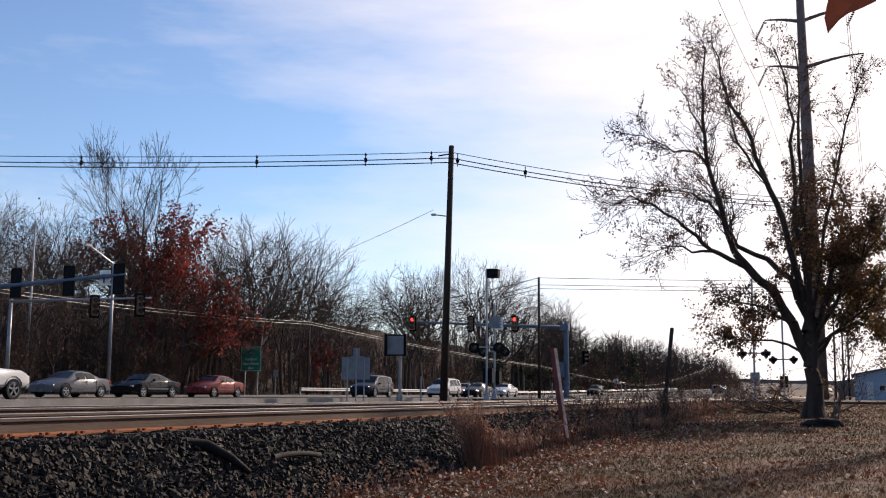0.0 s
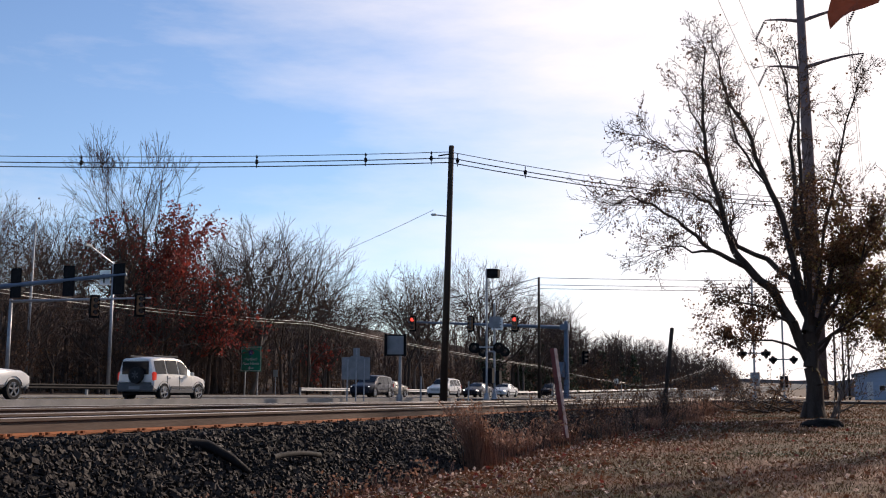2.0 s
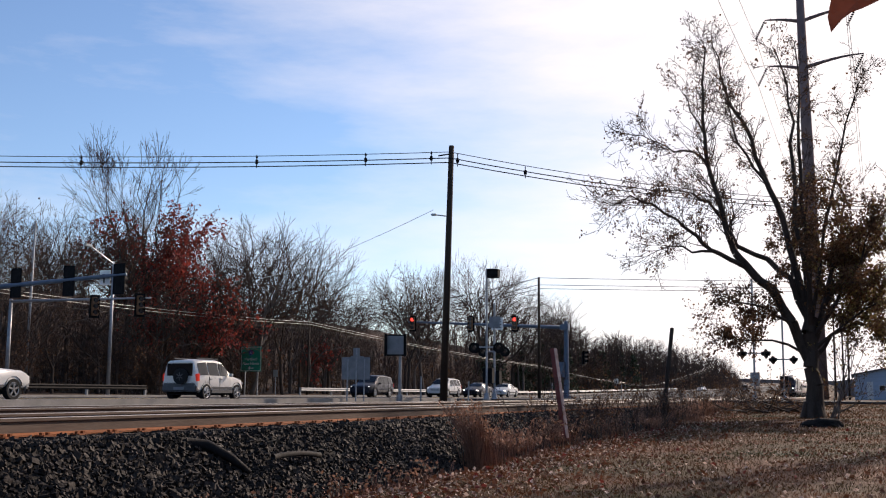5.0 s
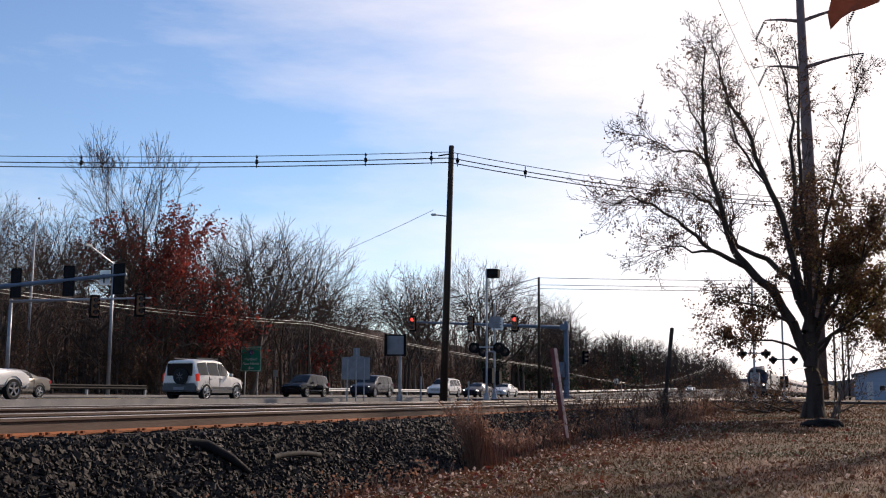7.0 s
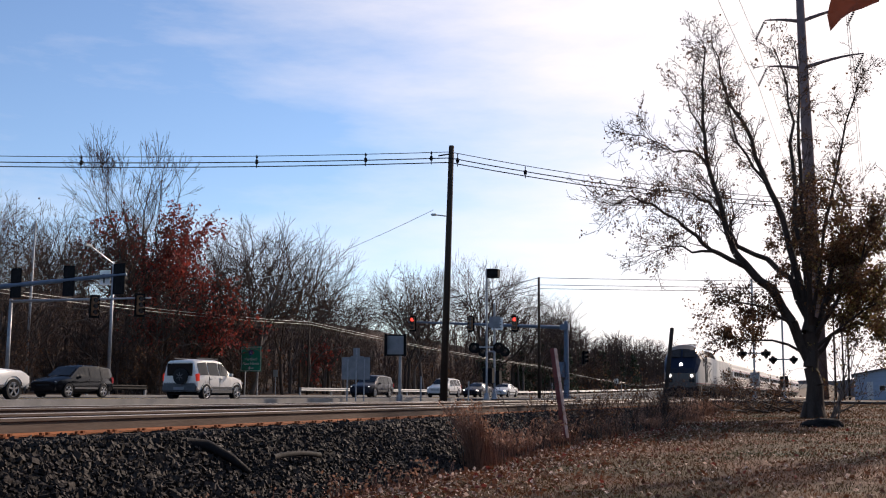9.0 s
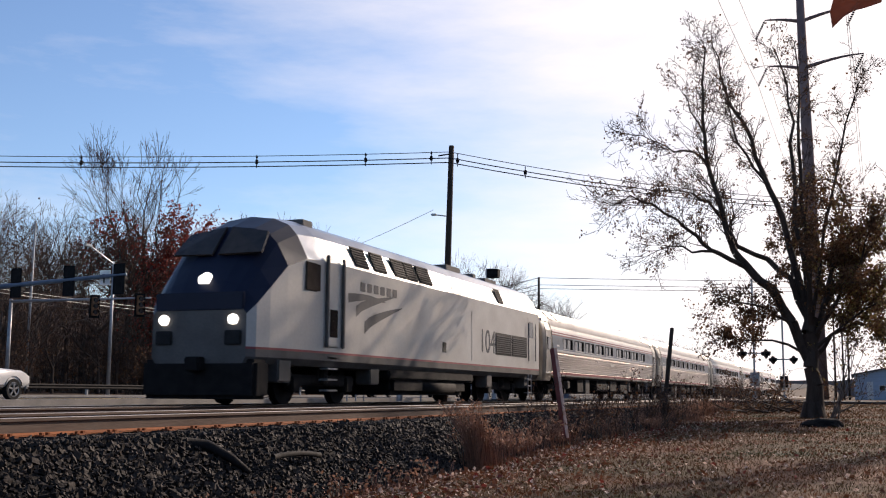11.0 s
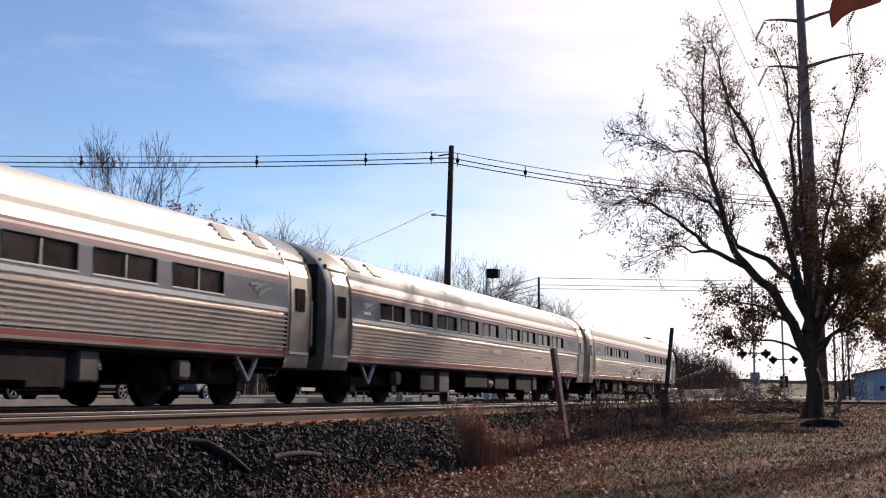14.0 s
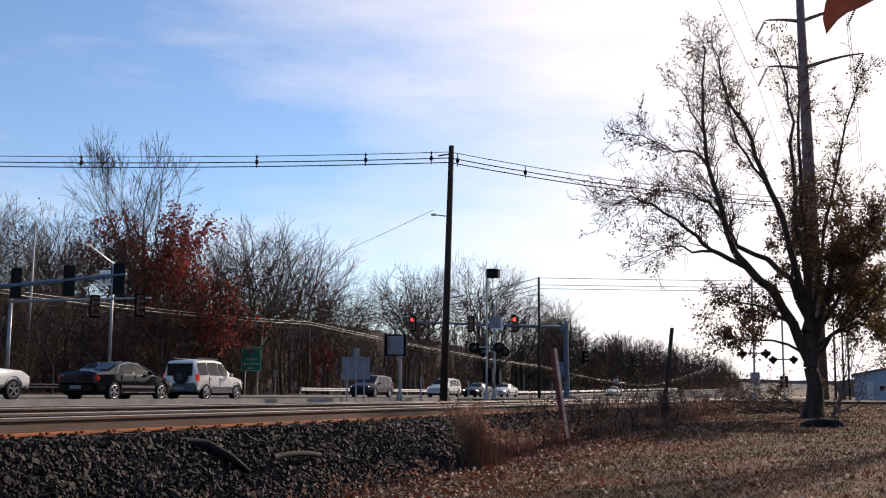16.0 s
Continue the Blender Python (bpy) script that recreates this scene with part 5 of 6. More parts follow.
def brush():
    for k in range(30):
        y = rr.uniform(20, 62)
        rng = np.random.default_rng(200 + k)
        out, tips = {}, []
        for _ in range(7):
            d = np.array([rng.normal() * 0.3, rng.normal() * 0.3, 1.0])
            grow(rng, rng.normal(size=3) * np.array([0.3, 0.3, 0]), d / np.linalg.norm(d), rng.uniform(0.8, 1.5), 0.012, 1, out, tips, 3, 0.05, 4, 0.16, ratio=0.5)
        ob = thing("scrub_bush", "bare thin brown scrub beside the railway", "shrub", pose(-5.6 + rr.gauss(0, 0.35) - 0.006 * y, y, lift(y) - 0.05), group="line-side scrub")
        tree_parts(out, tips, rng, ob, M_TWIG, M_BROWNLEAF, 60, 0.06, thin=0.004)
    rng = np.random.default_rng(411)
    out, tips = {}, []
    for k in range(5):
        grow(rng, np.array([rng.normal() * 0.25, rng.normal() * 0.25, 0]), np.array([0.28 + rng.normal() * 0.1, 0.1, 1.0]), rng.uniform(2.2, 4.2), 0.03, 1, out, tips, 3, 0.04, 5, 0.1)
    ob = thing("sapling", "thin yellowish sapling stems beside the lawn tree", "shrub", pose(-0.85, 42.0, lift(42) - 0.05))
    tree_parts(out, tips, rng, ob, M_PALEBARK, M_GOLDLEAF, 260, 0.1)
    # fallen branches round the lawn tree
    rng = np.random.default_rng(300)
    for k, (x, y) in enumerate(((-3.4, 46), (-2.6, 48), (-4.2, 50))):
        out, tips = {}, []
        for _ in range(9):
            a = rng.uniform(0, 6.28)
            grow(rng, rng.normal(size=3) * np.array([0.9, 0.9, 0]) + np.array([0, 0, 0.1]), np.array([math.cos(a), math.sin(a), 0.25]), rng.uniform(1.5, 3), 0.04, 1, out, tips, 3, 0.0, 5, 0.15)
        ob = thing("brush_pile", "heap of fallen branches beside the lawn tree", "branches", pose(x, y, lift(y)))
        tree_parts(out, tips, rng, ob, M_BARK, M_BROWNLEAF, 500, 0.1)


brush()


# ---- near leaf hanging from an unseen branch ----
def near_leaf():
    ob = thing("hanging_leaf", "withered brown leaf hanging close to the lens", "leaf", pose(0.025, 2.2, 1.03))
    v, f = [], []
    outline = [(-0.030, -0.002), (-0.034, -0.022), (-0.030, -0.050), (-0.018, -0.034), (0.0, -0.02), (0.018, -0.012), (0.040, -0.002), (0.05, 0.03), (0.02, 0.05), (-0.02, 0.04)]
    outline = [(a * 1.3 - 0.012, b * 1.25) for a, b in outline]
    v = [(0, 0.004, 0)] + [(a, 0.006 * math.sin(a * 60) + 0.01 * b / 0.05, b) for a, b in outline]
    v += [(a, b + 0.0012, c) for a, b, c in v]
    n = len(outline)
    for k in range(n):
        a, b = 1 + k, 1 + (k + 1) % n
        f += [(0, a, b), (n + 1, n + 1 + b, n + 1 + a), (a, n + 1 + a, n + 1 + b, b)]
    link("blade", v, f, M_LEAFNEAR, ob)
    part("stalk", T((0.0, 0.004, 0.04), (0.01, 0.006, 0.16), 0.0012, n=6), M_TWIG, ob)
    return ob


leaf_thing = near_leaf()


# ---- train ----
def loft(profiles, ys, close=True):
    n = len(profiles[0])
    verts = [(x, y, z) for pr, y in zip(profiles, ys) for x, z in pr]
    faces = [(j * n + i, j * n + (i + 1) % n, (j + 1) * n + (i + 1) % n, (j + 1) * n + i) for j in range(len(ys) - 1) for i in range(n if close else n - 1)]
    return verts, faces


def wheelset(parent, y, r=0.457):
    for s in (-1, 1):
        bm = bmesh.new()
        tube(bm, (s * 0.68, y, r), (s * 0.82, y, r), r, r * 0.985, 28)
        tube(bm, (s * 0.66, y, r), (s * 0.69, y, r), r + 0.025, n=28)
        tube(bm, (s * 0.82, y, r), (s * 0.93, y, r), 0.13, n=12)
        part("wheel", bm, M_DARK, parent)


def bogie(parent, yc, half=1.3):
    bm = bmesh.new()
    for s in (-1, 1):
        box(bm, s * 1.0 - 0.1, s * 1.0 + 0.1, yc - half - 0.35, yc + half + 0.35, 0.42, 0.68, 0.03)
        for e in (-1, 1):
            box(bm, s * 1.02 - 0.14, s * 1.02 + 0.14, yc + e * half - 0.18, yc + e * half + 0.18, 0.28, 0.64, 0.03)
        tube(bm, (s * 1.02, yc, 0.5), (s * 1.02, yc, 1.0), 0.2, n=12)
    box(bm, -1.1, 1.1, yc - 0.3, yc + 0.3, 0.6, 0.9, 0.03)
    part("bogie_frame", bm, M_DARK, parent)
    wheelset(parent, yc - half); wheelset(parent, yc + half)


def side_x(z):
    return float(np.interp(z, [0.8, 1.05, 1.9, 2.1, 2.65, 2.9], [1.53, 1.555, 1.6, 1.6, 1.575, 1.545]))


def coach_profile(ribbed=True):
    """Right half from sill to crown as (x, z, material)."""
    P = [(1.50, 0.98, 4), (1.545, 1.02, 4), (1.548, 1.07, 2), (1.55, 1.165, 0)]
    z = 1.2
    while z < 1.93:
        if ribbed:
            P += [(side_x(z) - 0.045, z, 0), (side_x(z) + 0.004, z + 0.01, 0), (side_x(z) + 0.004, z + 0.05, 0), (side_x(z) - 0.045, z + 0.058, 0)]
        z += 0.0925
    P += [(1.585, 1.965, 3), (1.6, 1.985, 3), (1.602, 2.07, 1), (1.598, 2.14, 1), (1.585, 2.56, 1), (1.578, 2.64, 2), (1.574, 2.69, 3), (1.570, 2.735, 2), (1.566, 2.785, 0)]
    for k in range(15):
        a = radians(8 + 82 * k / 14)
        x, zz = 1.56 * math.cos(a) ** 0.95, 2.72 + 1.14 * math.sin(a)
        P += [(x, zz, 5)]
        if ribbed and 0 < k < 14:
            a2 = a + radians(1.1)
            P += [(1.525 * math.cos(a2) ** 0.95, 2.69 + 1.14 * math.sin(a2), 5), (1.525 * math.cos(a2 + 0.012) ** 0.95, 2.69 + 1.14 * math.sin(a2 + 0.012), 5)]
    P[-1] = (0.0, 3.86, 5)
    return P


def coach(label, windows):
    ob = thing("passenger_coach", label, "railway coach", pose(FAR_C, 500, 0), group="train")
    P = coach_profile()
    E0, E1 = 11.45, 12.62
    MATS = [M_STEEL, M_BAND, M_STRED, M_STWHITE, M_DOORSTEEL, M_ROOFG]
    cuts = sorted({-E0, E0} | {w for a in windows for w in a})
    for s in (1, -1):
        verts, faces, idx = [], [], []
        n = len(P)
        for y in cuts:
            verts += [(s * x, y, z) for x, z, _ in P]
        for j in range(len(cuts) - 1):
            mid = (cuts[j] + cuts[j + 1]) / 2
            inwin = any(a < mid < b for a, b in windows)
            for i in range(n - 1):
                if inwin and abs(P[i][1] - 2.14) < 0.01:
                    continue
                a, b = j * n + i, j * n + i + 1
                faces.append((a, b, b + n, a + n) if s < 0 else (a, a + n, b + n, b))
                idx.append(P[i][2])
        link("body_side", verts, faces, None, ob, mats=MATS, index=idx)
        for a, b in windows:
            w = part("window", B(-0.01, 0.01, a + 0.0, b - 0.0, 2.14, 2.56), M_TINT, ob)
            w.matrix_basis = pose(s * 1.55, 0, 0, 0, -s * 0.2)
            bm = bmesh.new()
            for c in ((a - 0.02, a + 0.02, 2.12, 2.58), (b - 0.02, b + 0.02, 2.12, 2.58), (a - 0.02, b + 0.02, 2.555, 2.58)):
                box(bm, 0.0, 0.062, c[0], c[1], c[2], c[3], 0.012)
            f = part("window_frame", bm, M_GASKET, w)
            f.matrix_basis = pose(0, 0, 0)
            bm = bmesh.new(); box(bm, 0.0, 0.07, a - 0.05, b + 0.05, 2.105, 2.145, 0.01)
            part("window_sill", bm, M_STWHITE, w)
            part("mullion", B(0.0, 0.045, (a + b) / 2 - 0.018, (a + b) / 2 + 0.018, 2.14, 2.56), M_DOORSTEEL, w)
            if s < 0:
                for c in w.children:
                    c.matrix_basis = pose(0, (0), 0) @ Matrix.Diagonal((-1, 1, 1, 1))
    # smooth ends with doors, their recess only coloured dark
    Q = [(1.50, 0.80), (1.54, 0.95), (1.565, 1.2), (1.6, 1.95), (1.598, 2.14), (1.575, 2.64), (1.56, 2.8)] + [(1.56 * math.cos(radians(8 + 82 * k / 8)) ** 0.95, 2.72 + 1.14 * math.sin(radians(8 + 82 * k / 8))) for k in range(1, 9)]
    Q[-1] = (0.0, 3.86)
    for e in (-1, 1):
        full = Q + [(-x, z) for x, z in reversed(Q[:-1])]
        ys = [E0 * e, E1 * e - 0.12 * e, E1 * e]
        prof = [full, full, [(x * 0.965, z - (0.05 if z > 3 else 0)) for x, z in full]]
        v, f = loft(prof, ys)
        k = len(full)
        f.append(tuple(range(2 * k, 3 * k)))
        es = link("end_section", v, f, M_DOORSTEEL, ob, smooth=True)
        es.data.set_sharp_from_angle(angle=radians(40))
        for s in (-1, 1):
            y0, y1 = sorted((e * (E0 + 0.12), e * (E0 + 0.92)))
            pts = [(z, side_x(z) if z < 2.9 else 1.54 - (z - 2.9) * 0.45) for z in (1.16, 1.6, 2.0, 2.4, 2.8, 3.1)]
            v = [(s * (x + o), y, z) for y in (y0, y1) for o in (0.02, -0.05) for z, x in pts]
            m = len(pts)
            f = []
            for j in range(m - 1):
                f += [(j, j + 1, 2 * m + j + 1, 2 * m + j), (j, j + 1, m + j + 1, m + j), (2 * m + j, 2 * m + j + 1, 3 * m + j + 1, 3 * m + j)]
            d = link("door", v, f, M_DOORSTEEL, ob, "brushed steel vestibule door")
            # flat black strips: the seal, and the dark of the recess beside the door
            bm = bmesh.new()
            for c in ((y0 - 0.04, y0), (y1, y1 + 0.13)):
                for (za, xa), (zb, xb) in zip(pts, pts[1:]):
                    q = [bm.verts.new((s * (xx + 0.034), yy, zz)) for xx, yy, zz in ((xa, c[0], za), (xa, c[1], za), (xb, c[1], zb), (xb, c[0], zb))]
                    bm.faces.new(q)
            q = [bm.verts.new((s * xx, yy, zz)) for xx, yy, zz in ((1.475, y0 - 0.09, 3.1), (1.475, y1 + 0.09, 3.1), (1.445, y1 + 0.09, 3.17), (1.445, y0 - 0.09, 3.17))]
            bm.faces.new(q)
            part("door_seal", bm, M_GASKET, d)
            part("grab_rail", T((s * 1.655, y1 + 0.08, 1.3), (s * 1.655, y1 + 0.08, 2.3), 0.016, n=6), M_GALV, d)
            part("door_window", B(s * 1.61 - 0.012, s * 1.61 + 0.03, (y0 + y1) / 2 - 0.2, (y0 + y1) / 2 + 0.2, 2.02, 2.52, 0.008), M_TINT, d)
            part("step_plate", B(s * 1.55 - 0.02, s * 1.55 + 0.05, y0, y1, 1.09, 1.14), M_STWHITE, ob)
        part("gangway", B(-0.85, 0.85, min(e * E1, e * 13.0), max(e * E1, e * 13.0), 1.0, 3.5, 0.05), M_DARK, ob)
        part("buffer_shroud", B(-1.45, 1.45, min(e * (E1 - 0.3), e * (E1 + 0.05)), max(e * (E1 - 0.3), e * (E1 + 0.05)), 0.95, 3.4, 0.15), M_GASKET, ob)
        part("coupler", B(-0.15, 0.15, min(e * 12.4, e * 13.0), max(e * 12.4, e * 13.0), 0.7, 1.0, 0.02), M_DARK, ob)
        bogie(ob, e * 9.07)
        for s in (-1, 1):
            bm = bmesh.new()
            yc = e * 10.1
            for a, b in (((yc - 0.42, 1.0), (yc + 0.42, 1.0)), ((yc - 0.42, 1.0), (yc + 0.05, 0.5)), ((yc + 0.42, 1.0), (yc + 0.05, 0.5))):
                tube(bm, (s * 1.42, *a), (s * 1.42, *b), 0.05, n=6)
            part("stirrup_bracket", bm, M_GALV, ob, "pale steel triangular bracket")
            part("journal_box", B(s * 1.2, s * 1.4, e * 8.0 - 0.2, e * 8.0 + 0.2, 0.5, 0.85, 0.04) if s > 0 else B(-1.4, -1.2, e * 8.0 - 0.2, e * 8.0 + 0.2, 0.5, 0.85, 0.04), M_LOCOGREY, ob)
        for yy in (11.6, 10.3):
            for xx in (1.02,):
                part("roof_hatch", B(-0.22, 0.22, -0.26, 0.26, -0.03, 0.035, 0.012), M_DOORSTEEL, ob).matrix_basis = pose(1.20, e * (yy - 0.9), 3.43, 0, 47)
    part("underframe", B(-1.42, 1.42, -11.0, 11.0, 0.92, 1.04), M_DARK, ob)
    for y0, L, z0, m in ((-6.4, 1.1, 0.35, M_DARK), (-4.9, 0.85, 0.3, M_LOCOGREY), (-2.6, 2.2, 0.45, M_DARK), (0.4, 1.6, 0.42, M_DARK), (2.9, 1.4, 0.4, M_DARK), (5.1, 0.5, 0.42, M_LOCOGREY), (3.9, 0.9, 0.3, M_DARK)):
        part("equipment_box", B(-1.38, 1.38, y0, y0 + L, z0, 0.93, 0.03), m, ob)
    part("air_tank", T((1.15, -0.4, 0.62), (1.15, 1.3 - 0.9, 0.62), 0.2, n=16), M_LOCOGREY, ob, smooth=True)
    for e in (-1, 1):
        for s in (1, -1):
            for k in range(3):
                v = []
                for j in range(6):
                    f = j / 5
                    y = e * 10.35 + (-0.45 + 0.16 * k + 0.62 * f) * s
                    zc = 2.44 - 0.10 * k + (0.16 * f ** 0.6 if k else 0.03 * math.sin(f * 2.6)) + 0.03 * k * f
                    hw = 0.035 * (1 - f) ** 0.8 + 0.003
                    v += [(s * 1.606, y, zc + hw), (s * 1.606, y, zc - hw)]
                link("emblem_band", v, [(2 * j, 2 * j + 1, 2 * j + 3, 2 * j + 2) for j in range(5)], M_SIGNBACK, ob)
    part("number_bar", B(1.596, 1.612, -0.45, 0.45, 1.62, 1.74), M_STWHITE, ob)
    part("car_number_bar", B(1.59, 1.606, -10.7, -10.3, 2.2, 2.27), M_STWHITE, ob)
    return ob


W_COACH = [(-9.65, -8.08), (-7.63, -6.02), (-5.61, -3.99), (-3.56, -1.96), (-1.47, 0.15), (1.07, 2.66), (3.05, 4.68), (5.08, 6.75), (7.25, 8.9)]
W_CAFE = [(-9.0, -7.47), (-6.99, -5.44), (-4.99, -3.4), (1.7, 3.22), (3.66, 5.26), (5.69, 7.35), (7.75, 9.44)]
W_E = W_CAFE
coaches = []
c0 = coach("fluted stainless steel passenger coach with blue-grey window band", W_COACH)
coaches.append(c0)
for k in range(3):
    coaches.append(copy_thing(c0, pose(FAR_C, 500 + 26 * (k + 1), 0)))
coaches.append(coach("last stainless steel coach with a blank mid-side panel", W_E))
part("roof_vent", B(-0.3, 0.3, 10.2, 11.0, 3.85, 4.0, 0.03), M_DARK, coaches[-1])


def locomotive():
    ob = thing("locomotive", "pale grey diesel locomotive with slate-blue roof and nose", "locomotive", pose(FAR_C, 480, 0), group="train")
    base = [(1.40, 0.86), (1.52, 1.0), (1.52, 1.16), (1.52, 1.21), (1.52, 3.3), (1.22, 3.88), (1.0, 4.12), (0.6, 4.29), (0.0, 4.36)]

    def station(w, top, low=0.86):
        return [(x * w, low + (z - 0.86) * (top - low) / 3.5 if z > 1.3 else z) for x, z in base]
    st = [(10.45, 1, 4.36), (10.3, 1, 4.36), (-6.2, 1, 4.36), (-7.7, 1, 4.36), (-8.5, 0.985, 4.3), (-9.3, 0.95, 3.95), (-9.9, 0.9, 3.2), (-10.3, 0.84, 2.65), (-10.5, 0.76, 2.35)]
    full = []
    for y, w, top in st:
        h = station(w, top)
        full.append(h + [(-x, z) for x, z in reversed(h[:-1])])
    n = len(full[0])
    verts, faces = loft(full, [s[0] for s in st])
    idx = []
    for j in range(len(st) - 1):
        for i in range(n):
            seg = i if i < 8 else 15 - i
            y = st[j][0]
            if i == n - 1:
                m = 3
            elif seg == 2:
                m = 2
            elif seg < 2:
                m = 3
            elif seg == 3:
                m = 0
            elif seg == 4:
                m = 0 if y > -6.3 else 1
            else:
                m = 1
            if y < -7.8 and seg >= 4:
                m = 4
            idx.append(m)
    faces += [tuple(range(n)), tuple(range(len(verts) - n, len(verts)))]
    # front cap takes the darker skirt grey: nose shade put into its colour
    idx += [0, 3]
    body = link("body", verts, faces, None, ob, mats=[M_LOCO, M_LOCOBLUE, M_STRED, M_LOCOGREY, M_LOCODARK], index=idx)
    # navy upper nose and windscreens
    part("nose_panel", B(-1.08, 1.08, -10.53, -10.42, 1.98, 2.36, 0.02), M_LOCODARK, ob)
    for s in (-1, 1):
        v = [(s * 0.08, -9.36, 3.93), (s * 1.0, -9.40, 3.78), (s * 1.12, -9.88, 3.26), (s * 0.08, -9.94, 3.24)]
        link("windscreen", [(x, y - 0.03, z + 0.01) for x, y, z in v] + [(x, y + 0.02, z - 0.02) for x, y, z in v], [(0, 1, 2, 3), (4, 7, 6, 5), (0, 4, 5, 1), (1, 5, 6, 2), (2, 6, 7, 3), (3, 7, 4, 0)], M_TINT, ob)
        part("headlamp", T((s * 0.85, -10.56, 1.78), (s * 0.85, -10.4, 1.78), 0.11, n=16), M_HEADLAMP, ob)
        part("ditch_lamp_case", B(s * 0.85 - 0.2, s * 0.85 + 0.2, -10.55, -10.4, 1.25, 1.55, 0.02), M_GASKET, ob)
    part("headlamp", T((0, -10.38, 2.62), (0, -10.2, 2.7), 0.13, n=16), M_HEADLAMP, ob)
    part("pilot", B(-1.4, 1.4, -10.5, -9.9, 0.12, 0.95, 0.08), M_DARK, ob)
    part("coupler", B(-0.18, 0.18, -10.75, -10.4, 0.7, 1.0, 0.03), M_DARK, ob)
    slope = math.degrees(math.atan2(0.28, 0.68))
    for s in (1, -1):
        for y0, y1 in ((-5.98, -5.2), (-4.85, -4.05), (-3.5, -2.72), (-2.66, -1.9), (-1.75, -0.75), (5.45, 6.05)):
            g = part("roof_grille", B(-0.015, 0.02, y0, y1, -0.28, 0.28, 0.01), M_GASKET, ob)
            g.matrix_basis = pose(s * 1.385, 0, 3.63, 0, -s * slope)
            for k in range(7):
                part("slat", B(0.012, 0.04, y0 + 0.03, y1 - 0.03, -0.25 + 0.075 * k, -0.215 + 0.075 * k), M_DARK, g)
        for y0, y1 in ((5.05, 6.88), (6.96, 8.78)):
            g = part("side_grille", B(s * 1.52 - 0.012, s * 1.52 + 0.012, y0, y1, 1.59, 2.34, 0.006), M_GASKET, ob)
            for k in range(9):
                part("slat", B(min(s * 1.525, s * 1.55), max(s * 1.525, s * 1.55), y0 + 0.04, y1 - 0.04, 1.66 + 0.07 * k, 1.69 + 0.07 * k), M_LETTER, g)
        d = part("side_door", B(s * 1.52 - 0.01, s * 1.52 + 0.012, 8.95, 9.7, 1.4, 3.1, 0.01), M_LOCO, ob)
        part("door_window", B(s * 1.52 - 0.012, s * 1.52 + 0.02, 9.08, 9.55, 2.35, 2.95, 0.01), M_TINT, d)
        part("panel_door", B(s * 1.52 - 0.01, s * 1.52 + 0.008, 2.6, 3.35, 1.3, 2.9, 0.006), M_LOCO, ob)
        part("fuel_cap", B(s * 1.52 - 0.01, s * 1.52 + 0.012, 0.0, 0.3, 1.48, 1.78, 0.006), M_GASKET, ob)
        for y in (9.0, 9.42):
            part("ladder_rail", T((s * 1.5, y, 0.25), (s * 1.5, y, 1.4), 0.022, n=6), M_GALV, ob)
        for y in (8.86, 9.78):
            part("handrail", T((s * 1.58, y, 1.5), (s * 1.58, y, 2.9), 0.018, n=6), M_LETTER, ob)
        for y in (-9.3, -4.6, 4.7, 9.0):
            part("sand_box", B(min(s * 1.0, s * 1.42), max(s * 1.0, s * 1.42), y - 0.28, y + 0.28, 0.48, 0.98, 0.03), M_LOCOGREY, ob)
        # cab side: recessed door, rails, window
        c = part("cab_door", B(s * 1.52 - 0.01, s * 1.52 + 0.008, -7.5, -6.9, 1.35, 3.2, 0.006), M_LOCO, ob)
        part("door_window", B(s * 1.52 - 0.012, s * 1.52 + 0.018, -7.42, -7.0, 1.55, 2.2, 0.008), M_TINT, c)
        for y in (-7.62, -6.78):
            part("handrail", B(min(s * 1.53, s * 1.6), max(s * 1.53, s * 1.6), y - 0.05, y + 0.05, 1.3, 3.45, 0.02), M_LOCOGREY, ob)
        part("cab_window", B(s * 1.5 - 0.02, s * 1.5 + 0.03, -8.6, -7.9, 2.55, 3.2, 0.02), M_TINT, ob)
        for k in range(5):
            part("step", B(min(s * 1.3, s * 1.52), max(s * 1.3, s * 1.52), -7.45, -6.95, 0.3 + 0.25 * k, 0.34 + 0.25 * k), M_GALV, ob)
            part("step", B(min(s * 1.35, s * 1.5), max(s * 1.35, s * 1.5), 8.95, 9.4, 0.3 + 0.25 * k, 0.34 + 0.25 * k), M_GALV, ob)
        # swoosh emblem in three bands and a bar for the name
        for k, (y0, y1, z0, w) in enumerate(((-6.45, -4.2, 2.55, 0.22), (-6.0, -3.65, 2.25, 0.26), (-5.5, -3.1, 1.88, 0.3))):
            v = []
            m = 8
            for j in range(m + 1):
                f = j / m
                y = y0 + (y1 - y0) * f
                zc = z0 + (0.42 * f ** 0.6 if k else 0.10 * math.sin(f * 2.6)) + 0.12 * k * f
                hw = w * (1 - f) ** 0.8 * 0.5 + 0.005
                v += [(s * 1.526, y, zc + hw), (s * 1.526, y, zc - hw)]
            link("emblem_band", v, [(2 * j, 2 * j + 1, 2 * j + 3, 2 * j + 2) for j in range(m)], M_LETTER, ob)
        for k in range(6):
            part("name_bar", B(min(s * 1.521, s * 1.527), max(s * 1.521, s * 1.527), -5.75 + 0.40 * k, -5.48 + 0.40 * k, 2.78, 3.0), M_LETTER, ob)
        words("104", 1.10, pose(s * 1.524, 4.22, 1.95, 90, 0, 90 * s), M_LETTER, ob, "number")
    part("fuel_tank", B(-1.4, 1.4, -3.4, 2.4, 0.22, 0.9, 0.12), M_DARK, ob)
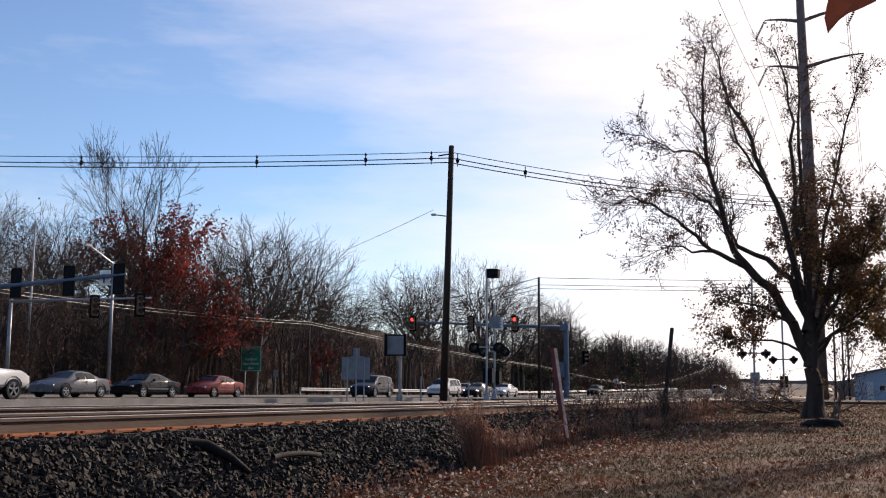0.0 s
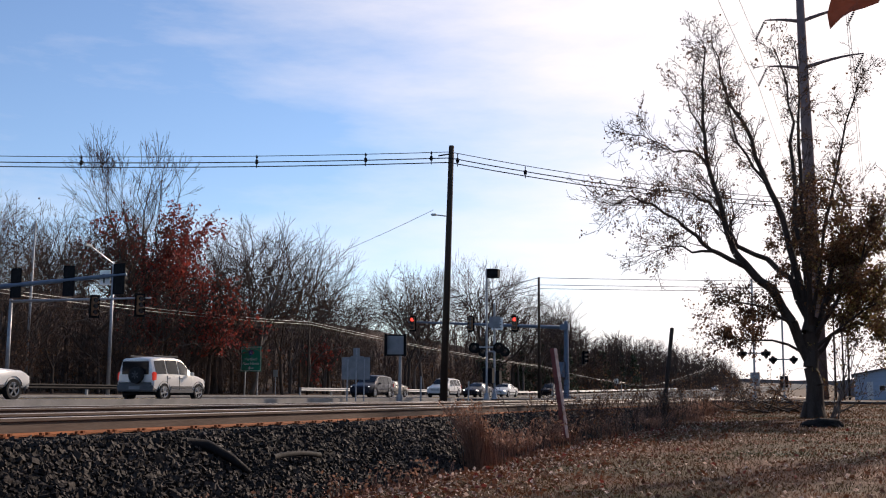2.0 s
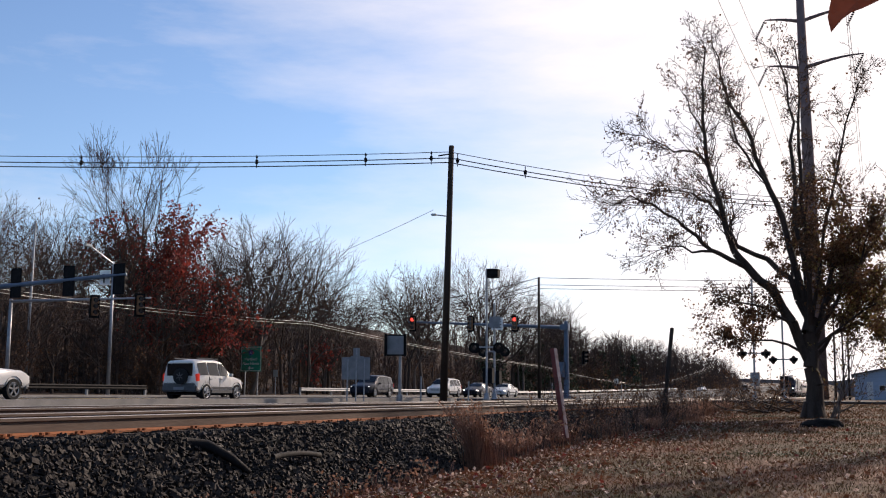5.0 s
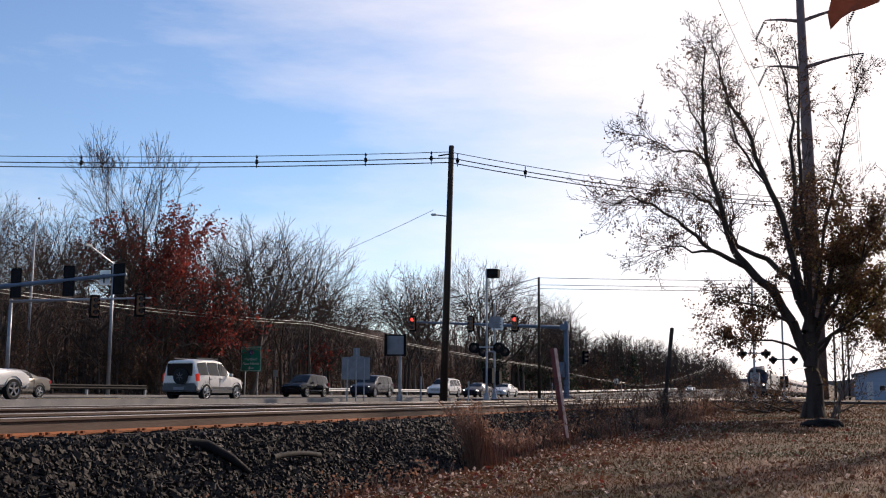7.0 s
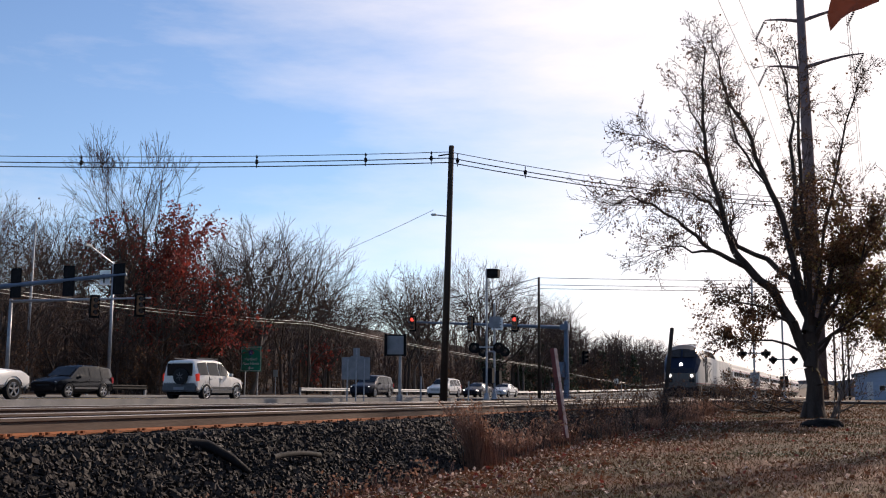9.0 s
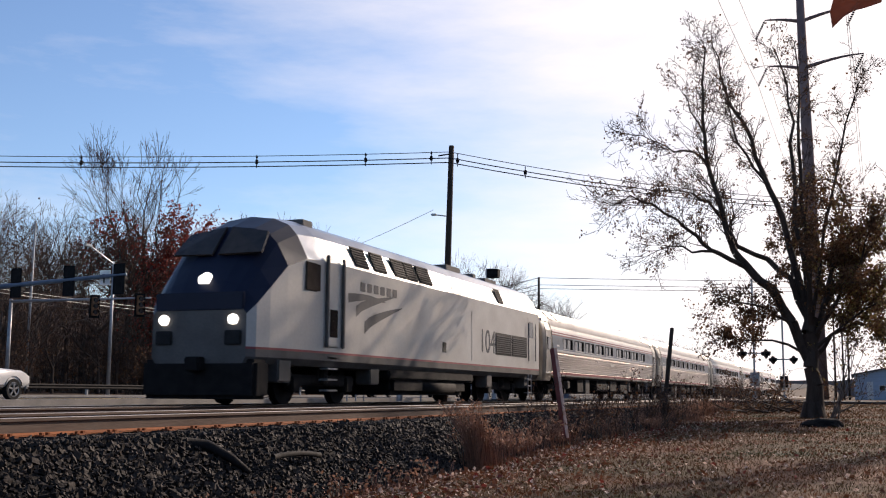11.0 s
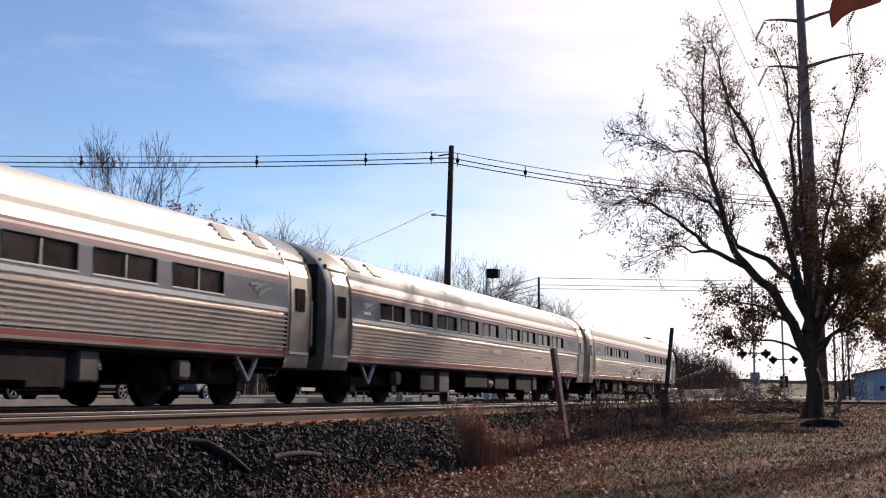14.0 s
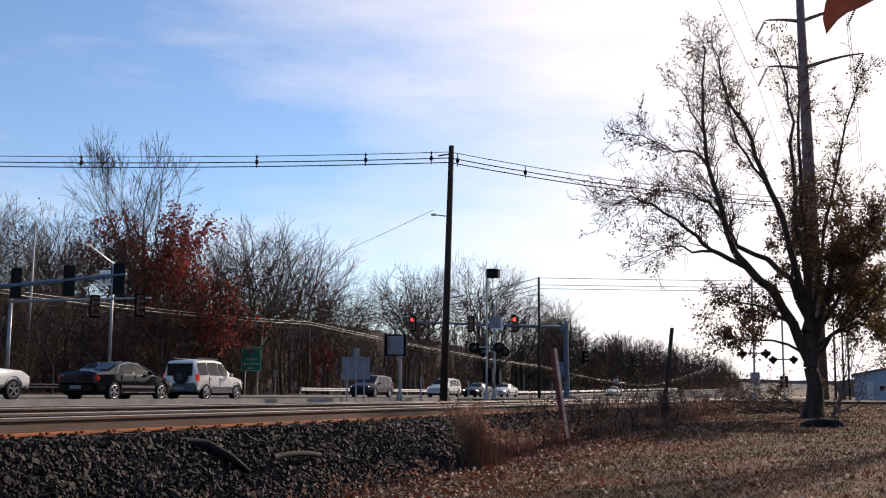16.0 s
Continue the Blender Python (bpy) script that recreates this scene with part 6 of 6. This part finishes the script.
    part("skirt", B(-1.48, 1.48, -3.8, 2.9, 0.62, 0.9, 0.05), M_DARK, ob)
    part("air_reservoir", T((1.25, -1.2, 0.45), (1.25, 1.4, 0.45), 0.2, n=16), M_DARK, ob, smooth=True)
    for y0, y1, h in ((-7.4, -6.9, 0.16), (2.3, 3.6, 0.18), (4.9, 5.2, 0.14), (6.2, 7.5, 0.12)):
        part("roof_hatch", B(0.1, 0.75, y0, y1, 4.2, 4.27 + h * 0.7, 0.02), M_LOCOGREY, ob)
    for e in (-6.9, 6.9):
        bogie(ob, e, 1.37)
    part("gangway", B(-0.8, 0.8, 10.4, 10.6, 1.0, 3.3, 0.03), M_DARK, ob)
    return ob


loco = locomotive()


# ---- road vehicles ----
def paint(name, a, metal=0.3):
    return mat(name, a, tuple(c * 0.9 for c in a), 0.3, metal, scale=1.2, fine=30, spread=0.03, coat=0.15, spec=0.3)


P_SILVER = paint("silver_car_paint", (0.80, 0.77, 0.71), 0.15)
P_WHITE = paint("white_car_paint", (0.72, 0.71, 0.68), 0.0)
P_BLACK = mat("black_car_paint", (0.006, 0.0065, 0.009), (0.005, 0.0055, 0.007), 0.14, spec=0.35)
P_NAVY = paint("navy_car_paint", (0.011, 0.014, 0.028), 0.1)
P_RED = paint("dark_red_car_paint", (0.22, 0.03, 0.025), 0.2)
P_GREY = paint("grey_car_paint", (0.16, 0.16, 0.17), 0.4)
P_TAN = paint("tan_car_paint", (0.22, 0.20, 0.17), 0.4)
M_GLASS = mat("car_glass", (0.012, 0.013, 0.015), (0.009, 0.01, 0.011), 0.1, spec=0.3)
M_TRIM = mat("grey_plastic_trim", (0.12, 0.12, 0.12), (0.09, 0.09, 0.09), 0.6)
M_ALLOY = mat("alloy_wheel", (0.6, 0.6, 0.6), (0.45, 0.45, 0.45), 0.3, 0.8)
M_TAIL = mat("tail_lamp", (0.4, 0.02, 0.02), (0.3, 0.02, 0.02), 0.2, coat=0.8)
M_BRAKE = mat("lit_brake_lamp", (0.6, 0.05, 0.03), (0.6, 0.05, 0.03), 0.2, glow=((1, 0.06, 0.03), 0.22))
M_LAMPGLASS = mat("clear_lamp", (0.6, 0.6, 0.58), (0.5, 0.5, 0.5), 0.1, 0.4, coat=0.8)
M_DRL = mat("lit_running_lamp", (1, 0.95, 0.85), (1, 0.95, 0.85), 0.2, glow=((1.0, 0.9, 0.75), 3.0))

SUV = dict(st=[(-1.97, 0.42, 0.95, 1.57, 0.78, 0.62), (-1.90, 0.34, 0.97, 1.63, 0.85, 0.64), (-1.2, 0.30, 0.98, 1.69, 0.87, 0.65), (-0.2, 0.30, 0.97, 1.70, 0.87, 0.65), (0.25, 0.30, 0.97, 1.64, 0.87, 0.64), (0.98, 0.30, 0.96, 1.06, 0.86, 0.76), (1.7, 0.32, 0.86, 0.95, 0.84, 0.72), (1.98, 0.42, 0.72, 0.80, 0.72, 0.62)], axles=(-1.16, 1.21), r=0.335, win=[(-1.75, -1.05), (-0.98, -0.2), (-0.12, 0.62)])
SUV['st'] = [(q[0] * 0.95, *q[1:]) for q in SUV['st']]
SUV['win'] = [(a * 0.95, b * 0.95) for a, b in SUV['win']]
SEDAN = dict(st=[(-2.40, 0.42, 0.80, 0.92, 0.72, 0.62), (-2.28, 0.32, 0.92, 1.04, 0.86, 0.72), (-1.55, 0.24, 0.95, 1.09, 0.91, 0.74), (-0.80, 0.22, 0.95, 1.39, 0.92, 0.6), (-0.1, 0.22, 0.94, 1.45, 0.92, 0.6), (0.35, 0.22, 0.93, 1.40, 0.92, 0.6), (1.05, 0.22, 0.92, 1.03, 0.91, 0.76), (2.0, 0.26, 0.78, 0.88, 0.88, 0.72), (2.38, 0.36, 0.62, 0.68, 0.74, 0.62)], axles=(-1.45, 1.42), r=0.335, win=[(-1.0, -0.28), (-0.2, 0.6)])
BIGSUV = dict(st=[(-2.3, 0.45, 0.97, 1.60, 0.82, 0.68), (-2.2, 0.36, 1.0, 1.66, 0.93, 0.7), (-1.0, 0.3, 1.02, 1.76, 0.95, 0.71), (0.0, 0.3, 1.01, 1.75, 0.95, 0.71), (0.4, 0.3, 1.0, 1.68, 0.95, 0.70), (1.2, 0.3, 1.0, 1.12, 0.94, 0.82), (2.05, 0.34, 0.92, 1.02, 0.92, 0.78), (2.35, 0.44, 0.75, 0.84, 0.8, 0.7)], axles=(-1.4, 1.45), r=0.37, win=[(-2.0, -1.25), (-1.15, -0.3), (-0.2, 0.7)])
TRUCK = dict(st=[(-2.6, 0.55, 1.05, 1.12, 0.86, 0.8), (-2.5, 0.5, 1.08, 1.15, 0.92, 0.84), (-0.75, 0.45, 1.08, 1.15, 0.93, 0.84), (-0.7, 0.45, 1.08, 1.70, 0.93, 0.68), (-0.1, 0.45, 1.08, 1.74, 0.93, 0.68), (0.3, 0.45, 1.08, 1.68, 0.93, 0.67), (0.95, 0.45, 1.07, 1.17, 0.92, 0.82), (2.2, 0.45, 1.0, 1.10, 0.9, 0.8), (2.5, 0.5, 0.88, 0.98, 0.84, 0.74)], axles=(-1.6, 1.6), r=0.39, win=[(-0.6, -0.02), (0.05, 0.6)])


def vehicle(name, label, spec, body_paint, category="car", group="", drl=False, brake=False):
    ob = thing(name, label, category, pose(0, 0, 0), group=group)
    st = spec["st"]
    ys = [s[0] for s in st]
    ring = []
    for y, zl, zb, zt, w, wr in st:
        h = [(0.0, zl), (w * 0.88, zl), (w * 0.985, zl + 0.10), (w, zl + (zb - zl) * 0.5), (w * 0.975, zb), (wr, zt - 0.06), (wr * 0.86, zt - 0.01), (0.0, zt + 0.015)]
        ring.append(h + [(-x, z) for x, z in reversed(h[1:-1])])
    v, f = loft(ring, ys)
    n = len(ring[0])
    f += [tuple(range(n)), tuple(range(len(v) - n, len(v)))]
    body = link("body", v, f, body_paint, ob, smooth=True)
    body.data.set_sharp_from_angle(angle=radians(38))
    bm = bmesh.new(); bm.from_mesh(body.data); bmesh.ops.recalc_face_normals(bm, faces=bm.faces[:]); bm.to_mesh(body.data); bm.free()

    def at(y, k):
        i = max(0, min(len(ys) - 2, sum(1 for q in ys if q <= y) - 1))
        g = (y - ys[i]) / (ys[i + 1] - ys[i])
        a, b = ring[i][k], ring[i + 1][k]
        return a[0] + (b[0] - a[0]) * g, a[1] + (b[1] - a[1]) * g

    def side_pt(s, y, u, off=0.014):
        (xa, za), (xb, zb) = at(y, 4), at(y, 5)
        return (s * (xa + (xb - xa) * u + off), y, za + (zb - za) * u + off * 0.3)
    for s in (1, -1):
        for y0, y1 in spec["win"]:
            m = 4
            vv = [side_pt(s, y0 + (y1 - y0) * j / m, u) for j in range(m + 1) for u in (0.08, 0.9)]
            link("side_window", vv, [(2 * j, 2 * j + 1, 2 * j + 3, 2 * j + 2) for j in range(m)], M_GLASS, ob)
        # lamps, mirror, sill trim
        yf, yr = ys[-1], ys[0]
        zf = st[-2][2]
        part("headlight", B(min(s * 0.5, s * 0.8), max(s * 0.5, s * 0.8), yf - 0.26, yf - 0.06, zf - 0.2, zf - 0.06, 0.03), M_DRL if drl else M_LAMPGLASS, ob)
        zr = st[1][2]
        part("tail_light", B(min(s * 0.73, s * (st[1][4] + 0.005)), max(s * 0.73, s * (st[1][4] + 0.005)), yr + 0.01, yr + 0.22, zr - 0.22, zr + (0.12 if spec in (SUV, BIGSUV) else -0.02), 0.03), M_BRAKE if brake else M_TAIL, ob)
        ym = spec["win"][-1][1] - 0.05
        part("mirror", B(min(s * 0.9, s * 1.07), max(s * 0.9, s * 1.07), ym - 0.07, ym + 0.05, st[-3][2] + 0.02, st[-3][2] + 0.17, 0.03), body_paint, ob)
        w = max(q[4] for q in st)
        part("sill_trim", B(min(s * (w - 0.03), s * (w + 0.012)), max(s * (w - 0.03), s * (w + 0.012)), spec["axles"][0] + spec["r"] + 0.1, spec["axles"][1] - spec["r"] - 0.1, 0.46, 0.56, 0.01), M_TRIM, ob)
        for y in (spec["win"][-1][0] - 0.04, spec["win"][-2][0] - 0.04):
            zb = at(y, 4)[1]
            part("door_gap", B(min(s * (w - 0.02), s * (w + 0.004)), max(s * (w - 0.02), s * (w + 0.004)), y - 0.006, y + 0.006, 0.42, zb - 0.02), M_GASKET, ob)
            part("door_handle", B(min(s * (w - 0.02), s * (w + 0.02)), max(s * (w - 0.02), s * (w + 0.02)), y + 0.06, y + 0.2, zb - 0.12, zb - 0.09, 0.008), M_TRIM, ob)

    def cross(i, j, name, lo=0.08, hi=0.92):
        (a0, a1), (b0, b1) = (ys[i], st[i]), (ys[j], st[j])
        vv = []
        for u in (lo, hi):
            y = a0 + (b0 - a0) * u
            z = a1[3] + (b1[3] - a1[3]) * u
            wr = a1[5] + (b1[5] - a1[5]) * u
            nrm = Vector((0, -(b1[3] - a1[3]), (b0 - a0))).normalized()
            nrm = nrm if nrm.z > 0 else -nrm
            o = nrm * 0.03
            vv += [(-wr * 0.9, y + o.y, z + o.z - 0.01), (0, y + o.y, z + o.z + 0.012), (wr * 0.9, y + o.y, z + o.z - 0.01)]
        link(name, vv, [(0, 1, 4, 3), (1, 2, 5, 4)], M_GLASS, ob)
    iw = max(k for k in range(len(st) - 1) if st[k][3] - st[k + 1][3] > 0.3)
    cross(iw, iw + 1, "windscreen")
    if spec is SEDAN:
        cross(2, 3, "rear_window")
    elif spec is TRUCK:
        part("rear_window", B(-0.6, 0.6, -0.77, -0.745, 1.2, 1.62, 0.02), M_GLASS, ob)
    else:
        zb, zt = st[1][2], st[1][3]
        bm = bmesh.new(); box(bm, -0.62, 0.62, -0.012, 0.012, 0, st[0][3] - zb - 0.09, 0.01, pose(0, ys[0] - 0.008, zb + 0.03))
        part("rear_window", bm, M_GLASS, ob)
    part("front_bumper", B(-st[-1][4], st[-1][4], ys[-1] - 0.2, ys[-1] + 0.04, st[-1][1] - 0.08, st[-1][1] + 0.17, 0.05), M_TRIM if spec in (SUV,) else (M_GALV if spec is TRUCK else body_paint), ob)
    part("rear_bumper", B(-st[0][4] - 0.06, st[0][4] + 0.06, ys[0] - 0.05, ys[0] + 0.25, st[0][1] - 0.08, st[0][1] + 0.2, 0.05), M_TRIM if spec in (SUV,) else body_paint, ob)
    part("grille", B(-0.45, 0.45, ys[-1] - 0.1, ys[-1] + 0.015, st[-1][1] + 0.17, st[-1][2] - 0.04, 0.02), M_GASKET, ob)
    part("plate_bar", B(-0.25, 0.25, ys[0] - 0.06, ys[0] - 0.03, st[0][1] + 0.0, st[0][1] + 0.12, 0.005), M_SIGNBACK, ob)
    # dark trim, enlarged so its colour also gives the shaded rear and lower sides
    if spec is SUV:
        for s in (1, -1):
            part("lower_cladding", B(min(s * 0.8, s * 0.885), max(s * 0.8, s * 0.885), -0.8, 0.85, 0.28, 0.44, 0.02), M_TRIM, ob)
        part("tailgate_trim", B(-0.78, 0.78, ys[0] - 0.03, ys[0] + 0.1, 0.42, 0.72, 0.03), M_TRIM, ob)
    part("underbody", B(-0.7, 0.7, ys[0] + 0.2, ys[-1] - 0.2, 0.2, 0.36), M_DARK, ob)
    wheels = []
    r = spec["r"]
    for ya in spec["axles"]:
        for s in (1, -1):
            w = max(q[4] for q in st)
            bm = bmesh.new()
            bmesh.ops.create_cone(bm, cap_ends=True, segments=28, radius1=r + 0.06, radius2=r + 0.06, depth=0.16, matrix=pose(s * (w - 0.075), ya, r + 0.03, 0, 90))
            bmesh.ops.delete(bm, geom=[q for q in bm.verts if q.co.z < st[2][1] - 0.02], context="VERTS")
            part("wheel_arch", bm, M_GASKET, ob)
            wh = new("wheel"); wh.empty_display_size = 0.1
            wh.parent, wh.matrix_basis = ob, pose(s * (w - 0.1), ya, r)
            bm = bmesh.new()
            bmesh.ops.create_cone(bm, cap_ends=False, segments=28, radius1=r, radius2=r, depth=0.2, matrix=pose(0, 0, 0, 0, 90))
            for sx in (-1, 1):
                for (ra, xa), (rb, xb) in (((r, 0.1), (r * 0.93, 0.12)), ((r * 0.93, 0.12), (r * 0.66, 0.11))):
                    k = 28
                    vs = [[bm.verts.new((sx * x, math.cos(a) * q, math.sin(a) * q)) for a in [2 * math.pi * i / k for i in range(k)]] for q, x in ((ra, xa), (rb, xb))]
                    for i in range(k):
                        bm.faces.new((vs[0][i], vs[0][(i + 1) % k], vs[1][(i + 1) % k], vs[1][i]))
            part("tyre", bm, M_RUBBER, wh, smooth=True)
            bm = bmesh.new()
            tube(bm, (-0.05, 0, 0), (0.05, 0, 0), r * 0.67, n=24)
            part("brake_drum", bm, M_DARK, wh)
            bm = bmesh.new()
            for k in range(5):
                a = 72 * k
                box(bm, s * 0.1 - 0.015, s * 0.1 + 0.015, -0.035, 0.035, 0.02, r * 0.66, 0.008, pose(0, 0, 0, a))
            tube(bm, (s * 0.085, 0, 0), (s * 0.125, 0, 0), 0.06, n=12)
            for i in range(24):
                a0, a1 = 2 * math.pi * i / 24, 2 * math.pi * (i + 1) / 24
                tube(bm, (s * 0.1, math.cos(a0) * r * 0.66, math.sin(a0) * r * 0.66), (s * 0.1, math.cos(a1) * r * 0.66, math.sin(a1) * r * 0.66), 0.02, n=5)
            part("rim", bm, M_ALLOY, wh)
            wheels.append((wh, s * (w - 0.1), ya, r))
    return ob, wheels


suv, suv_wheels = vehicle("suv", "silver compact SUV with a spare wheel on its tailgate", SUV, P_SILVER, brake=True)
bm = T((0.12, -1.9, 0.97), (0.12, -2.06, 0.97), 0.32, 0.32, 26)
sw = part("spare_wheel", bm, M_RUBBER, suv)
bm = bmesh.new()
for k in range(6):
    box(bm, -0.02, 0.02, -0.01, 0.006, 0.03, 0.17, 0.005, pose(0.12, -2.065, 0.97, 0, 60 * k))
part("rim", bm, M_TRIM, sw)
for s in (-1, 1):
    part("roof_rail", B(s * 0.56 - 0.02, s * 0.56 + 0.02, -1.5, 0.1, 1.71, 1.76, 0.01), M_TRIM, suv)
black_sedan, black_wheels = vehicle("sedan", "glossy black sedan with chrome window trim", SEDAN, P_BLACK)
bmc = bmesh.new()
for s in (-1, 1):
    prev = None
    for y, z in ((-1.35, 1.0), (-0.95, 1.3), (-0.4, 1.405), (0.25, 1.375), (0.95, 1.02)):
        q = Vector((s * (0.9 - (z - 0.95) * 0.64 + 0.045), y, z))
        if prev:
            tube(bmc, prev, q, 0.014, n=6)
        prev = q
part("chrome_trim", bmc, M_ALLOY, black_sedan)
part("sill_chrome", B(0.915, 0.935, -1.0, 1.0, 0.3, 0.325), M_ALLOY, black_sedan)
silver_sedan, silver_wheels = vehicle("sedan", "grey-silver sedan driving past the wood", SEDAN, P_GREY)
dark_hatch, dark_wheels = vehicle("sedan", "black low sedan driving past the wood", SEDAN, P_BLACK)
red_sedan, red_wheels = vehicle("sedan", "dark red sedan driving past the wood", SEDAN, P_RED)
tan_sedan, tan_wheels = vehicle("sedan", "tan-grey sedan on the far lanes", SEDAN, P_TAN)
dark_suv, dsuv_wheels = vehicle("suv", "black SUV driving past the wood", BIGSUV, P_BLACK)
pickup, _ = vehicle("pickup_truck", "old white pickup truck waiting in the turn lane", TRUCK, P_WHITE, "truck")
pickup.matrix_basis = pose(-30.0, 30.35, -0.06)
QUEUE = []
for nm, lab, spec, pc, y, x in (("suv", "navy SUV waiting at the stop line", BIGSUV, P_NAVY, 79.5, -36.3), ("suv", "white SUV waiting in the queue", BIGSUV, P_WHITE, 95.8, -36.3), ("sedan", "dark sedan waiting in the queue", SEDAN, P_NAVY, 105.5, -36.3), ("sedan", "white sedan at the queue's end", SEDAN, P_WHITE, 114.5, -36.3)):
    q, _ = vehicle(nm, lab, spec, pc, group="waiting queue", drl=True)
    q.matrix_basis = pose(x, y, -0.06, 0, 0, 180)
far_car, _ = vehicle("sedan", "small pale car on the distant road", SEDAN, P_WHITE, group="distant cars", drl=True)
far_car2, _ = vehicle("suv", "small grey car on the distant road", BIGSUV, P_GREY, group="distant cars", drl=True)


# ---- movement ----
def roll_rows(wheel, times, travel):
    """Wheel turns by the way travelled, in its car's space."""
    wh, x, y, r = wheel
    rows = []
    for t in times:
        a = math.degrees(travel(t) / r)
        rows.append((t, pose(x, y, r, -a)))
    walk(wh, rows)


def drive(car, wheels, x, heading, keys, moving=None):
    """keys: seconds and the car centre's place along the road."""
    ts, ps = [k[0] for k in keys], [k[1] for k in keys]
    walk(car, [(t, pose(x, yy, -0.06 + rise(yy), 0, 0, heading)) for t, yy in keys])
    if moving:
        a, b = moving
        step = 1 / 15
        times = [0.0] + [a + step * k for k in range(int((b - a) / step) + 1)] + [16.0]
        times = sorted({round(t, 4) for t in times})
        sg = 1 if heading == 0 else -1
        base = float(np.interp(a, ts, ps))
        travel = lambda t: sg * (float(np.interp(min(max(t, a), b), ts, ps)) - base)
        for w in wheels:
            roll_rows(w, times, travel)


def motions():
    gap = lambda t: 17.9 - 32 * (t - 12.5) + (0.32 if t < 12.5 else 0.06) * (t - 12.5) ** 2
    for k, c in enumerate(coaches):
        walk(c, [(t / 2, pose(FAR_C, gap(t / 2) + 26.01 * (k - 0.5), 0)) for t in range(33)])
    walk(loco, [(t / 2, pose(FAR_C, gap(t / 2) - 26.01 - 10.55, 0)) for t in range(33)])
    s = [(0, 26.6), (0.3, 29.22), (0.6, 31.56), (0.9, 33.69), (1.2, 35.42), (1.5, 37.03), (1.8, 38.27), (2.1, 39.31), (2.5, 40.4), (3, 41.26), (3.5, 41.63), (4, 41.86), (5, 41.96), (16, 41.96)]
    drive(suv, suv_wheels, -26.35, 0, [(t, y - 1.62) for t, y in s], (0, 4.0))
    b = [(0, -60), (9, -60), (11.6, 15), (12.6, 27.5), (13.4, 32.2), (14.0, 34.2), (14.6, 35.4), (15, 35.95), (15.3, 36.3), (15.6, 36.5), (16, 36.57)]
    drive(black_sedan, black_wheels, -26.1, 0, [(t, y - 2.4) for t, y in b], (12.6, 16.0))
    drive(silver_sedan, silver_wheels, -40, 180, [(0, 48.2), (0.3, 45.0), (1, 38), (4, 5), (16, -110)], (0, 1.0))
    drive(dark_hatch, dark_wheels, -40, 180, [(0, 54.9), (0.3, 51.6), (0.6, 48.4), (2, 34), (16, -115)], (0, 1.5))
    drive(red_sedan, red_wheels, -40, 180, [(0, 62.4), (0.3, 58.9), (0.6, 55.2), (0.9, 51.5), (1.5, 44.0), (3, 26), (16, -118)], (0, 2.0))
    drive(tan_sedan, tan_wheels, -40, 180, [(0, 112), (1.5, 96.8), (3, 80.9), (3.5, 75.8), (4, 70.8), (4.2, 68.7), (6.3, 49.5), (6.6, 46.9), (8, 34), (16, -50)], (2.0, 8.0))
    drive(dark_suv, dsuv_wheels, -40, 180, [(0, 175), (4, 119), (6.3, 86), (6.6, 81.5), (7, 75.2), (7.3, 70.9), (7.6, 66.7), (8.8, 50.5), (9.2, 46.4), (11, 26), (16, -30)], (5.5, 10.0))
    drive(far_car, [], -37, 180, [(0, 330), (4.2, 290), (9.2, 240), (16, 175)])
    drive(far_car2, [], -27, 0, [(0, 230), (16, 420)])
    base = pose(0.025, 2.2, 1.03)
    sway = [(0, 0.0, 0), (0.5, 0.002, 4), (1.5, 0.005, 10), (2.5, 0.008, 6), (3.5, 0.010, 8), (5, 0.006, 0), (7, 0.007, 7), (9, 0.006, 4), (11.3, 0.014, 12), (12.5, 0.035, 20), (13, 0.02, 6), (14.5, 0.008, 10), (15.2, 0.002, 4), (16, -0.004, -3)]
    walk(leaf_thing, [(t, pose(0.025 + dx, 2.2, 1.03 + abs(dx) * 0.2, 0, a * 0.5, a)) for t, dx, a in sway])


motions()
